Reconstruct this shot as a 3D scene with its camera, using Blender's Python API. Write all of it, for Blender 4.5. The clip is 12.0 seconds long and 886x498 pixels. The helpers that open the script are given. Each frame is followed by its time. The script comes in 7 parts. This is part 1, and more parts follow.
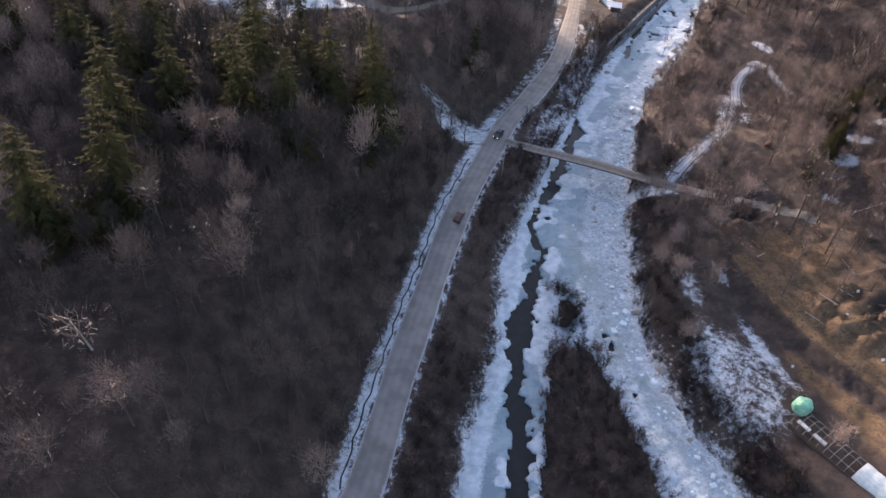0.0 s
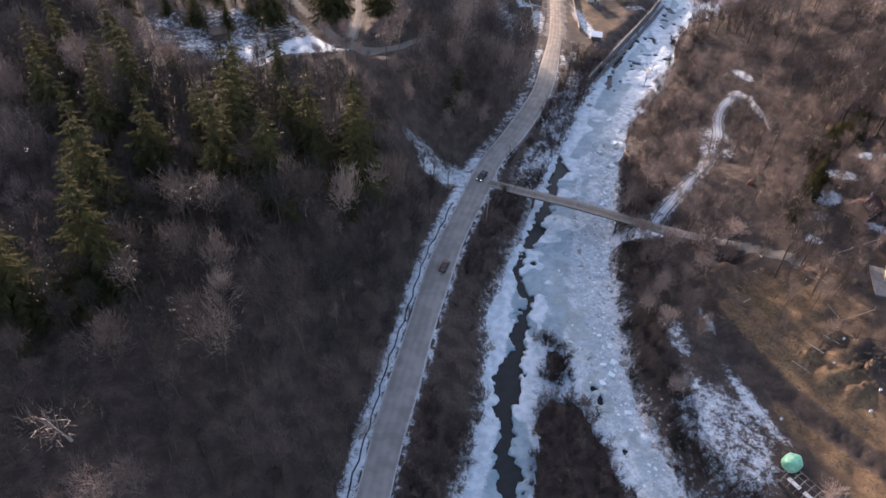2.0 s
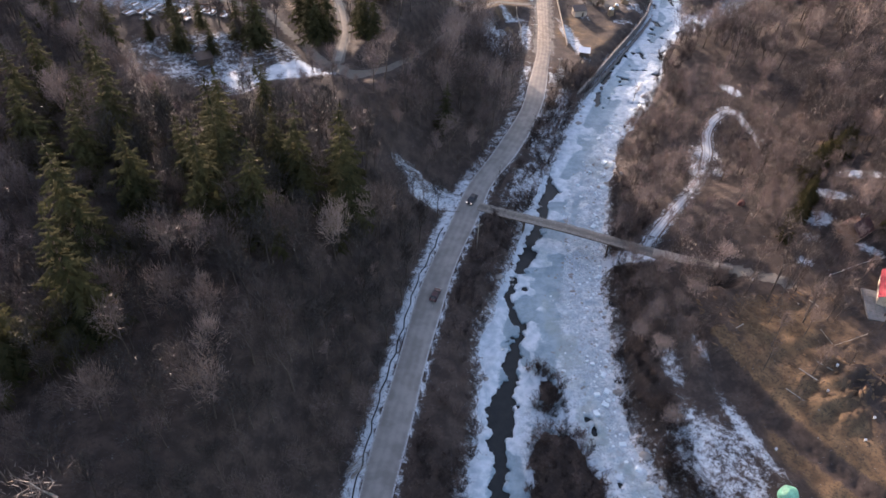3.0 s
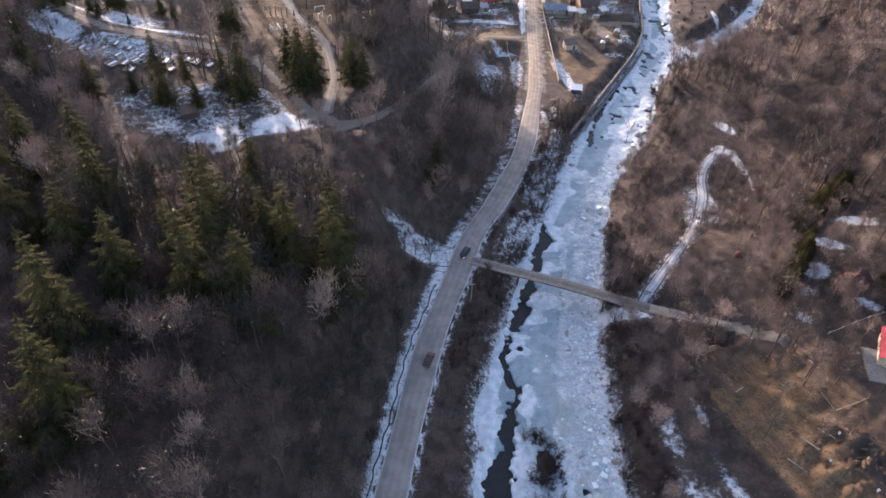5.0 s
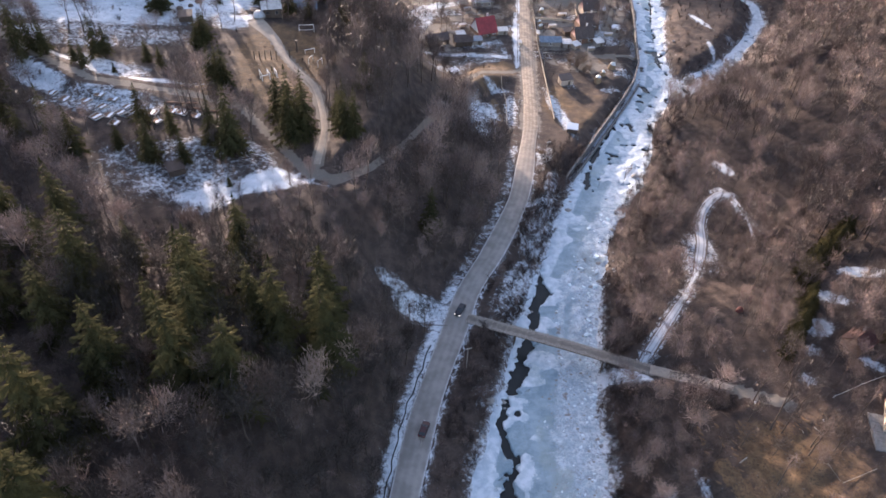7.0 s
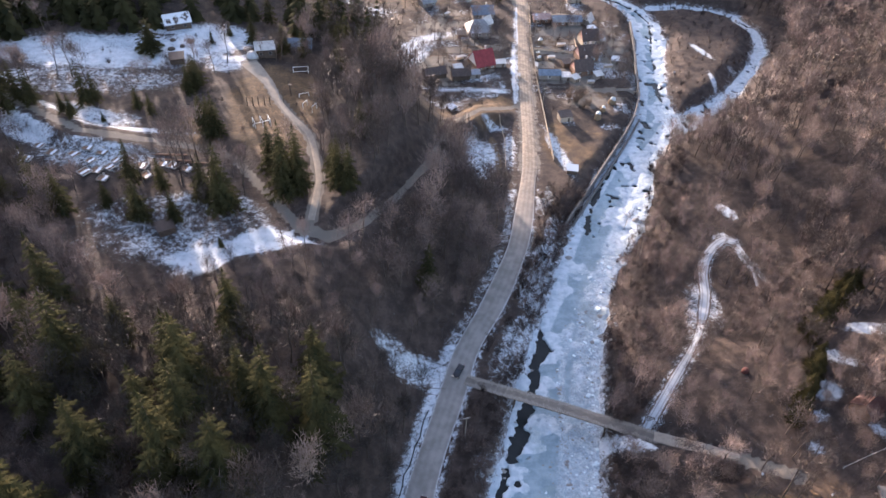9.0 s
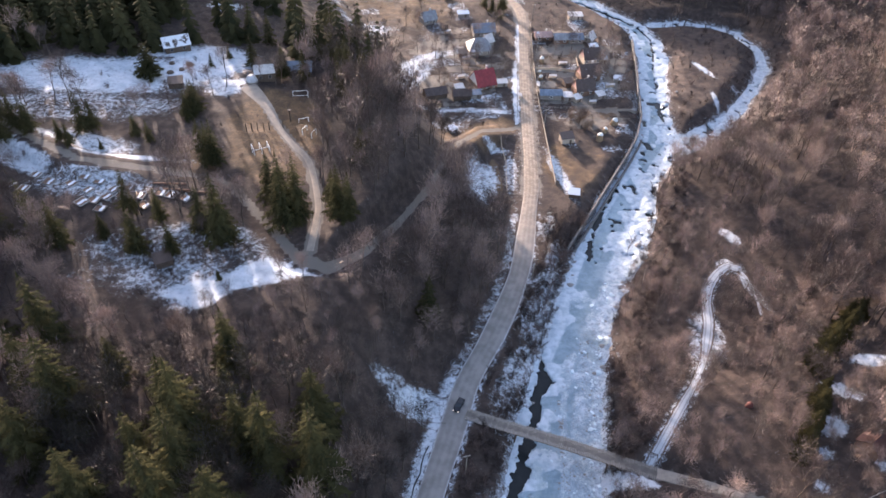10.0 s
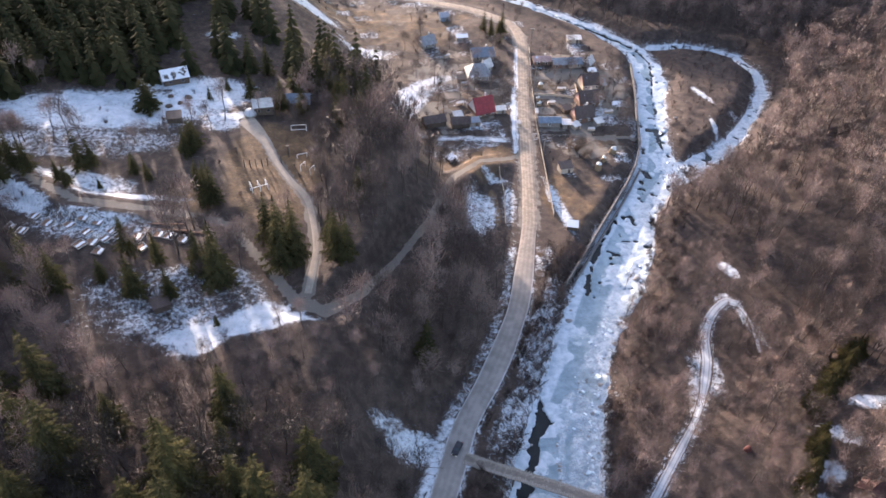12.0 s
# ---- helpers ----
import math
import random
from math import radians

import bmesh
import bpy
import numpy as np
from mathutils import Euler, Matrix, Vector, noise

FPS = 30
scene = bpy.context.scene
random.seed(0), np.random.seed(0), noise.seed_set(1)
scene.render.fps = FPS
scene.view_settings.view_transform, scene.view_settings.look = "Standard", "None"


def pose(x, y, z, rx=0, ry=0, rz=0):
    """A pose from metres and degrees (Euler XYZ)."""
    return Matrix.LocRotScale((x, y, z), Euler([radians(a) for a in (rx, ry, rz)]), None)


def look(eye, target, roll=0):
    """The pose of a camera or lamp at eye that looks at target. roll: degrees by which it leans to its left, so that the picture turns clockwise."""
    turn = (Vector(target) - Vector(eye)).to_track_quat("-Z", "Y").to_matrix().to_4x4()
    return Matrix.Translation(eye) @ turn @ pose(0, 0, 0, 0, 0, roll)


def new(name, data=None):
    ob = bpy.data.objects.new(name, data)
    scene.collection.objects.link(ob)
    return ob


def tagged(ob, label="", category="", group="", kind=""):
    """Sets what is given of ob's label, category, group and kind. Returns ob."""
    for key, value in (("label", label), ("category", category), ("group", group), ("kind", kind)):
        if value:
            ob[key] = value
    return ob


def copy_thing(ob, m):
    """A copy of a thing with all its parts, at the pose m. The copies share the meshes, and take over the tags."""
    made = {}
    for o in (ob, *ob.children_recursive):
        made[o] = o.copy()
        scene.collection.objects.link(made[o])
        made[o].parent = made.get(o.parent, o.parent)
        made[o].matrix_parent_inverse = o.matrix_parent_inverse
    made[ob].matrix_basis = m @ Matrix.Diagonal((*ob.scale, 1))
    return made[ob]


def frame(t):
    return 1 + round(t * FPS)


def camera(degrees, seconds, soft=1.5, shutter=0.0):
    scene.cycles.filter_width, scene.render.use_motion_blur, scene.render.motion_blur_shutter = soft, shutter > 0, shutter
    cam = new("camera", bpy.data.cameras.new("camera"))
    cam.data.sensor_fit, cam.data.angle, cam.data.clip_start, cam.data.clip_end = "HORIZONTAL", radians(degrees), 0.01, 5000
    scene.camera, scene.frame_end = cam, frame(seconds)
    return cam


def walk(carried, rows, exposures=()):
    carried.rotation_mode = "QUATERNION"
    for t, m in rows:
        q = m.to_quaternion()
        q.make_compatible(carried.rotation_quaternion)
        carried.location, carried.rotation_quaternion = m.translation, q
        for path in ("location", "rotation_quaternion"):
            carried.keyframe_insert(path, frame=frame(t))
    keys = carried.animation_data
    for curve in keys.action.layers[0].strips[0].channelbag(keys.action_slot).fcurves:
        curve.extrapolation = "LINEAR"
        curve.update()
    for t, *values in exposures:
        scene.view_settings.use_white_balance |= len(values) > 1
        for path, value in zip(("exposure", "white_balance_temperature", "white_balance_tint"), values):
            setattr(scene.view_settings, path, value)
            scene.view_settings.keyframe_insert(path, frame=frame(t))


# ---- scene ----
cam = camera(64.3, 12.0, soft=1.55)
METRES, EYE, TILT, LEAN, TURN = 85.0, 119.0, -43.5, -2.5, 0.0
ROWS = [
    (0.0, 0.0, 0.0, 0.0, 0.0, 0.0, 0.0),
    (0.5, -0.0004, 0.002, 0.0326, 0.02, 0.0, -0.03),
    (1.0, -0.0003, 0.0059, 0.0673, -0.09, 0.01, 0.08),
    (1.5, 0.0016, 0.0103, 0.1033, -0.46, 0.03, 0.5),
    (2.0, 0.0024, 0.0174, 0.141, -1.17, 0.06, 1.22),
    (2.5, 0.0046, 0.0256, 0.1804, -1.7, 0.06, 1.79),
    (3.0, 0.0036, 0.0372, 0.2204, -1.98, 0.08, 2.02),
    (5.0, 0.0103, 0.0815, 0.3941, -2.64, 0.14, 2.72),
    (5.5, 0.0135, 0.0944, 0.4369, -2.75, 0.19, 2.85),
    (6.0, 0.017, 0.1079, 0.4803, -2.89, 0.22, 3.02),
    (6.5, 0.0199, 0.1213, 0.5252, -2.98, 0.24, 3.11),
    (7.0, 0.0245, 0.1352, 0.5695, -3.01, 0.28, 3.19),
    (9.0, 0.0414, 0.1915, 0.753, -3.12, 0.29, 3.39),
    (9.5, 0.047, 0.2047, 0.7995, -3.05, 0.4, 3.36),
    (10.0, 0.0522, 0.2146, 0.8407, -2.98, 0.57, 3.36),
    (10.5, 0.0573, 0.2193, 0.8797, -2.95, 0.66, 3.38),
    (11.0, 0.0619, 0.2198, 0.9114, -2.91, 0.75, 3.39),
    (11.5, 0.0649, 0.2171, 0.9404, -2.89, 0.76, 3.38),
    (12.0, 0.0681, 0.212, 0.9671, -2.93, 0.73, 3.45),
]
walk(cam, [(t, pose(0, 0, EYE, TILT, LEAN, TURN) @ pose(METRES * x, METRES * y, METRES * z, 90 + pitch, roll, yaw)) for t, x, y, z, yaw, pitch, roll in ROWS],
     exposures=[(0.0, 2.02, 6950, 27), (6.5, 2.22, 6850, 26), (12.0, 2.38, 6780, 25)])

# ---------------------------------------------------------------- light: a low winter sun ahead on the left, clear sky
SUN_FROM = Vector((-0.39, 0.92, 0.0)).normalized()
SUN_UP = radians(11.8)
world = bpy.data.worlds.new("sky")
scene.world = world
world.use_nodes = True
nt = world.node_tree
sky = nt.nodes.new("ShaderNodeTexSky")
sky.sky_type, sky.sun_disc = "NISHITA", False
sky.sun_elevation, sky.sun_rotation = SUN_UP, math.atan2(SUN_FROM.x, SUN_FROM.y)
sky.air_density, sky.dust_density, sky.ozone_density = 1.0, 1.5, 1.0
nt.links.new(sky.outputs["Color"], nt.nodes["Background"].inputs["Color"])
nt.nodes["Background"].inputs["Strength"].default_value = 0.15
lamp = bpy.data.lights.new("sun", "SUN")
lamp.energy, lamp.angle, lamp.color = 3.4, radians(0.6), (1.0, 0.88, 0.74)
sun = new("sun", lamp)
sun.matrix_world = look((0, 0, 0), (-SUN_FROM.x * math.cos(SUN_UP), -SUN_FROM.y * math.cos(SUN_UP), -math.sin(SUN_UP)))

# ---------------------------------------------------------------- the lie of the land
ROAD = [(-32, -120), (-20, 0), (-12, 45), (-7.5, 64.7), (-5.7, 73.6), (-3.2, 86.3), (0.3, 100.9), (4.4, 117.8), (9.8, 137.9), (18.7, 162),
        (24.0, 176), (32.6, 191), (40.4, 207), (46.2, 222), (52.6, 247), (56, 262), (60, 290), (65.4, 331.3), (73.1, 383), (75, 405), (71, 420),
        (54, 436), (32, 446), (0, 462), (-60, 490)]
ROAD_Z = 4.5
RIVER_LEFT = [(-16, -60), (-4, 0), (5, 45), (8.9, 67.3), (11.3, 76.7), (15.3, 90), (18.2, 105.2), (20, 122.8), (25.8, 135), (28.1, 143.8), (33.1, 155.8),
              (38, 169.5), (41.8, 178.1), (46.6, 187.3), (51.8, 197.2), (55.7, 207.9), (60.8, 219.5), (67.3, 232), (75.3, 245.6), (85.2, 260.5),
              (96.1, 276.8), (106.4, 294.8), (113.4, 315), (119.2, 337.5), (125.9, 362.6), (128.8, 391), (117.3, 416.5), (104.9, 430.2),
              (90.2, 444.7), (71.3, 458.2), (40, 480), (-40, 530)]
RIVER_RIGHT = [(110, -60), (90, 0), (68, 45), (58.1, 68.3), (53.5, 77.7), (50.3, 90.9), (48.5, 106.2), (50.7, 124), (54.4, 145), (59.6, 168.3), (64.6, 186.3),
               (68.5, 198.5), (72.5, 207.1), (80.1, 218.6), (89.4, 231.1), (95.5, 244.8), (101, 259.9), (110.5, 276.3), (123.6, 292.4),
               (123.1, 306.3), (125.9, 319), (130.2, 337.2), (139, 362.4), (141.3, 379.1), (139.4, 397), (131, 409.8), (120.8, 424.6),
               (106.6, 438.8), (90.1, 453.7), (60, 480), (-20, 540)]
ISLAND = [(26.5, 92.5), (30, 98), (35, 98), (38.8, 95.7), (41, 87.2), (43.7, 76.9), (46, 66), (60, -70), (12, -70), (22.6, 67.1), (23.8, 76.4), (25.5, 86.8)]
LOOP = [(120, 289), (128, 294), (139, 300.4), (154.8, 314.6), (170.8, 334.7), (183.5, 352), (188.7, 370.9), (184.6, 389.7), (172.6, 397.9),
        (158.6, 401.2), (143, 399)]
OPEN_WATER = [(17, 35, 1.6), (18.5, 55, 1.9), (19.9, 69.9, 2.0), (20.3, 74.6, 1.8), (20.6, 79.6, 1.9), (19.9, 83.4, 1.3), (20.5, 87.5, 1.4), (20.1, 91.6, 1.4), (20.6, 95.3, 1.9), (22, 98.3, 2.6),
              (22.6, 101.5, 2.7), (23.6, 104.7, 2.3), (24.8, 108, 1.3), (25.3, 112.3, 1.4), (26.8, 117.7, 1.9), (28.4, 121, 1.5), (30.1, 125.3, 0.8), (28.6, 128.2, 0.9), (27.9, 131, 1.0), (27.9, 135.3, 1.0),
              (29.4, 139.6, 0.8), (30.6, 144.1, 0.9), (34.1, 148.7, 1.6), (38, 159.6, 1.4), (40.5, 165.4, 0.9), (42.2, 171, 1.2), (46, 178.5, 1.7), (46.2, 182, 1.2), (46, 186, 0.4), (47.5, 190, 0.1)]
SIDE_POOL = [(28.6, 122, 0.9), (27.2, 122.2, 0.8), (25.6, 122.6, 0.4)]
PUDDLES = [(41.5, 96.5, 0.8), (40.9, 99.5, 0.5), (40.6, 154.7, 0.8), (32.5, 138.1, 0.6), (35.6, 145, 0.5), (43, 152, 0.5), (44.5, 84, 0.6)]
ICE_GAPS = [(69.5, 226, 0.5), (71.1, 231.9, 1.0), (73.8, 238, 0.5), (75.7, 242.7, 0.9), (79, 249, 0.9), (82.6, 254.3, 0.5), (86, 260, 1.0), (90.1, 266.8, 0.6)]
FAR_GAPS = [(121, 306, 0.1), (122, 318, 0.8), (124, 330, 0.1), (127, 338, 0.9), (129, 350, 0.1), (134, 366, 0.4), (138, 384, 0.6), (134.5, 398, 0.7),
            (126, 409, 0.7), (114, 423, 0.8), (100, 438, 0.8)]
HILL_ROAD = [(-150, 280, 47), (-120, 258, 43), (-104.3, 246.4, 41), (-96.6, 241.2, 40), (-83.7, 233.7, 38.5), (-73.2, 232.7, 37), (-66, 233.4, 35),
             (-53.7, 232.8, 33), (-40.6, 229.1, 31), (-29.6, 214.1, 29), (-19.4, 199.6, 28), (-12, 198.2, 26.5), (-3.2, 206.9, 24), (6.6, 223.2, 20),
             (18.5, 247.2, 16), (28.7, 275.5, 12), (41.1, 290.7, 8.5), (54, 297.5, 4.6), (58, 299.4, 4.3)]
LODGE_TRACK = [(-17.4, 203.4, 28.3), (-16.4, 214.1, 28.5), (-16.1, 222.8, 29.2), (-19.5, 240.8, 30.5), (-25.4, 250.5, 31.0), (-30.9, 260.5, 31.6), (-34.8, 270, 32.6),
               (-42.6, 282.2, 33.4)]
TERRACE = [(72, 116), (75.3, 108), (80.7, 95.4), (85.9, 86.2), (90.5, 79.5), (97, 70), (104, 60)]
LANE = [(61, 148.2, 5.5), (67.5, 145.2, 5.6), (71, 144, 5.7), (76, 142.2, 6.0), (84.5, 137.8, 7.6), (90, 134.5, 8.2)]
BANK_TRACK = [(65.4, 147.9), (77.1, 162.0), (84.5, 171), (91.4, 181), (97.7, 193.3), (101, 204), (104.6, 210.8), (109.4, 216), (113.6, 218.6), (116.4, 217.2)]


def smooth(a, b, x):
    t = np.clip((x - a) / (b - a), 0.0, 1.0)
    return t * t * (3 - 2 * t)


def hashed(i, j, seed):
    n = (i * 374761393 + j * 668265263 + seed * 1442695041) & 0x7FFFFFFF
    n = ((n ^ (n >> 13)) * 1274126177) & 0x7FFFFFFF
    return ((n ^ (n >> 16)) & 0xFFFF) / 65535.0


def bumps(x, y, size, seed=0, octaves=3):
    """Smooth noise from 0 to 1 over the plan, with that many octaves."""
    x, y = np.asarray(x, float) / size, np.asarray(y, float) / size
    total, gain, whole = 0.0, 1.0, 0.0
    for k in range(octaves):
        i, j = np.floor(x).astype(np.int64), np.floor(y).astype(np.int64)
        fx, fy = x - i, y - j
        fx, fy = fx * fx * (3 - 2 * fx), fy * fy * (3 - 2 * fy)
        a, b, c, d = (hashed(i + p, j + q, seed + k) for p, q in ((0, 0), (1, 0), (0, 1), (1, 1)))
        total = total + gain * ((a * (1 - fx) + b * fx) * (1 - fy) + (c * (1 - fx) + d * fx) * fy)
        whole, gain, x, y = whole + gain, gain * 0.5, x * 2.03 + 7.1, y * 2.03 + 3.7
    return total / whole


def along(line, x, y):
    """Distance to a line in plan, and its further columns (height, width) at the nearest place."""
    x, y = np.asarray(x, float), np.asarray(y, float)
    best, more = np.full(x.shape, 1e9), [np.zeros(x.shape) for _ in line[0][2:]]
    for p, q in zip(line, line[1:]):
        dx, dy = q[0] - p[0], q[1] - p[1]
        t = np.clip(((x - p[0]) * dx + (y - p[1]) * dy) / (dx * dx + dy * dy), 0, 1)
        d = np.hypot(x - p[0] - t * dx, y - p[1] - t * dy)
        near = d < best
        best = np.where(near, d, best)
        for k in range(len(more)):
            more[k] = np.where(near, p[2 + k] + t * (q[2 + k] - p[2 + k]), more[k])
    return (best, *more)


def inside(ring, x, y):
    """Signed distance to a closed ring: negative inside."""
    x, y = np.asarray(x, float), np.asarray(y, float)
    ring = list(ring)
    odd = np.zeros(x.shape, bool)
    for p, q in zip(ring, ring[1:] + ring[:1]):
        if p[1] != q[1]:
            odd ^= ((p[1] > y) != (q[1] > y)) & (x < (q[0] - p[0]) * (y - p[1]) / (q[1] - p[1]) + p[0])
    d = along(ring + ring[:1], x, y)[0]
    return np.where(odd, -d, d)


RIVER = RIVER_LEFT + RIVER_RIGHT[::-1]


def river_edge(x, y):
    """Signed distance to the river's ice: negative on the ice."""
    wob = 3.0 * (bumps(x, y, 7.0, 31) - 0.5) + 1.2 * (bumps(x, y, 1.8, 32, 2) - 0.5)
    d = inside(RIVER, x, y) + wob
    d = np.maximum(d, 1.6 - inside(ISLAND, x, y) - wob)
    d = np.maximum(d, 1 * (5.0 - np.hypot((x - 33.4) / 1.0, (y - 107) / 1.7)) + 0.8 * wob)
    return np.minimum(d, along(LOOP, x, y)[0] - 1.9 - 2.2 * (1 - smooth(296, 318, y)) + 0.8 * wob)


def road_x(y):
    return np.interp(y, [p[1] for p in ROAD[:20]], [p[0] for p in ROAD[:20]])


def height(x, y, fine=True):
    x, y = np.asarray(x, float), np.asarray(y, float)
    u = road_x(y) - x
    dr = river_edge(x, y)
    # valley floor, and the terrace on the far bank
    terrace = 7 + 0.1 * np.clip(x - 70, 0, 60)
    low = 2.0 + 0.035 * np.clip(x - 90, 0, 70)
    right = terrace + (low - terrace) * smooth(150, 200, y - 0.25 * np.clip(x - 100, 0, 60))
    side = smooth(0, 10, x - np.interp(y, [p[1] for p in RIVER_LEFT], [p[0] for p in RIVER_LEFT]) - 8)
    floor = 4.3 + (right - 4.3) * side
    floor = np.where((inside(ISLAND, x, y) < 4) | (np.hypot(x - 34.2, y - 107.5) < 8), 1.4, floor)
    wide = np.where(side > 0.5, 10.0, 8.0)
    z = -1.3 + (floor + 1.3) * smooth(-4, wide, dr)
    # wooded hill on the road's left, with a flat top
    foot = np.interp(y, [0, 230, 280, 330, 420, 520], [6, 7, 18, 48, 85, 130])
    rise = np.interp(y, [0, 160, 200], [26, 28, 46])
    beyond = np.clip(u - foot - rise, 0, 400)
    z = z + 25.5 * smooth(0, 1, (u - foot) / rise) + 22 * (1 - np.exp(-0.004 * beyond)) + 6 * smooth(320, 420, y) * smooth(60, 160, u)
    # the open slope under the hill road falls away
    z = z - 2.8 * (1 - smooth(196, 224, y)) * smooth(95, 125, y) * smooth(-32, -46, x)
    # hills on the far bank and round the bend
    foot_r = np.interp(y, [0, 120, 200, 256, 300, 341, 379, 403, 440], [200, 185, 160, 140, 152, 187, 202, 196, 190])
    z = z + 75 * (1 - np.exp(-0.42 / 75 * (np.sqrt(np.clip(x - foot_r, 0, 900) ** 2 + 64) - 8)))
    foot_y = np.interp(x, [-60, 20, 60, 107, 141, 190], [560, 520, 478, 449, 424, 412])
    z = z + 34 * (1 - np.exp(-0.45 / 34 * (np.sqrt(np.clip(y - foot_y, 0, 900) ** 2 + 64) - 8))) * smooth(40, 110, x)
    z = z + 21 * (bumps(x, y, 62, 6, 2) - 0.5) * smooth(135, 190, x) * smooth(120, 170, y) * np.where(y > 300, smooth(190, 230, x), 1.0)
    # an unseen wooded spur, added off to the left to keep the lower wood in shade
    z = z + 62 * smooth(-122, -190, x) * smooth(130, 175, y) * (1 - smooth(262, 312, y))
    if fine:
        wild = smooth(5, 16, np.abs(u)) * smooth(0, 6, dr)
        z = z + wild * (2.2 * (bumps(x, y, 26, 3) - 0.5) + 0.7 * (bumps(x, y, 5, 4) - 0.5))
        yard = smooth(68, 78, x) * (1 - smooth(128, 150, y)) * smooth(60, 75, y)
        p, q = 0.8 * x + 0.6 * y, 0.8 * y - 0.6 * x
        z = z + yard * (2.6 * (bumps(p * 0.35, q, 4.5, 7, 3) - 0.5) * smooth(0.40, 0.60, bumps(x, y, 24, 8, 2)) + 0.8 * (bumps(p * 0.3, q, 1.8, 9, 2) - 0.5))
    # a terrace edge across the yard: the lower side lies to its left
    best, side_ = np.full(x.shape, 1e9), np.zeros(x.shape)
    for p, q in zip(TERRACE, TERRACE[1:]):
        dx, dy = q[0] - p[0], q[1] - p[1]
        t = np.clip(((x - p[0]) * dx + (y - p[1]) * dy) / (dx * dx + dy * dy), 0, 1)
        ox, oy = x - p[0] - t * dx, y - p[1] - t * dy
        d = np.hypot(ox, oy)
        side_ = np.where(d < best, np.sign(dx * oy - dy * ox), side_)
        best = np.minimum(best, d)
    below = -side_ * best + 1.6 * (bumps(x, y, 3.0, 16) - 0.5)
    z = z - 2.0 * smooth(0.2, 2.6, below) * (1 - smooth(5, 15, below)) * smooth(62, 70, x) + 0.5 * smooth(-4, -0.5, below) * (1 - smooth(-0.5, 0.5, below))
    # low banks of dug earth
    for line, tall in (([(77.8, 130.2), (83.5, 117.7), (90.2, 109.9), (95.7, 105.1), (103, 98.5)], 1.3),):
        d, = along(line, x, y)
        z = z + tall * (1 - smooth(0.2, 2.4, d + 1.6 * (bumps(x, y, 4, 12) - 0.5))) * (0.35 + 1.2 * bumps(x, y, 8, 13, 2))
    heaps = np.clip(1.3 - np.hypot((x - 95) / 10, (y - 98) / 8), 0, 0.6) / 0.6
    z = z + 1.9 * heaps * smooth(0.42, 0.8, bumps(0.55 * x + 0.5 * y, 1.3 * (y - 0.8 * x), 3.2, 14, 3)) * (0.3 + 1.2 * bumps(x, y, 1.6, 15, 2))
    # a hollow below the lane that climbs from the bridge
    p, q = ((x - 78.4) * 0.89 - (y - 136.2) * 0.46) / 8.5, ((x - 78.4) * 0.46 + (y - 136.2) * 0.89) / 4.0
    z = z - 4.4 * (1 - smooth(0.45, 1.0, np.hypot(p, q) + 0.25 * (bumps(x, y, 5, 9) - 0.5)))
    # cut and fill for the roads
    d, = along(ROAD, x, y)
    z = z + (ROAD_Z - z) * (1 - smooth(4.2, 8.5, d)) * smooth(-2, 1.0, dr)
    d, level = along(LANE, x, y)
    z = z + (level - z) * (1 - smooth(1.7, 4.0, d)) * smooth(-1, 2.5, dr)
    d, level = along(HILL_ROAD, x, y)
    z = z + (level - z) * (1 - smooth(3.0, 8.0, d))
    d, level = along(LODGE_TRACK, x, y)
    z = z + (level - z) * (1 - smooth(2.5, 8.0, d))
    return z
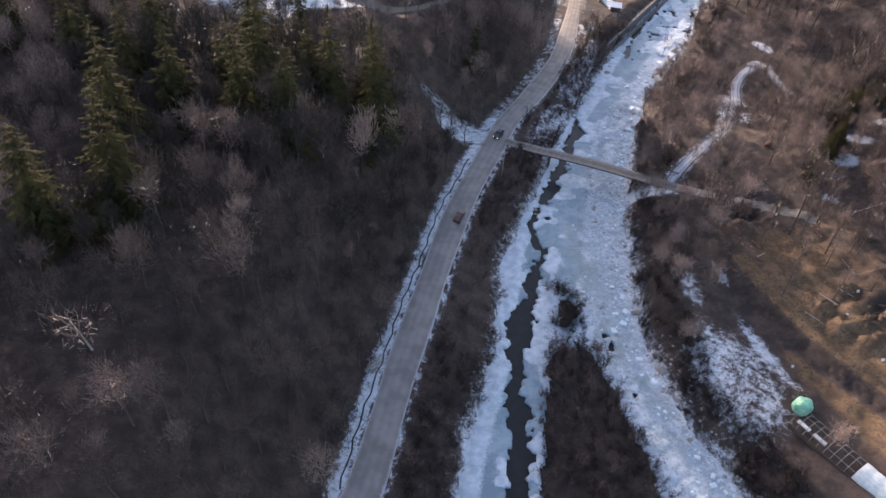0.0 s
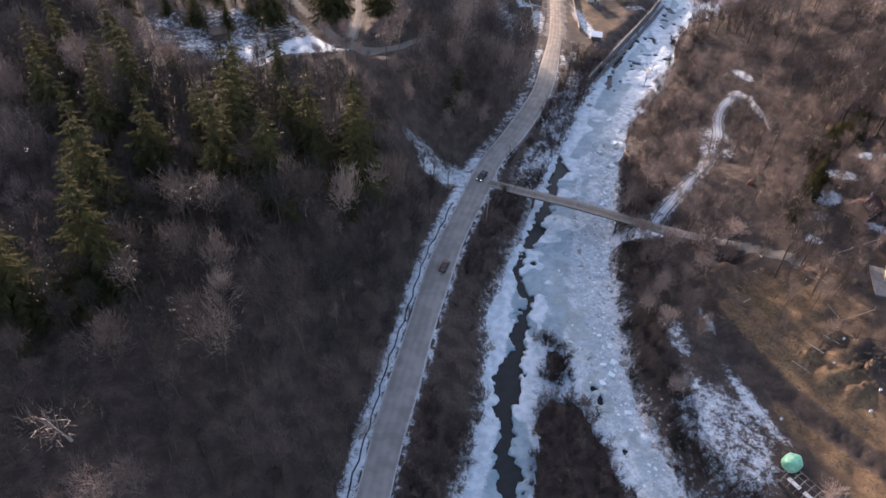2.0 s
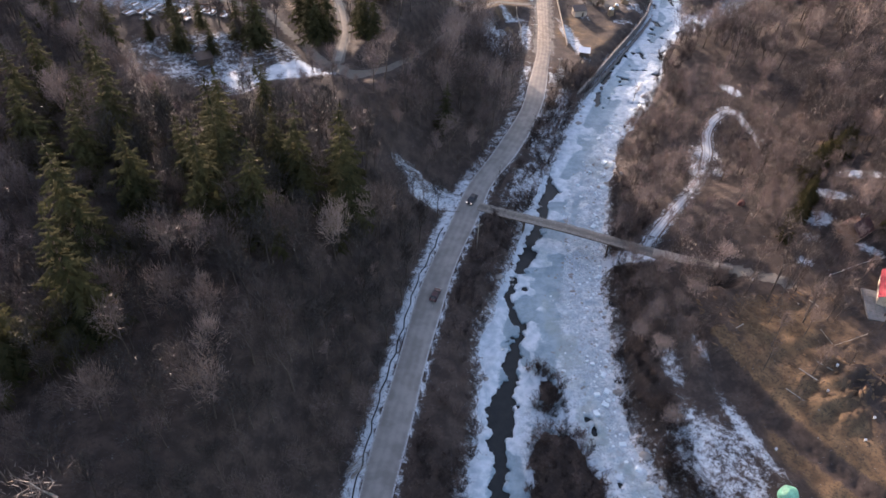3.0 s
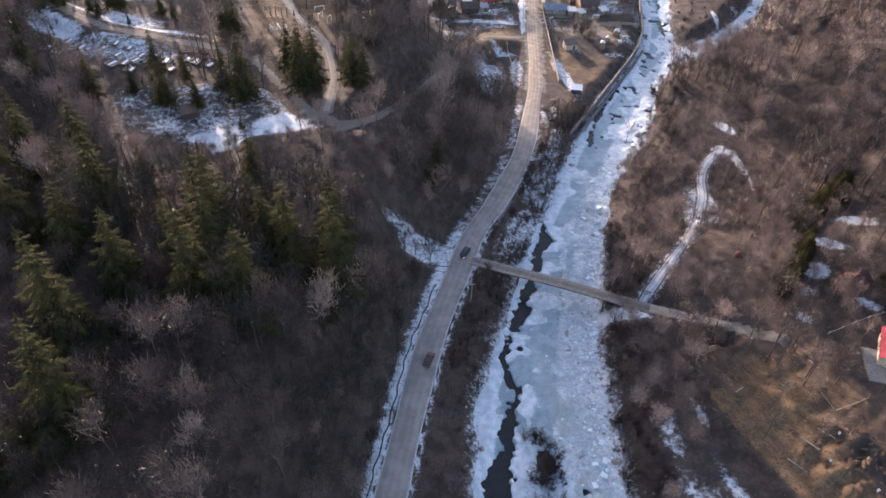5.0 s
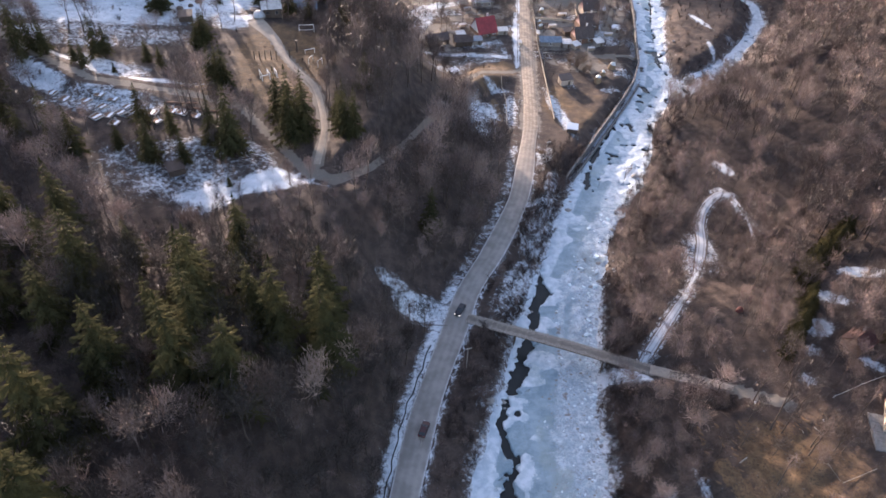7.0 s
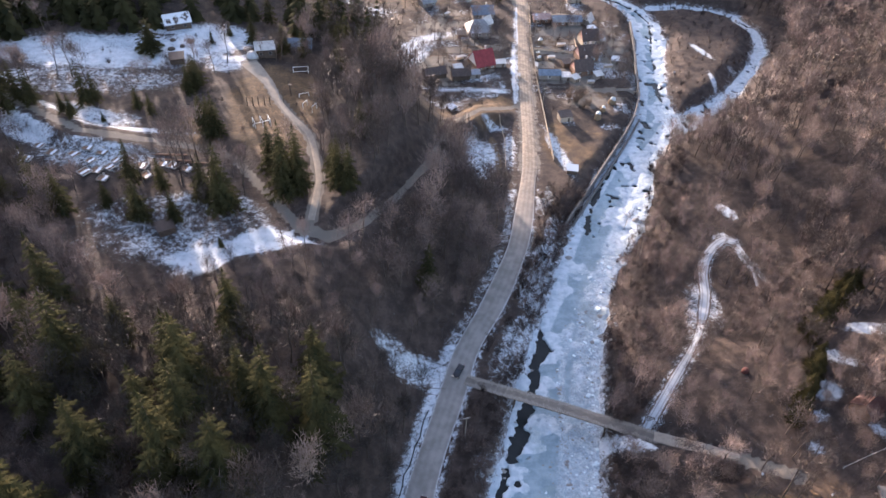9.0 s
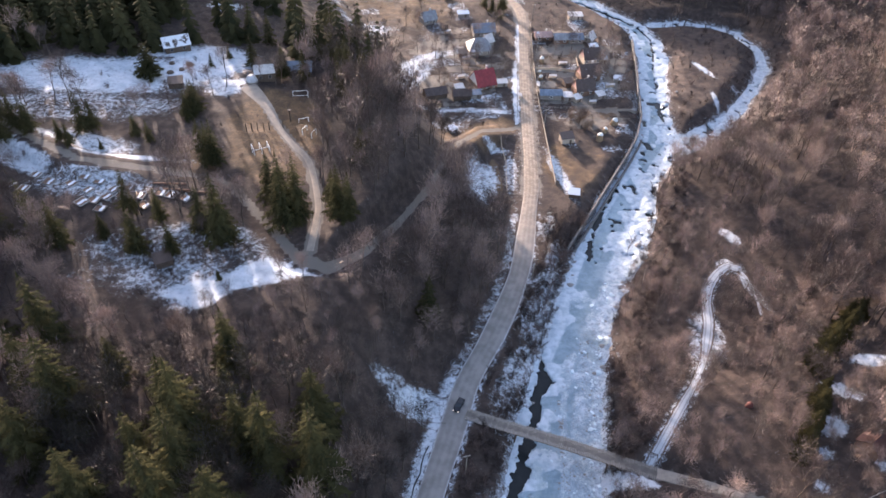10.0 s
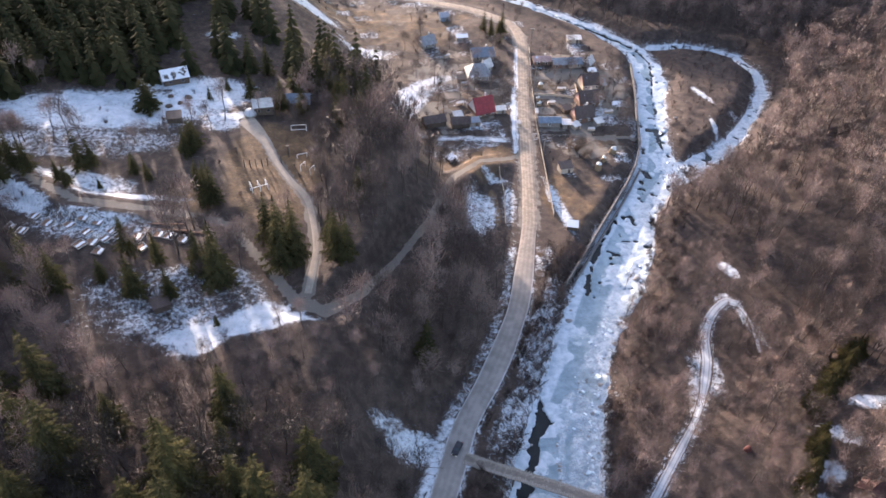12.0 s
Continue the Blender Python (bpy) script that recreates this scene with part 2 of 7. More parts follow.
# ---------------------------------------------------------------- end of the land
# ---------------------------------------------------------------- materials
class Nodes:
    """A small helper to wire a node material."""

    def __init__(self, name):
        self.m = bpy.data.materials.new(name)
        self.m.use_nodes = True
        self.t = self.m.node_tree
        self.b = self.t.nodes["Principled BSDF"]

    def add(self, kind, **values):
        n = self.t.nodes.new(kind)
        for k, v in values.items():
            if k in n.inputs:
                n.inputs[k].default_value = v
        return n

    def link(self, a, b):
        self.t.links.new(a, b)

    def where(self):
        return self.add("ShaderNodeNewGeometry").outputs["Position"]

    def noise(self, scale, detail=4.0, rough=0.55, at=None):
        n = self.add("ShaderNodeTexNoise", Scale=scale, Detail=detail, Roughness=rough)
        self.link(at or self.where(), n.inputs["Vector"])
        return n.outputs["Fac"]

    def ramp(self, fac, stops):
        n = self.add("ShaderNodeValToRGB")
        e = n.color_ramp.elements
        while len(e) < len(stops):
            e.new(0.5)
        for k, (p, c) in enumerate(stops):
            e[k].position, e[k].color = p, (*c, 1) if len(c) == 3 else c
        self.link(fac, n.inputs["Fac"])
        return n.outputs["Color"]

    def math(self, op, a, b=0.0, c=0.0):
        n = self.add("ShaderNodeMath")
        n.operation = op
        for k, v in enumerate((a, b, c)):
            if isinstance(v, (int, float)):
                n.inputs[k].default_value = v
            else:
                self.link(v, n.inputs[k])
        return n.outputs[0]

    def mix(self, fac, a, b):
        n = self.add("ShaderNodeMix")
        n.data_type = "RGBA"
        for k, v in ((0, fac), (6, a), (7, b)):
            if isinstance(v, (int, float)):
                n.inputs[k].default_value = v
            elif isinstance(v, tuple):
                n.inputs[k].default_value = (*v, 1)
            else:
                self.link(v, n.inputs[k])
        return n.outputs[2]

    def step(self, a, lo, hi):
        n = self.add("ShaderNodeMapRange")
        n.interpolation_type = "SMOOTHSTEP"
        self.link(a, n.inputs["Value"])
        n.inputs["From Min"].default_value, n.inputs["From Max"].default_value = lo, hi
        return n.outputs["Result"]

    def island(self):
        return self.add("ShaderNodeNewGeometry").outputs["Random Per Island"]

    def random(self):
        return self.add("ShaderNodeObjectInfo").outputs["Random"]

    def out(self, colour, rough=0.85, bump=None, depth=0.05, metal=0.0, spec=0.3):
        for key, v in (("Base Color", colour), ("Roughness", rough)):
            if isinstance(v, tuple):
                self.b.inputs[key].default_value = (*v, 1)
            elif isinstance(v, (int, float)):
                self.b.inputs[key].default_value = v
            else:
                self.link(v, self.b.inputs[key])
        self.b.inputs["Metallic"].default_value = metal
        self.b.inputs["Specular IOR Level"].default_value = spec
        if bump is not None:
            n = self.add("ShaderNodeBump", Distance=depth, Strength=0.7)
            self.link(bump, n.inputs["Height"])
            self.link(n.outputs["Normal"], self.b.inputs["Normal"])
        return self.m


def plain(name, colour, rough=0.8, vary=0.25, scale=1.5, metal=0.0, fine=9.0):
    """Paint, wood, stone or metal with stains at two scales."""
    n = Nodes(name)
    dark = tuple(c * (1 - vary) for c in colour)
    light = tuple(min(1, c * (1 + vary)) for c in colour)
    both = n.math("ADD", n.math("MULTIPLY", n.noise(scale, 3), 0.6), n.math("MULTIPLY", n.noise(scale * fine, 3), 0.4))
    return n.out(n.ramp(both, [(0.3, dark), (0.7, light)]), rough, n.noise(scale * fine, 2), 0.01, metal)


def ground_material():
    n = Nodes("ground_cover")
    c = n.add("ShaderNodeVertexColor")
    c.layer_name = "cover"
    parts = n.add("ShaderNodeSeparateColor")
    n.link(c.outputs["Color"], parts.inputs[0])
    snow, grass, earth = parts.outputs[0], parts.outputs[1], parts.outputs[2]
    big, mid, small, tiny = n.noise(0.05, 4), n.noise(0.35, 4), n.noise(1.6, 4, 0.65), n.noise(7.0, 3, 0.7)
    litter = n.mix(n.step(mid, 0.35, 0.65), (0.030, 0.021, 0.018), (0.068, 0.047, 0.038))
    litter = n.mix(n.step(small, 0.45, 0.75), litter, (0.026, 0.020, 0.017))
    straw = n.mix(n.step(mid, 0.35, 0.7), (0.086, 0.052, 0.028), (0.165, 0.103, 0.054))
    straw = n.mix(n.step(n.math("ADD", n.math("MULTIPLY", small, 0.6), n.math("MULTIPLY", tiny, 0.4)), 0.48, 0.6), straw, (0.046, 0.032, 0.022))
    soil = n.mix(n.step(n.math("ADD", n.math("MULTIPLY", big, 0.6), n.math("MULTIPLY", tiny, 0.4)), 0.3, 0.75), (0.165, 0.145, 0.124), (0.105, 0.091, 0.077))
    col = n.mix(n.step(n.math("ADD", grass, n.math("MULTIPLY", n.math("SUBTRACT", small, 0.5), 0.9)), 0.35, 0.65), litter, straw)
    col = n.mix(n.step(n.math("ADD", earth, n.math("MULTIPLY", n.math("SUBTRACT", mid, 0.5), 0.7)), 0.4, 0.6), col, soil)
    streak = n.noise(0.75, 6, 0.78)
    broken = n.math("ADD", n.math("MULTIPLY", n.math("SUBTRACT", streak, 0.5), 1.9), n.math("MULTIPLY", n.math("SUBTRACT", tiny, 0.5), 1.7))
    white = n.step(n.math("ADD", snow, broken), 0.38, 0.70)
    flake = n.mix(n.step(mid, 0.3, 0.7), (0.38, 0.43, 0.475), (0.54, 0.575, 0.61))
    col = n.mix(white, col, flake)
    relief = n.math("ADD", n.math("MULTIPLY", small, 0.7), n.math("MULTIPLY", tiny, 0.5))
    return n.out(col, 0.9, relief, 0.25)


def ice_material():
    n = Nodes("river_ice")
    c = n.add("ShaderNodeVertexColor")
    c.layer_name = "cover"
    parts = n.add("ShaderNodeSeparateColor")
    n.link(c.outputs["Color"], parts.inputs[0])
    rough_ice, wet, drift = parts.outputs[0], parts.outputs[1], parts.outputs[2]
    big, mid, small, tiny = n.noise(0.12, 4), n.noise(0.5, 4), n.noise(2.4, 4, 0.65), n.noise(8.0, 3, 0.7)
    col = n.mix(n.step(n.math("ADD", n.math("MULTIPLY", big, 0.55), n.math("MULTIPLY", n.noise(0.6, 6, 0.7), 0.45)), 0.40, 0.60), (0.150, 0.220, 0.258), (0.240, 0.322, 0.370))
    drifted = n.step(n.math("ADD", drift, n.math("MULTIPLY", n.math("SUBTRACT", small, 0.5), 0.8)), 0.35, 0.7)
    col = n.mix(drifted, col, n.mix(n.step(mid, 0.35, 0.65), (0.33, 0.40, 0.452), (0.48, 0.535, 0.58)))
    seep = n.math("ADD", n.math("MULTIPLY", wet, 0.75), n.math("MULTIPLY", n.math("SUBTRACT", n.noise(0.22, 6, 0.7), 0.5), 1.6))
    col = n.mix(n.math("MULTIPLY", n.step(seep, 0.25, 0.75), 0.72), col, (0.205, 0.265, 0.262))
    grit = n.step(n.math("ADD", n.math("MULTIPLY", n.noise(0.95, 6, 0.8), 0.75), n.math("MULTIPLY", small, 0.35)), 0.555, 0.625)
    pits = n.math("MULTIPLY", n.step(n.noise(0.8, 5, 0.75), 0.625, 0.665), n.math("ADD", n.math("MULTIPLY", rough_ice, 0.4), 0.4))
    col = n.mix(pits, col, (0.16, 0.175, 0.18))
    col = n.mix(n.math("MULTIPLY", grit, n.math("ADD", n.math("MULTIPLY", rough_ice, 0.72), 0.06)), col, (0.215, 0.245, 0.265))
    return n.out(col, n.math("ADD", n.math("MULTIPLY", mid, 0.4), 0.35), n.math("ADD", small, n.math("MULTIPLY", tiny, 0.5)), 0.12)


def road_material():
    n = Nodes("packed_road")
    uv = n.add("ShaderNodeUVMap")
    uv.uv_map = "lane"
    xy = n.add("ShaderNodeSeparateXYZ")
    n.link(uv.outputs["UV"], xy.inputs[0])
    across = xy.outputs[0]
    wave = n.math("SINE", n.math("MULTIPLY", n.math("ADD", across, n.math("MULTIPLY", n.noise(0.08, 2), 0.08)), 25.1))
    mid, small = n.noise(0.3, 4), n.noise(3.0, 4, 0.7)
    col = n.mix(n.step(n.math("ADD", n.math("MULTIPLY", wave, 0.045), mid), 0.3, 0.7), (0.165, 0.153, 0.142), (0.245, 0.228, 0.212))
    col = n.mix(n.math("MULTIPLY", n.step(small, 0.5, 0.75), 0.35), col, (0.13, 0.118, 0.106))
    # beyond the last woods the road is bare of slush, and browned to imitate sunlight
    place = n.add("ShaderNodeSeparateXYZ")
    n.link(n.where(), place.inputs[0])
    bare = n.step(n.math("ADD", place.outputs[1], n.math("MULTIPLY", mid, 30.0)), 225, 285)
    col = n.mix(n.math("MULTIPLY", bare, 0.85), col, n.mix(n.step(n.math("ADD", n.math("MULTIPLY", wave, 0.045), n.noise(0.5, 5, 0.7)), 0.4, 0.62), (0.165, 0.125, 0.090), (0.290, 0.225, 0.165)))
    edge = n.math("ABSOLUTE", n.math("SUBTRACT", across, 0.5))
    slush = n.step(n.math("ADD", edge, n.math("MULTIPLY", n.math("SUBTRACT", small, 0.5), 0.25)), 0.43, 0.52)
    col = n.mix(n.math("MULTIPLY", slush, n.math("SUBTRACT", 1.0, bare)), col, (0.42, 0.43, 0.45))
    return n.out(col, 0.7, small, 0.03)


def water_material():
    n = Nodes("open_water")
    n.b.inputs["IOR"].default_value = 1.33
    return n.out(n.mix(n.noise(0.6, 3), (0.012, 0.015, 0.017), (0.028, 0.030, 0.030)), 0.22, n.noise(2.5, 3), 0.05, spec=0.22)


def bark_material(name, a, b):
    n = Nodes(name)
    return n.out(n.mix(n.noise(2.2, 4), a, b), 1.0, n.noise(14, 3), 0.02, spec=0.08)


def twig_material(name, a, b, by_object=False, few=0.45, sheen=0.45):
    """Twigs: each tree has a shade of its own, with drifts of colour through the wood."""
    n = Nodes(name)
    if by_object:
        r = n.random()
    else:
        c = n.add("ShaderNodeVertexColor")
        c.layer_name = "cover"
        parts = n.add("ShaderNodeSeparateColor")
        n.link(c.outputs["Color"], parts.inputs[0])
        r = parts.outputs[0]
    mixed = n.math("ADD", n.math("MULTIPLY", r, 0.75), n.math("MULTIPLY", n.noise(0.05, 3), 0.5))
    return n.out(n.mix(n.step(mixed, few, few + 0.5), a, b), 0.56, spec=sheen)


def track_material():
    """Trodden snow with two wheel ruts, ragged at the sides."""
    n = Nodes("snowy_track")
    uv = n.add("ShaderNodeUVMap")
    uv.uv_map = "lane"
    xy = n.add("ShaderNodeSeparateXYZ")
    n.link(uv.outputs["UV"], xy.inputs[0])
    small, mid = n.noise(2.0, 4, 0.7), n.noise(0.4, 3)
    off = n.math("ABSOLUTE", n.math("SUBTRACT", xy.outputs[0], 0.5))
    rut = n.math("ABSOLUTE", n.math("SUBTRACT", off, 0.2))
    worn = n.math("SUBTRACT", 1.0, n.step(n.math("ADD", rut, n.math("MULTIPLY", n.math("SUBTRACT", small, 0.5), 0.14)), 0.02, 0.09))
    side = n.step(n.math("ADD", off, n.math("MULTIPLY", n.math("SUBTRACT", small, 0.5), 0.5)), 0.30, 0.42)
    col = n.mix(n.math("MULTIPLY", worn, 0.5), n.mix(mid, (0.30, 0.335, 0.375), (0.50, 0.53, 0.56)), (0.12, 0.10, 0.09))
    return n.out(n.mix(side, col, (0.085, 0.060, 0.047)), 0.85, small, 0.06)


def needle_material(name, dark, light, tip):
    """Needles: boughs of several greens that let some light through."""
    n = Nodes(name)
    col = n.mix(n.step(n.noise(0.16, 3), 0.35, 0.65), dark, light)
    col = n.mix(n.math("MULTIPLY", n.island(), 0.5), col, tip)
    n.out(col, 1.0, spec=0.06)
    thin = n.add("ShaderNodeBsdfTranslucent")
    n.link(col, thin.inputs["Color"])
    both = n.add("ShaderNodeMixShader")
    both.inputs[0].default_value = 0.42
    n.link(n.b.outputs[0], both.inputs[1])
    n.link(thin.outputs[0], both.inputs[2])
    n.link(both.outputs[0], n.t.nodes["Material Output"].inputs["Surface"])
    return n.m


GROUND, ICE, ROADWAY, WATER = ground_material(), ice_material(), road_material(), water_material()
BARK = bark_material("grey_brown_bark", (0.050, 0.039, 0.033), (0.125, 0.100, 0.085))
BIRCH = bark_material("birch_bark", (0.34, 0.31, 0.28), (0.55, 0.52, 0.48))
SPRUCE_BARK = bark_material("spruce_bark", (0.085, 0.058, 0.042), (0.14, 0.10, 0.075))
TWIGS = twig_material("bare_twigs", (0.045, 0.031, 0.028), (0.215, 0.150, 0.130))
# twigs darkened by colour, since the near hill wood lies in deep shade
SHADE_TWIGS = twig_material("shaded_hill_twigs", (0.016, 0.012, 0.011), (0.120, 0.082, 0.070), True, 0.60, 0.5)
BRUSH = twig_material("brush_twigs", (0.026, 0.019, 0.018), (0.105, 0.074, 0.066), False, 0.45, 0.15)
ORCHARD_TWIGS = twig_material("orchard_twigs", (0.045, 0.031, 0.027), (0.155, 0.107, 0.088), True)
PALE_TWIGS = twig_material("pale_twigs", (0.15, 0.115, 0.10), (0.26, 0.21, 0.185), True)
NEEDLES = needle_material("spruce_needles", (0.021, 0.024, 0.012), (0.052, 0.050, 0.022), (0.086, 0.076, 0.034))
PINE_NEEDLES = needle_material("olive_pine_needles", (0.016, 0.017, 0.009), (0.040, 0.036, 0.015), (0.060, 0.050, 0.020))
FAR_NEEDLES = needle_material("far_spruce_needles", (0.022, 0.025, 0.014), (0.052, 0.050, 0.024), (0.075, 0.070, 0.034))
TRACK = track_material()
HAZEL = twig_material("hazel_twigs", (0.13, 0.085, 0.058), (0.22, 0.150, 0.105), True)
PINK_TWIGS = twig_material("dense_pinkish_twigs", (0.13, 0.088, 0.072), (0.30, 0.215, 0.18), True)
# darker copy of the brush twigs, with the bank's shade in its colour
SHADE_BRUSH = twig_material("shade_scrub_twigs", (0.026, 0.020, 0.019), (0.060, 0.044, 0.039), False, 0.45, 0.1)

def roof_material(name, colour, snow=0.0, metal=0.0):
    """Sheet or tile roofing with stains, and what is left of the snow."""
    n = Nodes(name)
    at = n.add("ShaderNodeTexCoord").outputs["Object"]
    stains = n.noise(0.8, 4, 0.6, at)
    dark = tuple(c * 0.7 for c in colour)
    col = n.mix(n.step(stains, 0.35, 0.7), dark, colour)
    if snow:
        cover = n.step(n.math("ADD", n.noise(0.35, 3, 0.6, at), n.math("MULTIPLY", n.noise(2.5, 3, 0.6, at), 0.25)), 0.85 - snow * 0.6, 0.92 - snow * 0.6)
        col = n.mix(cover, col, (0.60, 0.62, 0.65))
    wave = n.add("ShaderNodeTexWave", Scale=2.2, Distortion=0.2)
    n.link(at, wave.inputs["Vector"])
    return n.out(col, 0.55, wave.outputs["Fac"], 0.03, metal)


DARK_WOOD = plain("weathered_dark_wood", (0.085, 0.062, 0.048), 0.85, 0.4)
PALE_WOOD = plain("pale_planks", (0.46, 0.37, 0.28), 0.75, 0.25)
GREY_WOOD = plain("grey_boards", (0.23, 0.205, 0.18), 0.85, 0.3)
WHITE_WALL = plain("whitewashed_wall", (0.74, 0.72, 0.68), 0.8, 0.10)
CREAM_WALL = plain("cream_plaster", (0.40, 0.33, 0.26), 0.85, 0.12)
BROWN_WALL = plain("brown_boards", (0.17, 0.105, 0.075), 0.8, 0.3)
DARK_STONE = plain("dark_wet_stone", (0.15, 0.145, 0.14), 0.8, 0.3)
CANVAS = plain("pale_tent_canvas", (0.42, 0.44, 0.46), 0.55, 0.15)
RED_EARTH = plain("reddish_bare_earth", (0.17, 0.105, 0.075), 0.95, 0.3, 0.7)
CONCRETE = plain("concrete", (0.38, 0.37, 0.36), 0.85, 0.18)
WHITE_PAINT = plain("white_paint", (0.80, 0.80, 0.78), 0.5, 0.06)
GLASS = plain("window_glass", (0.03, 0.035, 0.04), 0.08, 0.2)
# red roofing darkened by colour for a roof mostly in shadow
SHADED_RED_ROOF = roof_material("shaded_red_roof", (0.085, 0.032, 0.028))
RED_ROOF = roof_material("red_sheet_roof", (0.26, 0.035, 0.04))
ROSE_ROOF = roof_material("bright_red_roof", (0.52, 0.055, 0.07))
PINK_ROOF = roof_material("faded_pink_roof", (0.46, 0.29, 0.25), 0.25)
BLUE_ROOF = roof_material("blue_grey_sheet_roof", (0.17, 0.215, 0.27), 0.0, 0.2)
GREY_ROOF = roof_material("grey_slate_roof", (0.24, 0.25, 0.265), 0.15)
DARK_ROOF = roof_material("dark_board_roof", (0.085, 0.06, 0.052), 0.12)
PATCHY_ROOF = roof_material("dark_roof_with_snow_patches", (0.085, 0.062, 0.055), 0.55)
SNOW_ROOF = roof_material("snowy_roof", (0.16, 0.14, 0.13), 0.8)
PALE_ROOF = roof_material("pale_metal_roof", (0.60, 0.585, 0.57), 0.0, 0.25)
GREEN_SHEET = plain("green_tarpaulin", (0.16, 0.42, 0.28), 0.4, 0.5, 1.2)
CLEAR_SHEET = plain("milky_plastic_sheet", (0.50, 0.53, 0.52), 0.35, 0.2)
CAR_DARK = plain("dark_red_car_paint", (0.045, 0.013, 0.015), 0.25, 0.15)
CAR_BLACK = plain("black_car_paint", (0.020, 0.020, 0.024), 0.25, 0.15)
RUBBER = plain("tyre_rubber", (0.02, 0.02, 0.02), 0.9, 0.2)
STEEL = plain("grey_steel", (0.45, 0.45, 0.46), 0.4, 0.2, metal=0.8)
DECK = plain("damp_earth_deck", (0.135, 0.118, 0.102), 0.9, 0.3, 0.9, fine=6)
SPOIL = plain("dug_brown_earth", (0.125, 0.078, 0.046), 0.95, 0.45, 1.2, fine=5)
PALE_EARTH = plain("pale_trodden_earth", (0.26, 0.222, 0.182), 0.95, 0.22, 0.5, fine=8)
EARTH = plain("trodden_earth", (0.29, 0.245, 0.20), 0.9, 0.25, 0.8, fine=6)
STONE = plain("river_stone", (0.24, 0.225, 0.21), 0.85, 0.3)
STRAW_HEAP = plain("old_straw", (0.20, 0.14, 0.085), 0.9, 0.35, 2.5)
SNOW = plain("lumpy_snow", (0.62, 0.65, 0.69), 0.8, 0.12)
BLOCK_ICE = plain("ice_block", (0.56, 0.65, 0.69), 0.35, 0.15)
HEAD_LAMP = Nodes("head_lamp_glow")
HEAD_LAMP.b.inputs["Emission Color"].default_value = (1.0, 0.95, 0.85, 1)
HEAD_LAMP.b.inputs["Emission Strength"].default_value = 0.8
HEAD_LAMP = HEAD_LAMP.out((0.9, 0.9, 0.88), 0.2)

# ---------------------------------------------------------------- meshes
def mesh_from(name, verts, faces, material, smooth_shade=False):
    me = bpy.data.meshes.new(name)
    me.from_pydata(verts, [], faces)
    me.materials.append(material)
    if smooth_shade:
        me.polygons.foreach_set("use_smooth", np.ones(len(me.polygons), bool))
    me.update()
    return me


def mesh_arrays(name, verts, tris, material):
    """A mesh of triangles from arrays, quick for large counts."""
    verts, tris = np.asarray(verts, np.float32), np.asarray(tris, np.int32)
    me = bpy.data.meshes.new(name)
    me.vertices.add(len(verts))
    me.vertices.foreach_set("co", verts.ravel())
    me.loops.add(tris.size)
    me.loops.foreach_set("vertex_index", tris.ravel())
    me.polygons.add(len(tris))
    me.polygons.foreach_set("loop_start", np.arange(0, tris.size, 3, dtype=np.int32))
    me.polygons.foreach_set("loop_total", np.full(len(tris), 3, np.int32))
    me.materials.append(material)
    me.update(calc_edges=True)
    return me


def paint(me, r, g, b):
    """The kinds of cover at each corner of a sheet: snow, straw, bare earth."""
    layer = me.attributes.new("cover", "FLOAT_COLOR", "POINT")
    layer.data.foreach_set("color", np.stack([r, g, b, np.ones_like(r)], -1).astype(np.float32).ravel())


def part(name, bm, material, parent, label=""):
    """Links a bmesh as one mesh object under a thing or a part."""
    me = bpy.data.meshes.new(name)
    bm.to_mesh(me)
    bm.free()
    me.materials.append(material)
    ob = new(name, me)
    ob.parent = parent
    return tagged(ob, label)


# ---------------------------------------------------------------- ground: one sheet to the horizon
def spread(lo, hi, step, far_lo, far_hi):
    core = list(np.arange(lo, hi + 0.01, step))
    a, s = lo, step
    while a > far_lo:
        s *= 1.35
        a -= s
        core.insert(0, a)
    a, s = hi, step
    while a < far_hi:
        s *= 1.35
        a += s
        core.append(a)
    return np.array(core)


def spots(x, y, rows):
    """The strongest of soft ellipses (x, y, half length, half width, turn in degrees, strength)."""
    best = np.zeros(x.shape)
    for cx, cy, a, b, turn, top in rows:
        c, s = math.cos(radians(turn)), math.sin(radians(turn))
        p, q = ((x - cx) * c + (y - cy) * s) / a, (-(x - cx) * s + (y - cy) * c) / b
        best = np.maximum(best, top * (1 - smooth(0.55, 1.2, np.hypot(p, q))))
    return best


SNOW_HILL = [(-42.5, 185.8, 9, 3.2, 10, 0.8), (-40, 189.5, 17, 4.5, 6, 0.86), (-26, 193.5, 15, 6, 20, 0.84), (-54, 197, 22, 10, 8, 0.46), (-65, 202, 14, 8, 0, 0.36), (-34, 203, 12, 6, 120, 0.42), (-48, 207, 14, 6, 0, 0.36)]
SNOW_TOP = [(-90, 287, 44, 15, 5, 0.85), (-58, 299, 18, 14, 30, 0.82), (-72, 306, 14, 6, 0, 0.8), (-50, 281, 8, 7, 30, 0.7), (-45, 285.5, 6, 3, 0, 0.6), (-86, 246, 18, 6, -10, 0.62), (-100, 237, 14, 5, -35, 0.72),
            (-72, 238.5, 20, 2.2, 0, 0.75), (-78, 226, 18, 8, 0, 0.52), (-60, 347, 8, 5, 0, 0.6), (-30, 400, 16, 10, 20, 0.75), (-95, 265, 40, 10, 5, 0.5)]
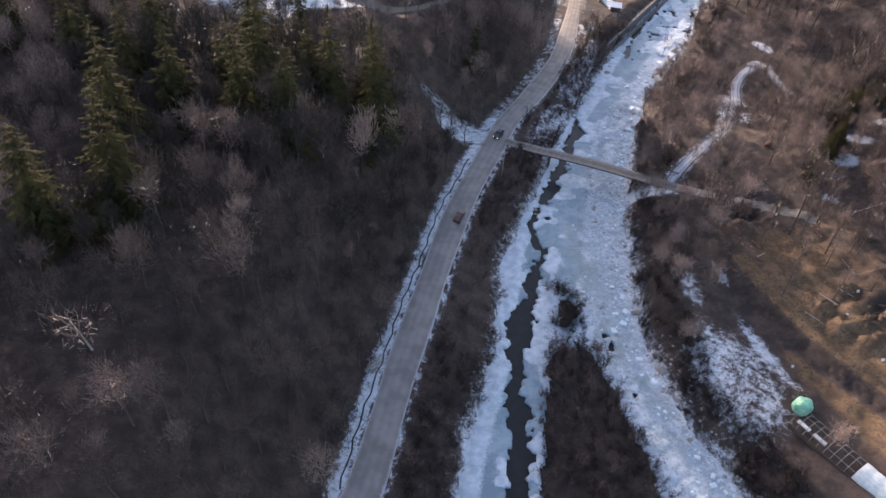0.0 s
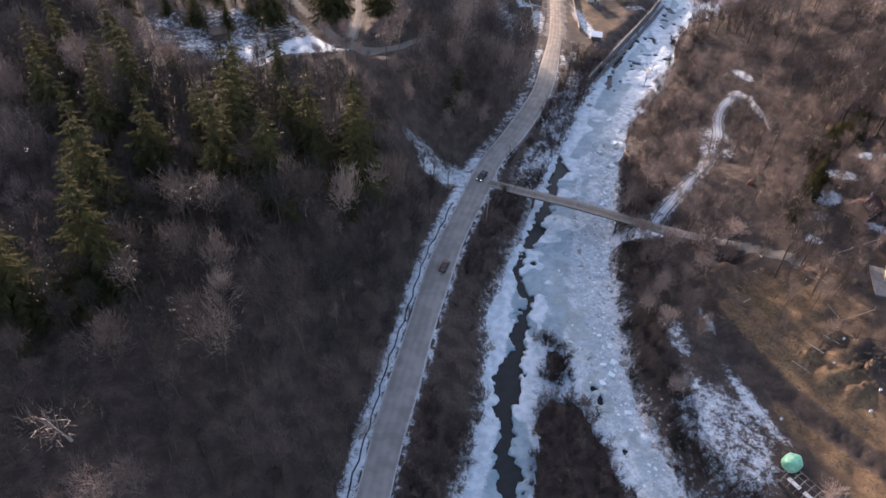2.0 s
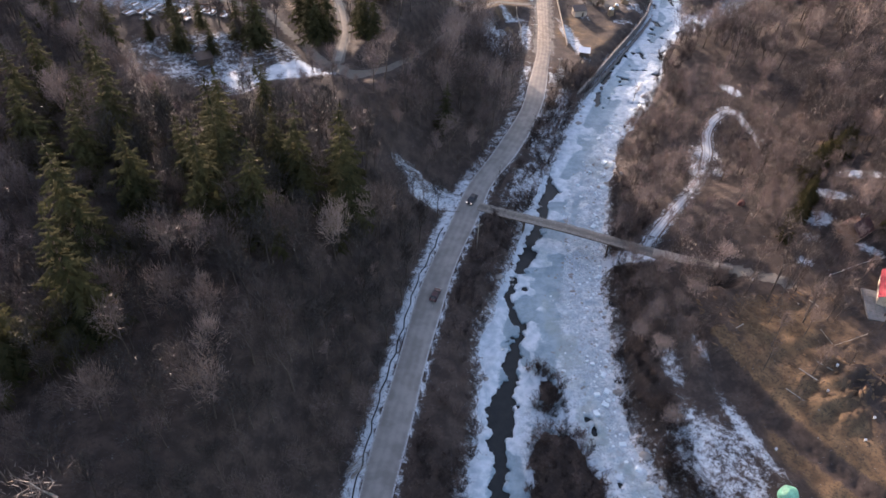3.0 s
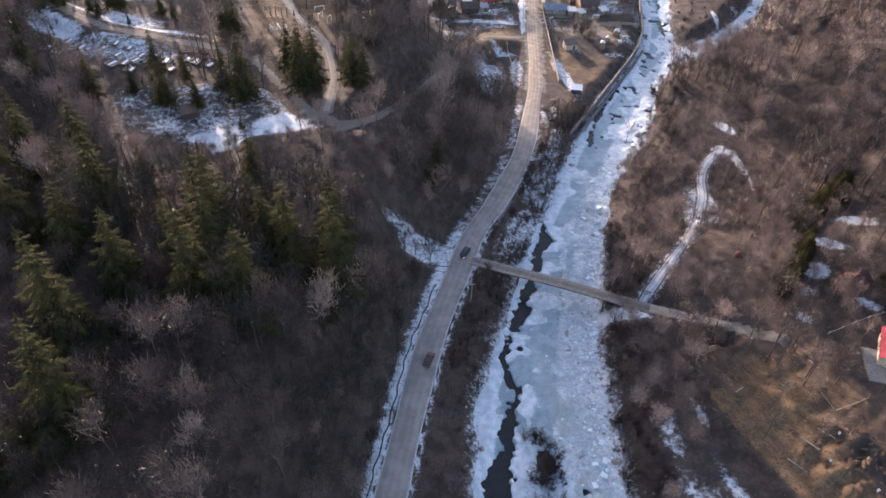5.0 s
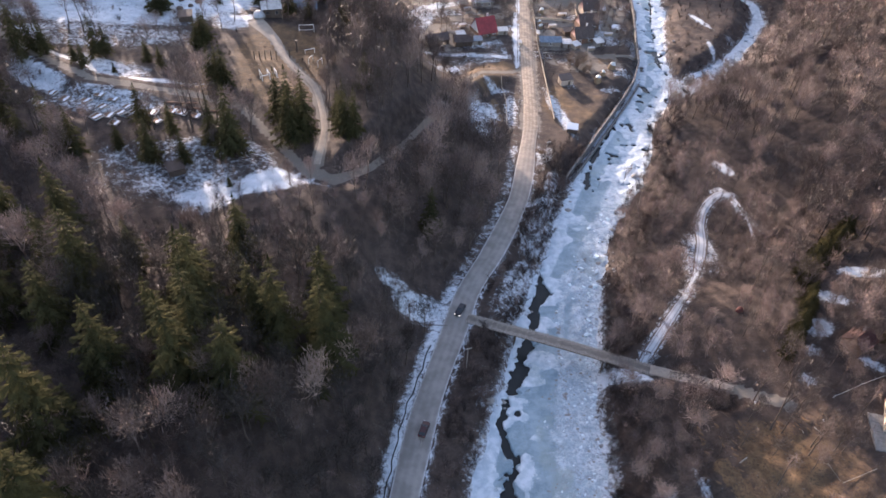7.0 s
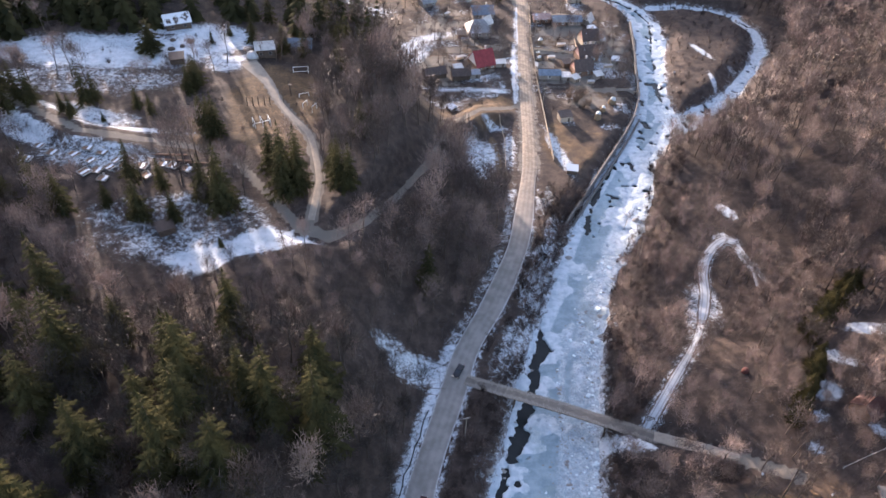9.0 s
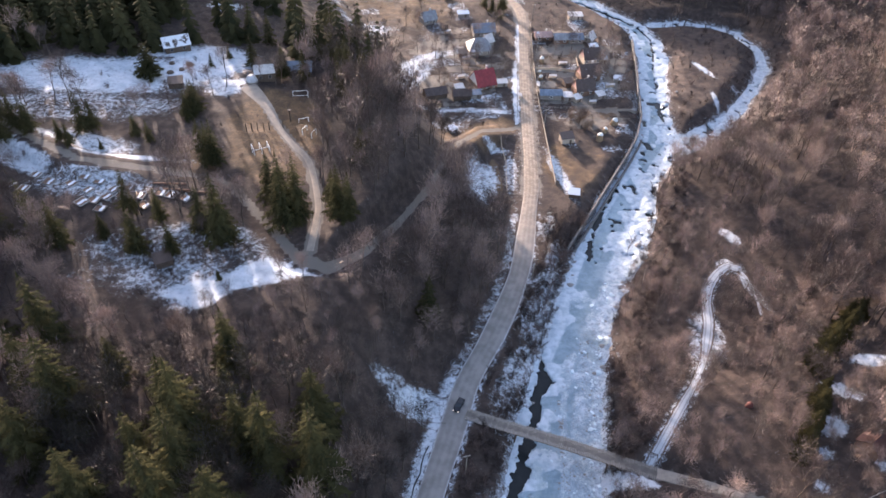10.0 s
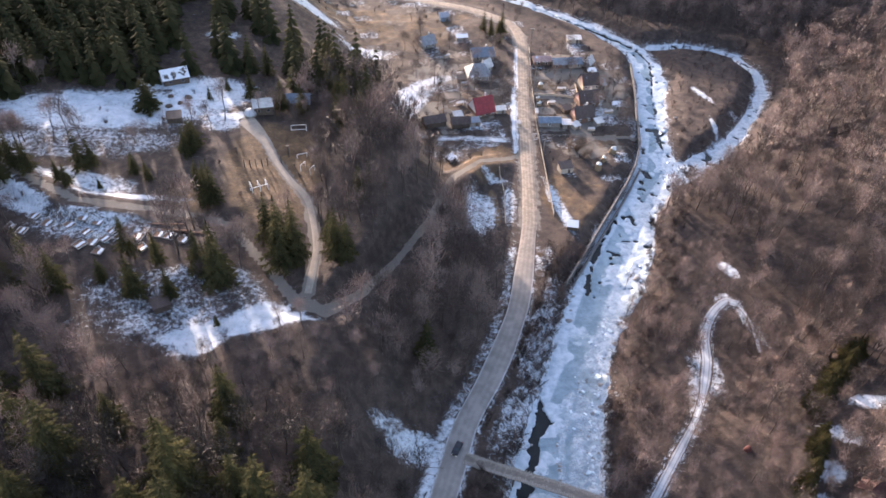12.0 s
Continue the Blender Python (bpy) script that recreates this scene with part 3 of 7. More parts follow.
SNOW_VILLAGE = [(16, 342, 9, 18, -20, 0.75), (30, 360, 16, 4, 20, 0.6), (-2, 384, 16, 8, 10, 0.55), (38.5, 265, 7.5, 15, 0, 0.66), (49.5, 268, 3.0, 15, -8, 0.58), (46, 284, 7, 3, -20, 0.5),
                (67.8, 268, 3.0, 18, 8, 0.66), (33, 313, 16, 2.2, -6, 0.72), (46, 311, 12, 2, -6, 0.7), (100, 329, 6, 8, 0, 0.5), (57, 238, 3, 9, -20, 0.5),
                (60.2, 325, 1.7, 30, -7.5, 0.95), (68.5, 372, 1.5, 26, -8.5, 0.8), (48, 322, 8, 2.5, 0, 0.55), (30, 300, 10, 5, 0, 0.5), (100, 345, 5, 12, 0, 0.45)]
SNOW_BANK = [(63.6, 84, 18, 8.2, 106, 0.55), (72, 90, 13, 2.2, 105, 0.66), (112, 153, 4.6, 3.6, 0, 0.85), (120, 163, 6, 3.0, -40, 0.75), (135, 172, 9, 3.2, -15, 0.8), (107, 146, 2.5, 2, 0, 0.6),
             (120, 140, 4, 1.8, -50, 0.7), (103, 138, 2.5, 2, 0, 0.6), (59.3, 144.6, 8, 2.3, 157, 1.15), (60, 108, 3, 6, 0, 0.45), (69, 115, 1.4, 5, 10, 0.5), (119.8, 233, 5.6, 2.8, -58, 0.85), (112, 219.5, 4, 2.2, 30, 0.6), (92, 184, 4, 8, -25, 0.46),
             (118, 205, 3, 8, 10, 0.4), (147, 320, 1.6, 9, -5, 0.75), (151, 346, 2, 10, 20, 0.75), (160, 330, 3, 5, 0, 0.4), (96, 190, 6, 12, -15, 0.42), (122, 128, 5, 2, 30, 0.45), (117, 209, 1.6, 14, 12, 0.58)]
SNOW_ROADSIDE = [(10, 169, 8.5, 5.5, 20, 0.74), (4, 172, 6, 4, 0, 0.5), (27, 150, 3, 14, -20, 0.2), (47, 199, 6, 13, -30, 0.6), (52, 212, 4, 10, -30, 0.6), (40, 182, 5, 10, -30, 0.52), (33, 172, 4, 8, -30, 0.4), (57, 226, 3, 8, -30, 0.5)]
STRAW = [(-32, 255, 17, 32, 10, 1.0), (-50, 240, 16, 14, 0, 0.55), (-20, 262, 8, 20, 10, 0.6), (75, 275, 14, 24, -25, 0.62), (40, 300, 22, 12, 0, 0.6), (87, 98, 14, 40, 0, 0.66),
         (98, 118, 16, 22, 20, 0.5), (30, 340, 30, 40, 0, 0.42), (90, 350, 24, 50, 0, 0.50), (0, 412, 60, 34, 5, 0.95), (112, 172, 14, 18, 0, 0.22),
         (150, 345, 26, 46, -30, 0.24), (145, 198, 14, 4, 10, 0.8), (100, 165, 9, 12, 0, 0.25), (36, 290, 16, 12, 0, 0.7), (44, 268, 2.5, 14, 0, 0.6)]

xs, ys = spread(-190, 250, 1.3, -2600, 2600), spread(38, 470, 1.3, -2600, 2900)
X, Y = np.meshgrid(xs, ys)
Z = height(X, Y)
rows, cols = X.shape
index = np.arange(rows * cols).reshape(rows, cols)
quads = np.stack([index[:-1, :-1], index[:-1, 1:], index[1:, 1:], index[1:, :-1]], -1).reshape(-1, 4)
tris = np.concatenate([quads[:, [0, 1, 2]], quads[:, [0, 2, 3]]])
me = mesh_arrays("ground", np.stack([X, Y, Z], -1).reshape(-1, 3), tris, GROUND)
me.polygons.foreach_set("use_smooth", np.ones(len(me.polygons), bool))
dr, dd = river_edge(X, Y), along(ROAD, X, Y)[0]
dh, dl, db = along(HILL_ROAD, X, Y)[0], along(LODGE_TRACK, X, Y)[0], along(BANK_TRACK, X, Y)[0]
snow = np.maximum.reduce([spots(X, Y, r) for r in (SNOW_HILL, SNOW_TOP, SNOW_VILLAGE, SNOW_BANK, SNOW_ROADSIDE)])
snow = np.where(snow > 0.02, snow + (bumps(X, Y, 6.5, 45) - 0.5) * 0.75 * (1.15 - snow), 0)
straw = spots(X, Y, STRAW) * (0.35 + 1.25 * bumps(X, Y, 11, 46))
# the terrace edge in the far-bank field: a pale path above it, the scarp's shade painted dark below
edge_d = along(TERRACE, X, Y)[0]
path_d = along([(p[0] + 2.2, p[1] + 1.3) for p in TERRACE], X, Y)[0]
straw = np.where(edge_d < 40, np.maximum(straw, 1.25 * (1 - smooth(1.2, 2.6, path_d))), straw)
straw = straw * (1 - 0.95 * (1 - smooth(0.8, 2.4, along([(p[0] - 1.6, p[1] - 1.0) for p in TERRACE], X, Y)[0])))
# garden plots in the village: some dug, some grassed, some with old snow
turned = (X * 0.985 + Y * 0.17, Y * 0.985 - X * 0.17)
plot = hashed(np.floor(turned[0] / 9.0).astype(np.int64), np.floor(turned[1] / 6.5).astype(np.int64), 5)
village = spots(X, Y, [(92, 340, 30, 62, -8, 1), (38, 350, 30, 50, 0, 1), (10, 420, 80, 40, 0, 0.6)])
straw = np.where(village > 0.3, straw * 0.35 + 0.6 * plot * village, straw)
snow = np.where((village > 0.3) & (plot < 0.2), np.maximum(snow, 0.42 * bumps(X, Y, 5, 47) + 0.16), snow)
shoulder = np.where(X < road_x(Y), (1 - smooth(5.0, 8.0, dd)) * 0.72, (1 - smooth(3.4, 5.2, dd)) * 0.6) * smooth(2.9, 3.4, dd) * np.where(Y < 178, 1.0, np.where(X < road_x(Y), 0.62, 0.9)) * np.where(Y < 245, 1.0, 0.4)
snow = np.maximum(snow, shoulder * (0.65 + 0.7 * bumps(X, Y, 9, 41)))
snow = np.maximum(snow, (1 - smooth(-1.0, 5.0, dr)) * 0.66 * (0.5 + bumps(X, Y, 8, 43)))
snow = np.maximum(snow, (1 - smooth(1.6, 3.2, db)) * 0.5)
snow = snow * np.where((dh < 2.6) | (dl < 2.0), 0.12, 1.0)
lane = along([(66.5, 145.7), (75.5, 142.4), (84, 138), (96, 131)], X, Y)[0]
# on its left part the hill road's earth is thinned, painting in forest shade
earth = np.maximum.reduce([0.9 * (1 - smooth(1.0, 2.4, lane)), (0.7 + 0.3 * smooth(-32, -18, X)) * (1 - smooth(1.2, 2.3, dh + 0.5 * smooth(-8, 12, X) + 0.9 * (bumps(X, Y, 5, 49) - 0.5))), 0.9 * (1 - smooth(1.2, 2.6, dl)), 0.6 * (1 - smooth(3, 6.5, dd)) * smooth(240, 260, Y)])
earth = np.where((village > 0.3) & (plot > 0.45), np.maximum(earth, 0.62 * village * (0.5 + bumps(X, Y, 7, 48))), earth)
paint(me, snow.ravel(), straw.ravel(), earth.ravel())
ground = tagged(new("ground", me), "brown leaf litter, dry grass and patchy snow on valley slopes", "ground", kind="structure")


def h(x, y):
    return float(height(np.array([x]), np.array([y]))[0])


# ---------------------------------------------------------------- main road, one strip
def strip(line, half, step=2.0, level=None):
    """Centre points and across vectors at even steps along a line."""
    pts = [Vector((p[0], p[1], 0)) for p in line]
    fine = []
    for k in range(len(pts) - 1):
        p0, p1, p2, p3 = pts[max(k - 1, 0)], pts[k], pts[k + 1], pts[min(k + 2, len(pts) - 1)]
        n = max(1, int((p2 - p1).length / step))
        for i in range(n):
            t = i / n
            fine.append(0.5 * (2 * p1 + (p2 - p0) * t + (2 * p0 - 5 * p1 + 4 * p2 - p3) * t * t + (3 * p1 - p0 - 3 * p2 + p3) * t ** 3))
    fine.append(pts[-1])
    out = []
    for k, p in enumerate(fine):
        d = (fine[min(k + 1, len(fine) - 1)] - fine[max(k - 1, 0)]).normalized()
        out.append((p, Vector((-d.y, d.x, 0))))
    return out


def road_strip(name, line, half, z_of, material, label, columns=9, crown=0.08):
    verts, faces, lane = [], [], []
    rows_ = strip(line, half)
    for k, (p, side) in enumerate(rows_):
        for c in range(columns):
            f = c / (columns - 1)
            q = p + side * (half(p.y) if callable(half) else half) * (1 - 2 * f) * (1 + 0.05 * math.sin(k * 0.37) * (1 if c in (0, columns - 1) else 0))
            verts.append((q.x, q.y, z_of(q.x, q.y, p) + crown * (1 - (2 * f - 1) ** 2) - (0.10 if c in (0, columns - 1) else 0)))
            lane.append((f, k / 10))
    for k in range(len(rows_) - 1):
        for c in range(columns - 1):
            a = k * columns + c
            faces.append((a, a + columns, a + columns + 1, a + 1))
    me = mesh_from(name, verts, faces, material, True)
    uv = me.uv_layers.new(name="lane")
    loops = np.zeros(len(me.loops), np.int32)
    me.loops.foreach_get("vertex_index", loops)
    uv.data.foreach_set("uv", np.array(lane, np.float32)[loops].ravel())
    return tagged(new(name, me), label, "road", kind="structure")


road_strip("road", ROAD, lambda y: 3.3 - 0.75 * float(smooth(205, 270, y)), lambda x, y, p: ROAD_Z + 0.12, ROADWAY, "grey packed dirt and slush road with worn wheel tracks")

road_strip("bank_track", BANK_TRACK, lambda y: 1.45 - 0.35 * float(smooth(163, 170, y)) + 0.75 * float(smooth(180, 190, y)), lambda x, y, p: h(x, y) + 0.10, TRACK, "snowy wheel track leading up the far bank", 7, 0.0)
road_strip("lodge_track", [p[:2] for p in LODGE_TRACK], lambda y: 1.0 + 0.7 * float(smooth(256, 270, y)) + 1.1 * float(smooth(268, 282, y)), lambda x, y, p: h(x, y) + 0.09, PALE_EARTH, "pale trodden earth track over the dry meadow", 7, 0.0)
road_strip("side_track", [(115.6, 218), (117.3, 214.6), (117.7, 210), (116.9, 203), (115.6, 197)], 0.7, lambda x, y, p: h(x, y) + 0.10, TRACK, "narrow snowy footpath branching off the track", 5, 0.0)
# a thin wet ditch beside the road
DITCH = [(p[0] - 4.6 * 0.93 + 0.3 * math.sin(p[1] * 0.9) + 0.2 * math.sin(p[1] * 2.3), p[1] + 1.6) for p in [(float(road_x(y)), y) for y in np.arange(58, 158, 2.5)]]
road_strip("ditch", DITCH, 0.15, lambda x, y, p: h(x, y) + 0.10, WATER, "narrow dark wet ditch along the road edge", 3, 0.0)

# ---------------------------------------------------------------- river: ice sheet with open leads, dark water under it
def leads(x, y):
    """Below zero where the ice has broken open."""
    wob = 2.6 * (bumps(x, y, 3.0, 51) - 0.5) + 2.3 * (bumps(x, y, 1.2, 52, 2) - 0.5)
    best = np.full(np.shape(x), 1e9)
    for line in (OPEN_WATER, SIDE_POOL, ICE_GAPS, FAR_GAPS):
        d, w = along(line, x, y)
        best = np.minimum(best, d - 1.05 * w + wob * np.clip(w, 0.3, 1.2))
    for px, py, r in PUDDLES:
        best = np.minimum(best, np.hypot((x - px) * 1.5, y - py) - 0.75 * r + 1.1 * wob)
    far = smooth(205, 235, y)
    pits = 0.81 - 0.09 * far - bumps(x, y, 3.4, 53, 2)
    return np.minimum(best, 6 * pits + 2.0 * (1 - far))


cell = 0.55
gx, gy = np.arange(-12, 200, cell), np.arange(-6, 500, cell)
IX, IY = np.meshgrid(gx, gy)
edge, gap = river_edge(IX, IY), leads(IX, IY)
mid_cell = lambda a: (a[:-1, :-1] + a[1:, :-1] + a[:-1, 1:] + a[1:, 1:]) / 4
keep = (mid_cell(edge) < 3.0) & (mid_cell(gap) > 0)
gxx, gyy = np.gradient(gap, cell, axis=1), np.gradient(gap, cell, axis=0)
steep = np.maximum(gxx ** 2 + gyy ** 2, 0.2)
near = np.abs(gap) < cell * 1.3
shift = np.where(near, -gap, 0) / steep
IXs, IYs = IX + np.clip(shift * gxx, -0.6 * cell, 0.6 * cell), IY + np.clip(shift * gyy, -0.6 * cell, 0.6 * cell)
left_x = np.interp(IY, [p[1] for p in RIVER_LEFT], [p[0] for p in RIVER_LEFT])
right_x = np.interp(IY, [p[1] for p in RIVER_RIGHT], [p[0] for p in RIVER_RIGHT])
f = (IX - left_x) / np.maximum(right_x - left_x, 1)
lumpy = smooth(0.50, 0.66, f + 0.3 * (bumps(IX, IY, 14, 61) - 0.5)) * np.where(IY > 215, 0.55, 1.0)
lumpy = np.maximum(lumpy, 0.7 * (1 - smooth(1, 5, along(LOOP, IX, IY)[0])))
debris = along([(56, 187), (49.5, 170.5), (46.5, 154.5), (44.7, 146), (45.3, 138.7), (47.5, 130), (48, 120)], IX, IY)[0]
lumpy = np.maximum(lumpy, 1.0 * (1 - smooth(0.6, 1.8, debris)))
lumpy = np.maximum(lumpy, spots(IX, IY, [(34, 99.5, 9, 3.2, -8, 1.0), (27, 90, 2.5, 9, 0, 0.7)]))
wet = spots(IX, IY, [(39.4, 128, 4.5, 14, 3, 0.8), (40, 113, 4.5, 10, 8, 0.9), (33, 132, 6, 8, 0, 0.35), (41.5, 97, 4, 12, -6, 0.9), (63, 190, 6, 7, 0, 0.7), (47, 80, 6, 14, 14, 0.7), (39, 151, 5, 8, -15, 0.6),
                     (74, 236, 5, 10, -25, 0.5), (56, 205, 5, 12, -25, 0.4), (120, 320, 5, 18, 0, 0.5)])
wet = wet * (0.25 + 1.3 * bumps(IX, IY, 6, 62))
drift = np.maximum(1 - smooth(2.0, 6.0, IX - left_x), lumpy * (0.55 + 0.45 * smooth(-3, 0, edge)))
drift = np.maximum(drift, smooth(205, 225, IY) * smooth(0.45, 0.75, f))
shelf = smooth(0.46, 0.56, bumps(IX, IY, 5.5, 75, 2)) * (1 - smooth(1.5, 6.0, gap)) + smooth(0.5, 0.56, bumps(IX, IY, 3.2, 76, 2)) * (1 - smooth(2.0, 5.0, IX - left_x))
drift = np.maximum(drift, 0.9 * np.clip(shelf, 0, 1))
IZ = 0.02 + 0.22 * shelf + lumpy * (0.8 * (bumps(IX, IY, 1.6, 71) - 0.45)) + 0.22 * (bumps(IX, IY, 9, 72) - 0.5) + 0.05 * smooth(0, 1.2, gap)
index = np.arange(IX.size).reshape(IX.shape)
quads = np.stack([index[:-1, :-1], index[:-1, 1:], index[1:, 1:], index[1:, :-1]], -1)[keep]
used, flat = np.unique(quads, return_inverse=True)
quads = flat.reshape(-1, 4)
top = np.stack([IXs, IYs, IZ], -1).reshape(-1, 3)[used]
# the broken rim has a thickness
pairs = np.concatenate([quads[:, [k, (k + 1) % 4]] for k in range(4)])
key = np.sort(pairs, 1)
_, first, count = np.unique(key[:, 0] * 10000000 + key[:, 1], return_index=True, return_counts=True)
rim = pairs[first[count == 1]]
low = top.copy()
low[:, 2] -= 0.5
n = len(top)
faces = np.concatenate([quads[:, [0, 1, 2]], quads[:, [0, 2, 3]], np.stack([rim[:, 1], rim[:, 0], rim[:, 0] + n], -1), np.stack([rim[:, 1], rim[:, 0] + n, rim[:, 1] + n], -1)])
me = mesh_arrays("river_ice", np.concatenate([top, low]), faces, ICE)
take = lambda a: np.concatenate([a.ravel()[used]] * 2)
paint(me, take(lumpy), take(wet), take(drift))
tagged(new("river_ice", me), "pale blue river ice with snow, grit and a broken dark lead", "river ice", kind="structure")

wx, wy = np.arange(-40, 240, 4.0), np.arange(-4, 520, 4.0)
WX, WY = np.meshgrid(wx, wy)
keep = mid_cell(river_edge(WX, WY)) < 6
index = np.arange(WX.size).reshape(WX.shape)
quads = np.stack([index[:-1, :-1], index[:-1, 1:], index[1:, 1:], index[1:, :-1]], -1)[keep]
used, flat = np.unique(quads, return_inverse=True)
quads = flat.reshape(-1, 4)
me = mesh_arrays("water", np.stack([WX, WY, np.full(WX.shape, -0.30)], -1).reshape(-1, 3)[used], np.concatenate([quads[:, [0, 1, 2]], quads[:, [0, 2, 3]]]), WATER)
tagged(new("water", me), "dark open water of the river between ice edges", "water", kind="structure")

# ---------------------------------------------------------------- trees
class Tris:
    """Gathers triangles."""

    def __init__(self):
        self.v, self.f = [], []

    def limb(self, a, b, r0, r1, sides=3):
        a, b = Vector(a), Vector(b)
        d = (b - a).normalized()
        s = d.orthogonal().normalized()
        c = d.cross(s)
        n = len(self.v)
        for p, r in ((a, r0), (b, r1)):
            for k in range(sides):
                w = 2 * math.pi * k / sides
                self.v.append(p + (s * math.cos(w) + c * math.sin(w)) * r)
        for k in range(sides):
            m = (k + 1) % sides
            self.f += [(n + k, n + m, n + sides + m), (n + k, n + sides + m, n + sides + k)]

    def blade(self, a, b, width, rnd):
        a, b = Vector(a), Vector(b)
        d = (b - a)
        s = d.cross(Vector((rnd.uniform(-1, 1), rnd.uniform(-1, 1), rnd.uniform(-1, 1)))).normalized() * width * 0.5
        n = len(self.v)
        self.v += [a - s, a + s, b]
        self.f.append((n, n + 1, n + 2))

    def arrays(self):
        return np.array([tuple(p) for p in self.v], np.float32), np.array(self.f, np.int32)


def bare_tree_shape(seed, tall, spread_, limbs=9, twigs=420, low=0.30, twig_width=0.10, trunk_sides=5):
    """A leafless broadleaf tree: trunk, and a domed crown of limbs with fine twigs that fan outwards."""
    rnd = random.Random(seed)
    trunk, crown = Tris(), Tris()
    p, r, stem = Vector((0, 0, -0.6)), 0.011 * tall + 0.05, []
    for k in range(3):
        q = Vector((rnd.uniform(-1, 1) * 0.03 * tall, rnd.uniform(-1, 1) * 0.03 * tall, tall * 0.75 * (k + 1) / 3))
        trunk.limb(p, q, r, r * 0.62, trunk_sides)
        stem.append((p, q))
        p, r = q, r * 0.62
    mid = Vector((0, 0, tall * (low + 1) / 2))
    size = Vector((spread_, spread_, tall * (1 - low) / 2))
    lobes = []
    for k in range(limbs):
        f = low * 0.9 + (0.93 - low) * (k + rnd.random()) / limbs
        i = min(2, int(f / 0.75 * 3))
        a = stem[i][0].lerp(stem[i][1], min(1, f / 0.75 * 3 - i))
        w = k * 2.4 + rnd.uniform(-0.5, 0.5)
        up = rnd.uniform(-0.15, 0.9)
        d = Vector((math.cos(w) * math.sqrt(1 - up * up), math.sin(w) * math.sqrt(1 - up * up), up)) * rnd.uniform(0.5, 0.8)
        b = mid + Vector((d.x * size.x, d.y * size.y, d.z * size.z))
        crown.limb(a, b, 0.004 * tall + 0.03, 0.02)
        lobes.append((a, b, rnd.uniform(0.32, 0.55) * spread_))
    for k in range(twigs):
        a, b, reach = lobes[k % limbs]
        s = a.lerp(b, rnd.uniform(0.3, 1.0)) + Vector((rnd.gauss(0, 1), rnd.gauss(0, 1), rnd.gauss(0.2, 0.9))) * 0.24 * spread_
        out = (s - mid) / spread_
        d = (out * 0.5 + Vector((rnd.gauss(0, 0.5), rnd.gauss(0, 0.5), rnd.gauss(0.75, 0.45)))).normalized()
        crown.blade(s, s + d * spread_ * rnd.uniform(0.24, 0.52), twig_width * rnd.uniform(0.6, 1.2), rnd)
    return trunk.arrays(), crown.arrays()


def bush_shape(seed, tall, spread_, stems=9, twigs=11):
    """A many-stemmed leafless shrub in one mesh."""
    rnd = random.Random(seed)
    t = Tris()
    for k in range(stems):
        w, lean = rnd.uniform(0, 6.28), rnd.uniform(0.2, 1.0)
        b = Vector((math.cos(w) * spread_ * lean, math.sin(w) * spread_ * lean, tall * rnd.uniform(0.6, 1.0)))
        a = Vector((rnd.uniform(-0.4, 0.4), rnd.uniform(-0.4, 0.4), -0.3))
        t.limb(a, b, 0.035, 0.012)
        for _ in range(twigs):
            s = a.lerp(b, rnd.uniform(0.25, 1))
            t.blade(s, s + Vector((rnd.gauss(0, 1), rnd.gauss(0, 1), rnd.gauss(0.8, 0.6))).normalized() * rnd.uniform(0.2, 0.42) * tall, 0.10, rnd)
    return t.arrays()


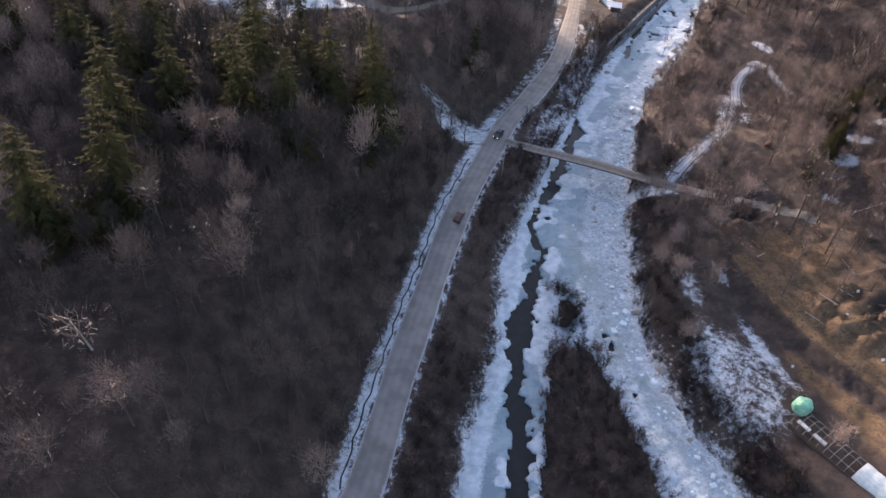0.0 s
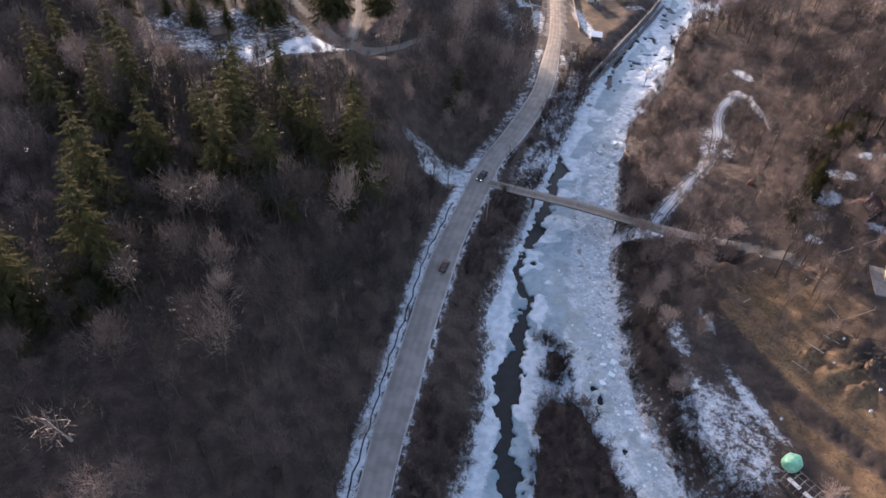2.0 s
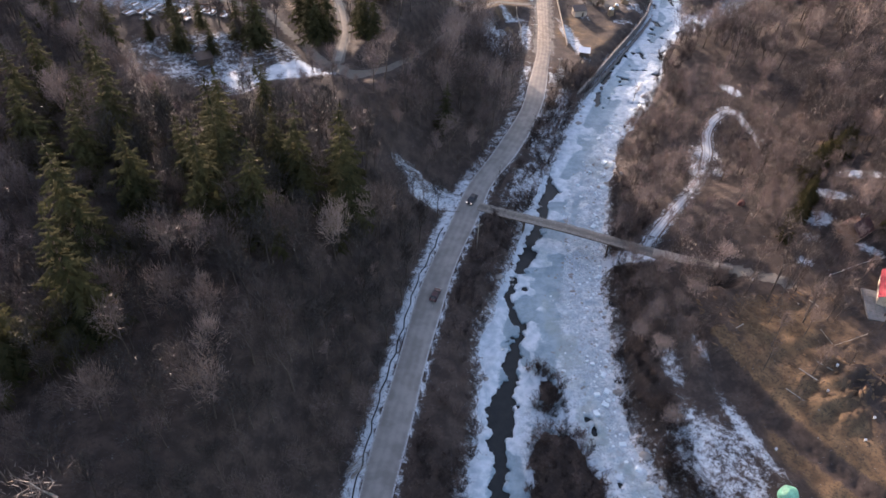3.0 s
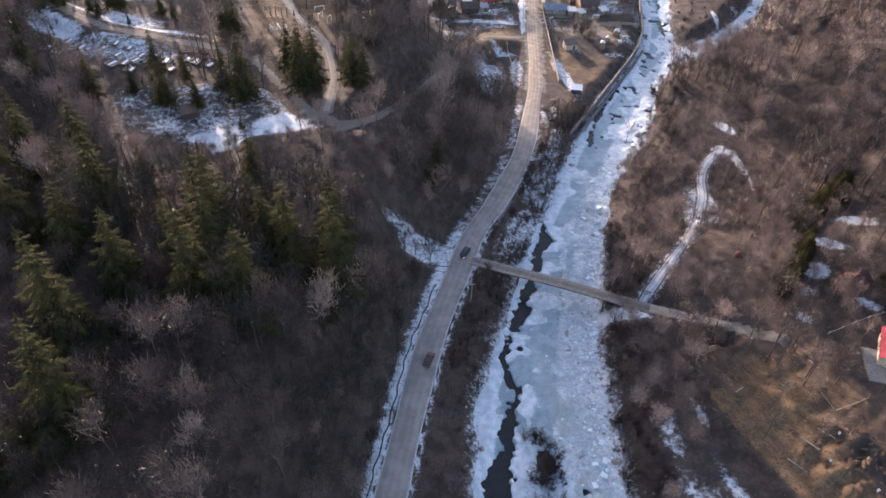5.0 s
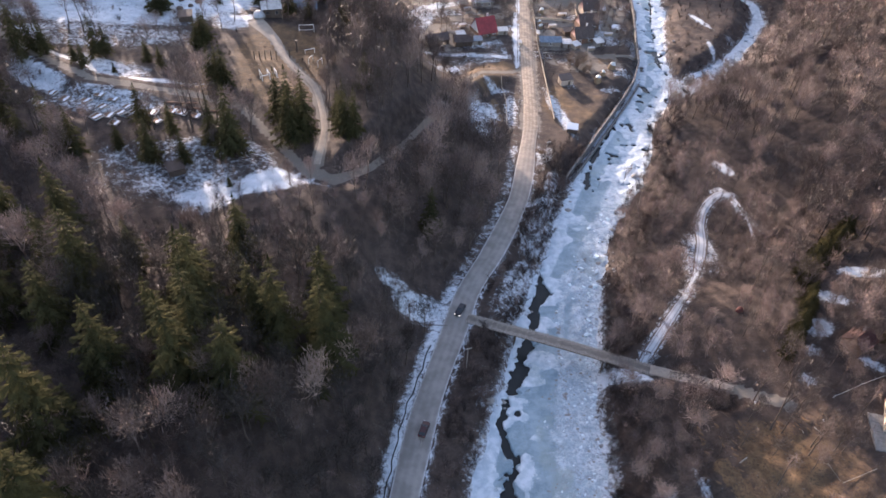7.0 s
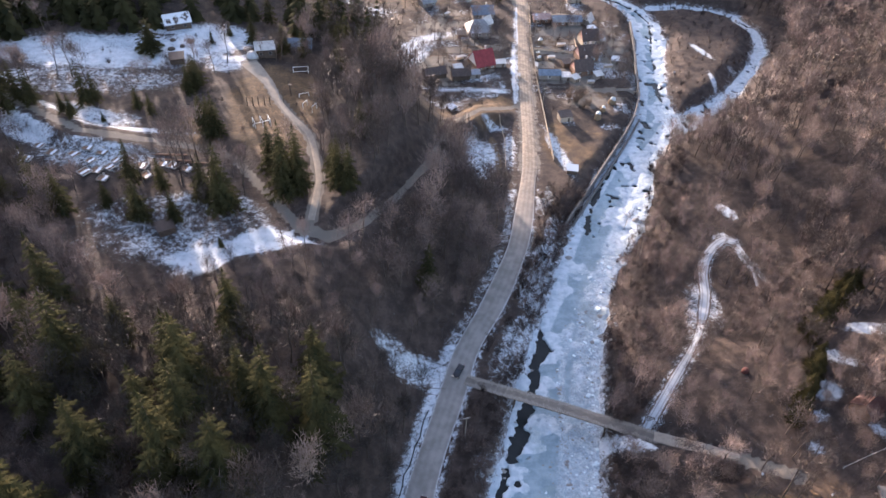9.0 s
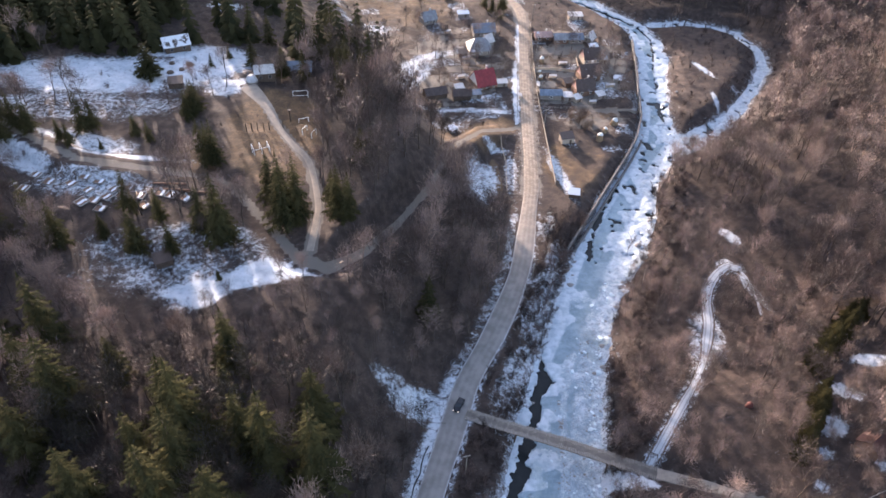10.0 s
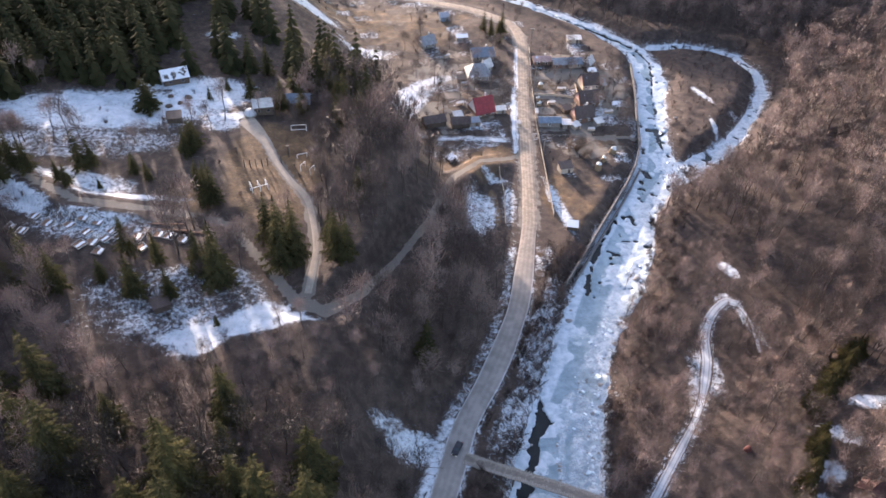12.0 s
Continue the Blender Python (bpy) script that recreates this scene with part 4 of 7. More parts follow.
def spruce_shape(seed, tall, tiers=17, width=0.17):
    """A spruce: straight trunk and whorls of drooping boughs with hanging sprays."""
    rnd = random.Random(seed)
    trunk, crown = Tris(), Tris()
    trunk.limb((0, 0, -0.6), (0, 0, tall * 0.5), 0.011 * tall + 0.06, 0.006 * tall + 0.03, 6)
    trunk.limb((0, 0, tall * 0.5), (0, 0, tall * 0.99), 0.006 * tall + 0.03, 0.012, 5)
    for k in range(tiers):
        f = 0.12 + 0.87 * (k + rnd.uniform(-0.2, 0.2)) / tiers
        reach = tall * width * (1 - f) ** 0.78 * rnd.uniform(0.85, 1.1) + 0.18
        boughs = 6 + int(4 * (1 - f))
        turn = rnd.uniform(0, 6.28)
        for j in range(boughs):
            if rnd.random() < 0.06:
                continue
            w = turn + 6.283 * (j + rnd.uniform(-0.28, 0.28)) / boughs
            r = reach * rnd.uniform(0.62, 1.15)
            d, s = Vector((math.cos(w), math.sin(w), 0)), Vector((-math.sin(w), math.cos(w), 0))
            z0 = f * tall + rnd.uniform(-0.2, 0.2)
            rise = rnd.uniform(-0.05, 0.12)
            pts = [d * 0.05 + Vector((0, 0, z0)), d * r * 0.45 + Vector((0, 0, z0 + r * (rise - 0.10))), d * r * 0.8 + Vector((0, 0, z0 + r * (rise - 0.34))),
                   d * r + Vector((0, 0, z0 + r * (rise - 0.38)))]
            half = r * rnd.uniform(0.20, 0.30)
            # sprays along the bough: ragged, pointed, drooping at their tips
            for q, (a, b) in enumerate(zip(pts, pts[1:])):
                for side in (-1, 1):
                    for m in range(3):
                        o = a.lerp(b, m / 3)
                        e = a.lerp(b, m / 3 + 0.40)
                        tip = o.lerp(e, 0.8) + s * side * half * rnd.uniform(0.7, 1.5) * (1.15 - 0.25 * q) + d * half * rnd.uniform(0.1, 0.7) - Vector((0, 0, half * rnd.uniform(0.25, 0.9)))
                        n = len(crown.v)
                        crown.v += [o, e, tip]
                        crown.f.append((n, n + 1, n + 2))
            n = len(crown.v)
            crown.v += [pts[2] + s * half * 0.4, pts[2] - s * half * 0.4, pts[3] + d * half * 0.4 + Vector((0, 0, half * 0.15))]
            crown.f.append((n, n + 1, n + 2))
    n = len(crown.v)
    for k in range(4):
        w = k * 1.57
        crown.v += [Vector((0, 0, tall * 1.01)), Vector((math.cos(w) * 0.22, math.sin(w) * 0.22, tall * 0.93)), Vector((math.cos(w + 1.6) * 0.22, math.sin(w + 1.6) * 0.22, tall * 0.93))]
        crown.f.append((n + 3 * k, n + 3 * k + 1, n + 3 * k + 2))
    return trunk.arrays(), crown.arrays()


def coarse_spruce_shape(seed, tall, width):
    """A spruce for the far forest: a trunk line and rings of drooping kites."""
    rnd = random.Random(seed)
    t = Tris()
    t.limb((0, 0, -0.6), (0, 0, tall), 0.2, 0.03)
    for k in range(10):
        f = 0.10 + 0.88 * (k + rnd.uniform(-0.2, 0.2)) / 10
        r0 = tall * width * (1 - f) ** 0.8 + 0.25
        for j in range(7):
            w = k * 0.7 + 6.283 * (j + rnd.uniform(-0.25, 0.25)) / 7
            r = r0 * rnd.uniform(0.7, 1.15)
            d, s = Vector((math.cos(w), math.sin(w), 0)), Vector((-math.sin(w), math.cos(w), 0))
            z = Vector((0, 0, f * tall))
            n = len(t.v)
            t.v += [z + Vector((0, 0, 0.4)), z + d * r * 0.6 + s * r * 0.34 - Vector((0, 0, r * 0.3)), z + d * r * 0.6 - s * r * 0.34 - Vector((0, 0, r * 0.3)), z + d * r - Vector((0, 0, r * 0.5))]
            t.f += [(n, n + 1, n + 3), (n, n + 3, n + 2)]
    return t.arrays()


def scattered(shapes, places, seed, lean=0.05):
    """Joins copies of shapes (verts, tris) at places (x, y, z, scale): vertices, triangles, and a shade of its own for each copy."""
    rng = np.random.default_rng(seed)
    vs, fs, tones, n = [], [], [], 0
    pick = rng.integers(0, len(shapes), len(places))
    for k, (v, f) in enumerate(shapes):
        at = np.asarray(places)[pick == k]
        if len(at) == 0:
            continue
        w = rng.uniform(0, 6.283, len(at))
        c, s = np.cos(w)[:, None], np.sin(w)[:, None]
        sc = at[:, 3:4]
        x = (v[None, :, 0] * c - v[None, :, 1] * s) * sc
        y = (v[None, :, 0] * s + v[None, :, 1] * c) * sc
        z = v[None, :, 2] * sc * rng.uniform(0.85, 1.15, (len(at), 1))
        x = x + z * rng.normal(0, lean, (len(at), 1)) + at[:, 0:1]
        y = y + z * rng.normal(0, lean, (len(at), 1)) + at[:, 1:2]
        z = z + at[:, 2:3]
        vs.append(np.stack([x, y, z], -1).reshape(-1, 3))
        fs.append((f[None] + (np.arange(len(at)) * len(v))[:, None, None] + n).reshape(-1, 3))
        tones.append(np.repeat(rng.random(len(at)), len(v)))
        n += len(at) * len(v)
    return np.concatenate(vs), np.concatenate(fs), np.concatenate(tones)


def stuff(name, shapes, places, seed, material, label, category, lean=0.05):
    v, f, tone = scattered(shapes, places, seed, lean)
    me = mesh_arrays(name, v, f, material)
    paint(me, tone, tone, tone)
    return tagged(new(name, me), label, category, kind="stuff")


def thing_tree(name, trunk, crown, bark, leaf, label, category):
    root = tagged(new(name), label, category)
    for kind, (v, f), m in (("trunk", trunk, bark), ("crown", crown, leaf)):
        ob = new(kind, mesh_arrays(kind, v, f, m))
        ob.parent = root
    return root


def open_land(x, y):
    """How open the land is: 1 on fields, yards, roads and ice, 0 in the woods."""
    o = np.maximum.reduce([spots(x, y, r) for r in (
        [(-42, 194, 35, 13, 14, 1), (-63, 203, 22, 11, 0, 0.9), (-80, 222, 26, 11, 4, 1), (-36, 256, 22, 32, 10, 1), (-70, 246, 46, 22, 0, 1), (-88, 285, 45, 20, 5, 1), (-50, 298, 26, 17, 10, 1)],
        [(40, 345, 42, 70, 0, 1), (90, 340, 36, 90, 0, 1), (75, 270, 22, 30, -25, 1), (40, 290, 16, 24, 0, 1), (5, 412, 66, 52, 0, 1), (30, 450, 90, 30, 10, 1), (39, 263, 14, 25, 0, 1),
         (88, 95, 20, 60, 0, 1), (103, 124, 19, 29, 0, 0.92), (66, 84, 12, 24, 20, 1), (150, 350, 30, 52, -30, 0.97), (135, 172, 14, 12, 0, 0.8), (126, 211, 9, 6, 60, 1), (106, 190, 6, 8, 20, 1), (152, 243, 10, 14, -30, 1), (160, 205, 12, 5, 10, 1), (140, 236, 8, 5, 40, 0.9), (72, 157, 5, 5, 0, 0.9), (119, 232, 5, 9, 10, 1), (92, 185, 5, 9, -25, 1), (9, 169, 10, 7, 20, 1)])])
    d = np.minimum.reduce([along(ROAD, x, y)[0] - 3.5, along(HILL_ROAD, x, y)[0] - 1.5 - 3.2 * smooth(-30, -15, x) * (1 - smooth(14, 24, x)), along(LODGE_TRACK, x, y)[0], along(LANE, x, y)[0] - 0.8, along(BANK_TRACK, x, y)[0] + 0.6 + 1.6 * smooth(164, 170, y) * (1 - smooth(178, 184, y))])
    o = np.maximum(o, 1 - smooth(1.6, 2.6, d))
    return np.maximum(o, 1 - smooth(0.5, 2.0, river_edge(x, y) - 6.0 * smooth(265, 280, y) * smooth(105, 120, x)))


def jittered(x0, x1, y0, y1, step, seed):
    rng = np.random.default_rng(seed)
    gx, gy = np.meshgrid(np.arange(x0, x1, step), np.arange(y0, y1, step))
    x, y = (g.ravel() + rng.uniform(-0.48, 0.48, g.size) * step for g in (gx, gy))
    return x, y, rng


TREES = [bare_tree_shape(10 + k, 13.5 + 1.6 * (k % 3), 3.1 + 0.35 * (k % 4), 9, 640, 0.26 + 0.05 * (k % 3), 0.085) for k in range(7)]
FAR_TREES = [bare_tree_shape(20 + k, 13.5 + 1.6 * (k % 3), 3.3 + 0.35 * (k % 4), 6, 270, 0.24 + 0.05 * (k % 3), 0.17, 3) for k in range(5)]
SAPLINGS = [bare_tree_shape(30 + k, 11.0, 2.5, 6, 320, 0.14, 0.085, 3) for k in range(5)]
BUSHES = [bush_shape(40 + k, 3.6 + 0.5 * (k % 3), 1.7 + 0.3 * (k % 2)) for k in range(5)]
SPRUCES = [spruce_shape(70 + k, 22.0, 15 + k % 3, 0.20 + 0.012 * k) for k in range(5)]
FAR_SPRUCES = [coarse_spruce_shape(90 + k, 22.0, 0.22 + 0.015 * k) for k in range(4)]

# spruces in the hill wood (x, y, level of the top), round the high meadow and in the village (x, y, height)
SPRUCE_HILL = [(-31.6, 162.6, 50.4), (-40.8, 148, 53.9), (-36.5, 142.3, 59.0), (-30.7, 152.4, 46.4), (-58.4, 116.6, 61.3), (-54.2, 97.8, 60.1), (-61.8, 150.3, 57.5),
               (-71, 157.6, 52.1), (-28.3, 124.1, 54.5), (-55.1, 160.5, 45.8), (-71.2, 168.9, 55.3), (-21.2, 138.7, 54.3), (-12.8, 148.5, 47.7), (-12.3, 138.3, 51.6),
               (-44.7, 138.6, 50.4), (-35.5, 134.1, 57.2), (-38.1, 127.6, 57.1), (-52.5, 129.3, 55.1), (-26.1, 141.6, 50.5), (-66, 141, 53), (-78, 146, 55), (-84, 158, 56), (-63.5, 90, 58)]
# the first four are added out of view on the left to cast shade
SPRUCE_MORE = [(-90, 110, 26), (-84, 170, 23), (-96, 155, 25), (-100, 130, 26), (14, 194, 16), (-40, 204, 21), (-25, 214, 22), (-21, 216, 20), (-29, 223, 15), (-10, 217, 16), (-7, 215, 15),
               (-12, 223, 11), (-61, 202, 13), (-52, 201, 10), (-70, 206, 8), (-85, 205, 18), (-80, 203, 14), (-57, 212, 10), (-66, 216, 12), (-46, 210, 13)]
SPRUCE_MEADOW = [(-4, 242, 14), (-1, 250, 9), (-87, 252, 14), (-85, 254, 10), (-57, 263, 13), (-58.5, 261, 11), (-49, 241, 13), (-47, 238, 16), (-52, 245, 11), (-67, 247, 8), (-72, 251, 9),
                 (-103, 246, 13), (-99, 245, 12), (-105, 241, 14), (-109, 250, 15), (-90, 242, 8), (-87, 240, 8), (-80, 243, 4), (-57, 296, 6), (-52, 304, 6), (-43, 300, 12), (-39, 191.2, 4),
                 (-104, 222, 16), (-98, 208, 17), (-92, 203, 15)]
SPRUCE_BROAD = [(-76, 288, 13), (-26, 222, 13), (-40, 206, 15), (-57, 266, 11)]
SPRUCE_VILLAGE = [(60, 404, 12), (63, 398, 14), (66, 408, 13), (57, 410, 12), (-39, 318, 14), (-31, 290, 13), (-21, 310, 16), (-15, 302, 16), (-9, 287, 20), (-11, 278, 17), (-24, 288, 13), (-4, 280, 17), (-6, 316, 18), (-16, 320, 19), (-25, 312, 18),
                  (-2, 328, 17), (-30, 322, 20), (-4, 290, 15), (-12, 290, 16)]
SPRUCE_YARD = [(116 + 2.5 * k, 170.5 + 2.2 * k, 10) for k in range(11)] + [(100 + 1.75 * k, 145.5 + 2.1 * k, 8.5) for k in range(9)] + [(118 + 5 * k, 173.5 + 4.4 * k, 8.5) for k in range(5)] + [
    (128, 147, 8), (131, 143, 9), (126, 143.5, 8), (138, 160, 6)]
models = [thing_tree("spruce_tree", t, c, SPRUCE_BARK, NEEDLES, "dark green spruce with drooping sunlit boughs on the slope", "spruce tree") for t, c in SPRUCES]
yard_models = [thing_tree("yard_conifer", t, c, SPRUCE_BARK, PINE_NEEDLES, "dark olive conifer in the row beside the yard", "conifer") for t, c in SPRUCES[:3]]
rnd = random.Random(5)
spruce_spots = []
for group in (SPRUCE_BROAD, SPRUCE_HILL, SPRUCE_MORE, SPRUCE_MEADOW, SPRUCE_VILLAGE, SPRUCE_YARD):
    for k, (x, y, tall) in enumerate(group):
        i = rnd.randrange(5)
        if group is SPRUCE_YARD:
            x, y = x + rnd.uniform(-0.8, 0.8), y + rnd.uniform(-0.7, 0.7)
        spruce_spots.append((x, y))
        if group is SPRUCE_HILL:
            tall -= h(x, y)
        s = tall * (1.05 if group is SPRUCE_HILL else 1.12 if group is SPRUCE_MORE else (0.85 + 0.3 * ((k * 7) % 5) / 4) if group is SPRUCE_YARD else 1.0) / 22.0
        w = s * (1.18 if group is SPRUCE_HILL else 1.0 if tall > 16 else 1.15)
        m = Matrix.LocRotScale((x, y, h(x, y)), Euler((rnd.gauss(0, 0.015), rnd.gauss(0, 0.015), rnd.uniform(0, 6.28))), (w, w, s))
        if group is SPRUCE_BROAD:
            m = m @ Matrix.Diagonal((1.55, 1.55, 1, 1))
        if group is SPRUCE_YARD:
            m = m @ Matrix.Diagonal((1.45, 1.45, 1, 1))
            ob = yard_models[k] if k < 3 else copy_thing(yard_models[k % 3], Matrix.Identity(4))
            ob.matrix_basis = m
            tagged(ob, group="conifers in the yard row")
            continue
        ob = models[i] if len(models[i].keys()) and models[i].get("placed") is None else None
        if ob is not None:
            ob.matrix_basis = m
            ob["placed"] = 1
        else:
            ob = copy_thing(models[i], Matrix.Identity(4))
            ob.matrix_basis = m
        tagged(ob, group="spruces on the hill")
for ob in bpy.data.objects:
    if "placed" in ob.keys():
        del ob["placed"]

# far spruce wood behind the meadow
x, y, rng = jittered(-270, 20, 285, 530, 6.4, 3)
wood = (open_land(x, y) < 0.4) & (bumps(x, y, 40, 81) + 0.30 * smooth(-20, -90, x) > 0.36) & (road_x(y) - x > 60) & ((x < -40) | (y < 345))
wood &= ~((x > -78) & (x < -10) & (y < 440) & (rng.random(len(x)) < 0.72))
x, y = x[wood], y[wood]
places = np.stack([x, y, height(x, y), rng.uniform(0.65, 1.1, len(x))], -1)
stuff("spruce_forest", FAR_SPRUCES, places, 8, FAR_NEEDLES, "dark spruce forest on the hill behind the meadow", "spruce forest", 0.01)

# leafless woods on the hill: the nearest as trees of their own
left_x = lambda y: np.interp(y, [p[1] for p in RIVER_LEFT], [p[0] for p in RIVER_LEFT])
right_x = lambda y: np.interp(y, [p[1] for p in RIVER_RIGHT], [p[0] for p in RIVER_RIGHT])


def clear_of_spruces(x, y, r):
    ok = np.ones(len(x), bool)
    for sx, sy in spruce_spots:
        ok &= np.hypot(x - sx, y - sy) > r
    return ok


x, y, rng = jittered(-150, 70, 30, 330, 5.0, 11)
wood = (open_land(x, y) < 0.45) & (x < road_x(y) - 5) & ~((x < -20) & (y > 300)) & (rng.random(len(x)) > np.where(y < 104, 0.12, 0.06)) & clear_of_spruces(x, y, 3.8) & (np.hypot(x + 50, y - 64) > 6.5)
x, y = x[wood], y[wood]
z, size = height(x, y), rng.uniform(0.7, 1.2, len(x)) * np.where(bumps(x, y, 30, 12) > 0.5, 1.0, 0.82) * (1 + 0.35 * smooth(-20, 0, x) * smooth(165, 180, y))
size = size * (1 - 0.45 * smooth(156, 170, y) * (1 - smooth(186, 190, y)) * smooth(-66, -58, x))
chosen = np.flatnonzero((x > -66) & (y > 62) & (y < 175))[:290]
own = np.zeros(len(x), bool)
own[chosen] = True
# these trees take the darker twigs that stand for shade in the wood
models = [thing_tree("bare_tree", t, c, BARK, SHADE_TWIGS, "leafless broadleaf tree, twigs darkened for the shaded hillside wood", "tree") for t, c in TREES]
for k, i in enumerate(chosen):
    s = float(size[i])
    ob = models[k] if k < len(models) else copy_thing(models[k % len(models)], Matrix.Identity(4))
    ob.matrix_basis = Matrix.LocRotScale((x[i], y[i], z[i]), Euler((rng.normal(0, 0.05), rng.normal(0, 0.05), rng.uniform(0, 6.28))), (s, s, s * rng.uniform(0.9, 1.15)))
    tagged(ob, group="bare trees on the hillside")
hill_rest = np.stack([x, y, z, size], -1)[~own]

# leafless woods on the far bank, and round the bend
x, y, rng = jittered(50, 262, 60, 500, 5.3, 12)
wood = (open_land(x, y) < 0.45) & (x > right_x(y) + 3) & ((x > 128) | (y > 262)) & (rng.random(len(x)) > 0.06) & clear_of_spruces(x, y, 3)
wood |= (y > 415) & (x > 60) & (open_land(x, y) < 0.45) & (y > np.interp(x, [60, 107, 141], [490, 452, 424]))
x, y = x[wood], y[wood]
far_rest = np.stack([x, y, height(x, y), rng.uniform(0.75, 1.25, len(x))], -1)
rest = np.concatenate([hill_rest, far_rest])
away = (rest[:, 1] > 285) | (rest[:, 0] > 165)
for name, shapes, places in (("bare_woods", TREES, rest[~away]), ("far_bare_woods", FAR_TREES, rest[away])):
    stuff(name, [c for _, c in shapes], places, 21, TWIGS, "leafless brown woods covering the valley sides", "woods")
    stuff(name + "_trunks", [t for t, _ in shapes], places, 21, BARK, "grey-brown trunks standing in the leafless woods", "tree trunks")
x, y, rng = jittered(50, 135, 118, 300, 3.0, 13)
wood = (open_land(x, y) < 0.45) & (x > right_x(y) + 1.5) & (x < 132) & (bumps(x, y, 9, 15) > 0.37) & (rng.random(len(x)) > 0.05) & clear_of_spruces(x, y, 2.5)
x, y = x[wood], y[wood]
places = np.stack([x, y, height(x, y), rng.uniform(0.5, 0.95, len(x)) * (0.45 + 1.15 * bumps(x, y, 12, 14, 2))], -1)
stuff("bare_thicket", [c for _, c in SAPLINGS], places, 22, TWIGS, "dense leafless thicket of young trees by the river", "thicket", 0.07)

x, y, rng = jittered(-80, -4, 100, 184, 4.6, 14)
wood = (open_land(x, y) < 0.3) & (x < road_x(y) - 6) & (rng.random(len(x)) < 0.8) & clear_of_spruces(x, y, 1.6)
x, y = x[wood], y[wood]
places = np.stack([x, y, height(x, y), rng.uniform(0.4, 0.8, len(x))], -1)
stuff("hill_undergrowth", [c for _, c in SAPLINGS], places, 26, TWIGS, "leafless undergrowth of young trees in the hill wood", "undergrowth", 0.07)

# garden and orchard trees, single
models = [thing_tree("garden_tree", t, c, BARK, ORCHARD_TWIGS, "leafless garden tree casting a long shadow over dry grass", "tree") for t, c in TREES[:4]]
rnd = random.Random(15)
ORCHARD = [(84, 128), (90, 124), (95, 120), (101, 118), (88, 134), (96, 128), (104, 132), (110, 137), (79, 133), (86, 119), (92, 114), (80, 122), (74, 120), (99, 140), (107, 147), (113, 143),
           (97, 104), (103, 101), (90, 104), (118, 150), (124, 158), (130, 166), (62, 104), (63, 112), (66, 122), (70, 128), (61, 118), (86, 146), (92, 152), (78, 148)]
GARDENS = [(82, 300), (80, 304), (84.5, 303), (110, 330), (106, 338), (110, 350), (115, 362), (60, 360), (22, 350), (36, 350), (14, 372), (34, 376), (42, 346), (20, 362), (-2, 356), (76, 420), (90, 440),
           (80, 432), (108, 322), (40, 408), (24, 410), (5, 376), (112, 372), (70, 345), (88, 345), (84, 360), (102, 345), (28, 334), (40, 322), (52, 345), (57, 350), (18, 330), (30, 346), (46, 374), (36, 366), (112, 340), (92, 362), (96, 330), (8, 352), (12, 345), (28, 356), (38, 340), (33, 358), (46, 352), (44, 385), (38, 392), (50, 378), (22, 384), (16, 390), (24, 400), (6, 366), (56, 372), (58, 384), (62, 392), (57, 340), (30, 330), (21, 336),
           (104, 318), (107, 328), (101, 336), (106, 346), (110, 357), (99, 364), (112, 366), (92, 383), (97, 388), (86, 382), (100, 342), (104, 360)]
made = 0
for group, spots_ in (("orchard trees", ORCHARD), ("garden trees", GARDENS)):
    for x, y in spots_:
        s = rnd.uniform(0.5, 0.85) if group == "garden trees" else rnd.uniform(0.45, 0.85)
        ob = models[made] if made < 4 else copy_thing(models[rnd.randrange(4)], Matrix.Identity(4))
        ob.matrix_basis = Matrix.LocRotScale((x, y, h(x, y)), Euler((0, 0, rnd.uniform(0, 6.28))), (s, s, s))
        tagged(ob, group=group)
        made += 1

# taller slender trees over the far bank
model = thing_tree("poplar_tree", *bare_tree_shape(64, 22, 2.6, 12, 420, 0.30, 0.10), BARK, ORCHARD_TWIGS, "tall slender leafless tree rising over the far bank", "tree")
for k, (x, y, tall) in enumerate([(88.4, 125.7, 24), (102.7, 170.1, 21), (93.5, 118, 17), (110, 127, 15), (84, 112, 15), (117, 190, 18), (96, 136, 14), (80, 106, 13)]):
    ob = model if k == 0 else copy_thing(model, Matrix.Identity(4))
    ob.matrix_basis = Matrix.LocRotScale((x, y, h(x, y)), Euler((0.03 * (k % 3 - 1), 0.02, k * 1.9)), (tall / 22,) * 3)
    tagged(ob, group="tall trees on the far bank")
# trees among the far-bank yards
x, y, rng = jittered(98, 152, 116, 208, 7.0, 37)
ok = (rng.random(len(x)) < 0.85) & (spots(x, y, SNOW_BANK) < 0.3) & clear_of_spruces(x, y, 3) & (np.hypot(x - 118.6, y - 146.4) > 7) & (np.hypot(x - 117, y - 123) > 11) & (along(BANK_TRACK, x, y)[0] > 4)
for px, py in zip(x[ok], y[ok]):
    s = float(rng.uniform(0.6, 1.0))
    ob = copy_thing(models[int(rng.integers(4))], Matrix.Identity(4))
    ob.matrix_basis = Matrix.LocRotScale((px, py, h(px, py)), Euler((0, 0, float(rng.uniform(0, 6.28)))), (s, s, s))
    tagged(ob, "leafless tree among the brown yards of the far bank", group="trees in the far-bank yards")
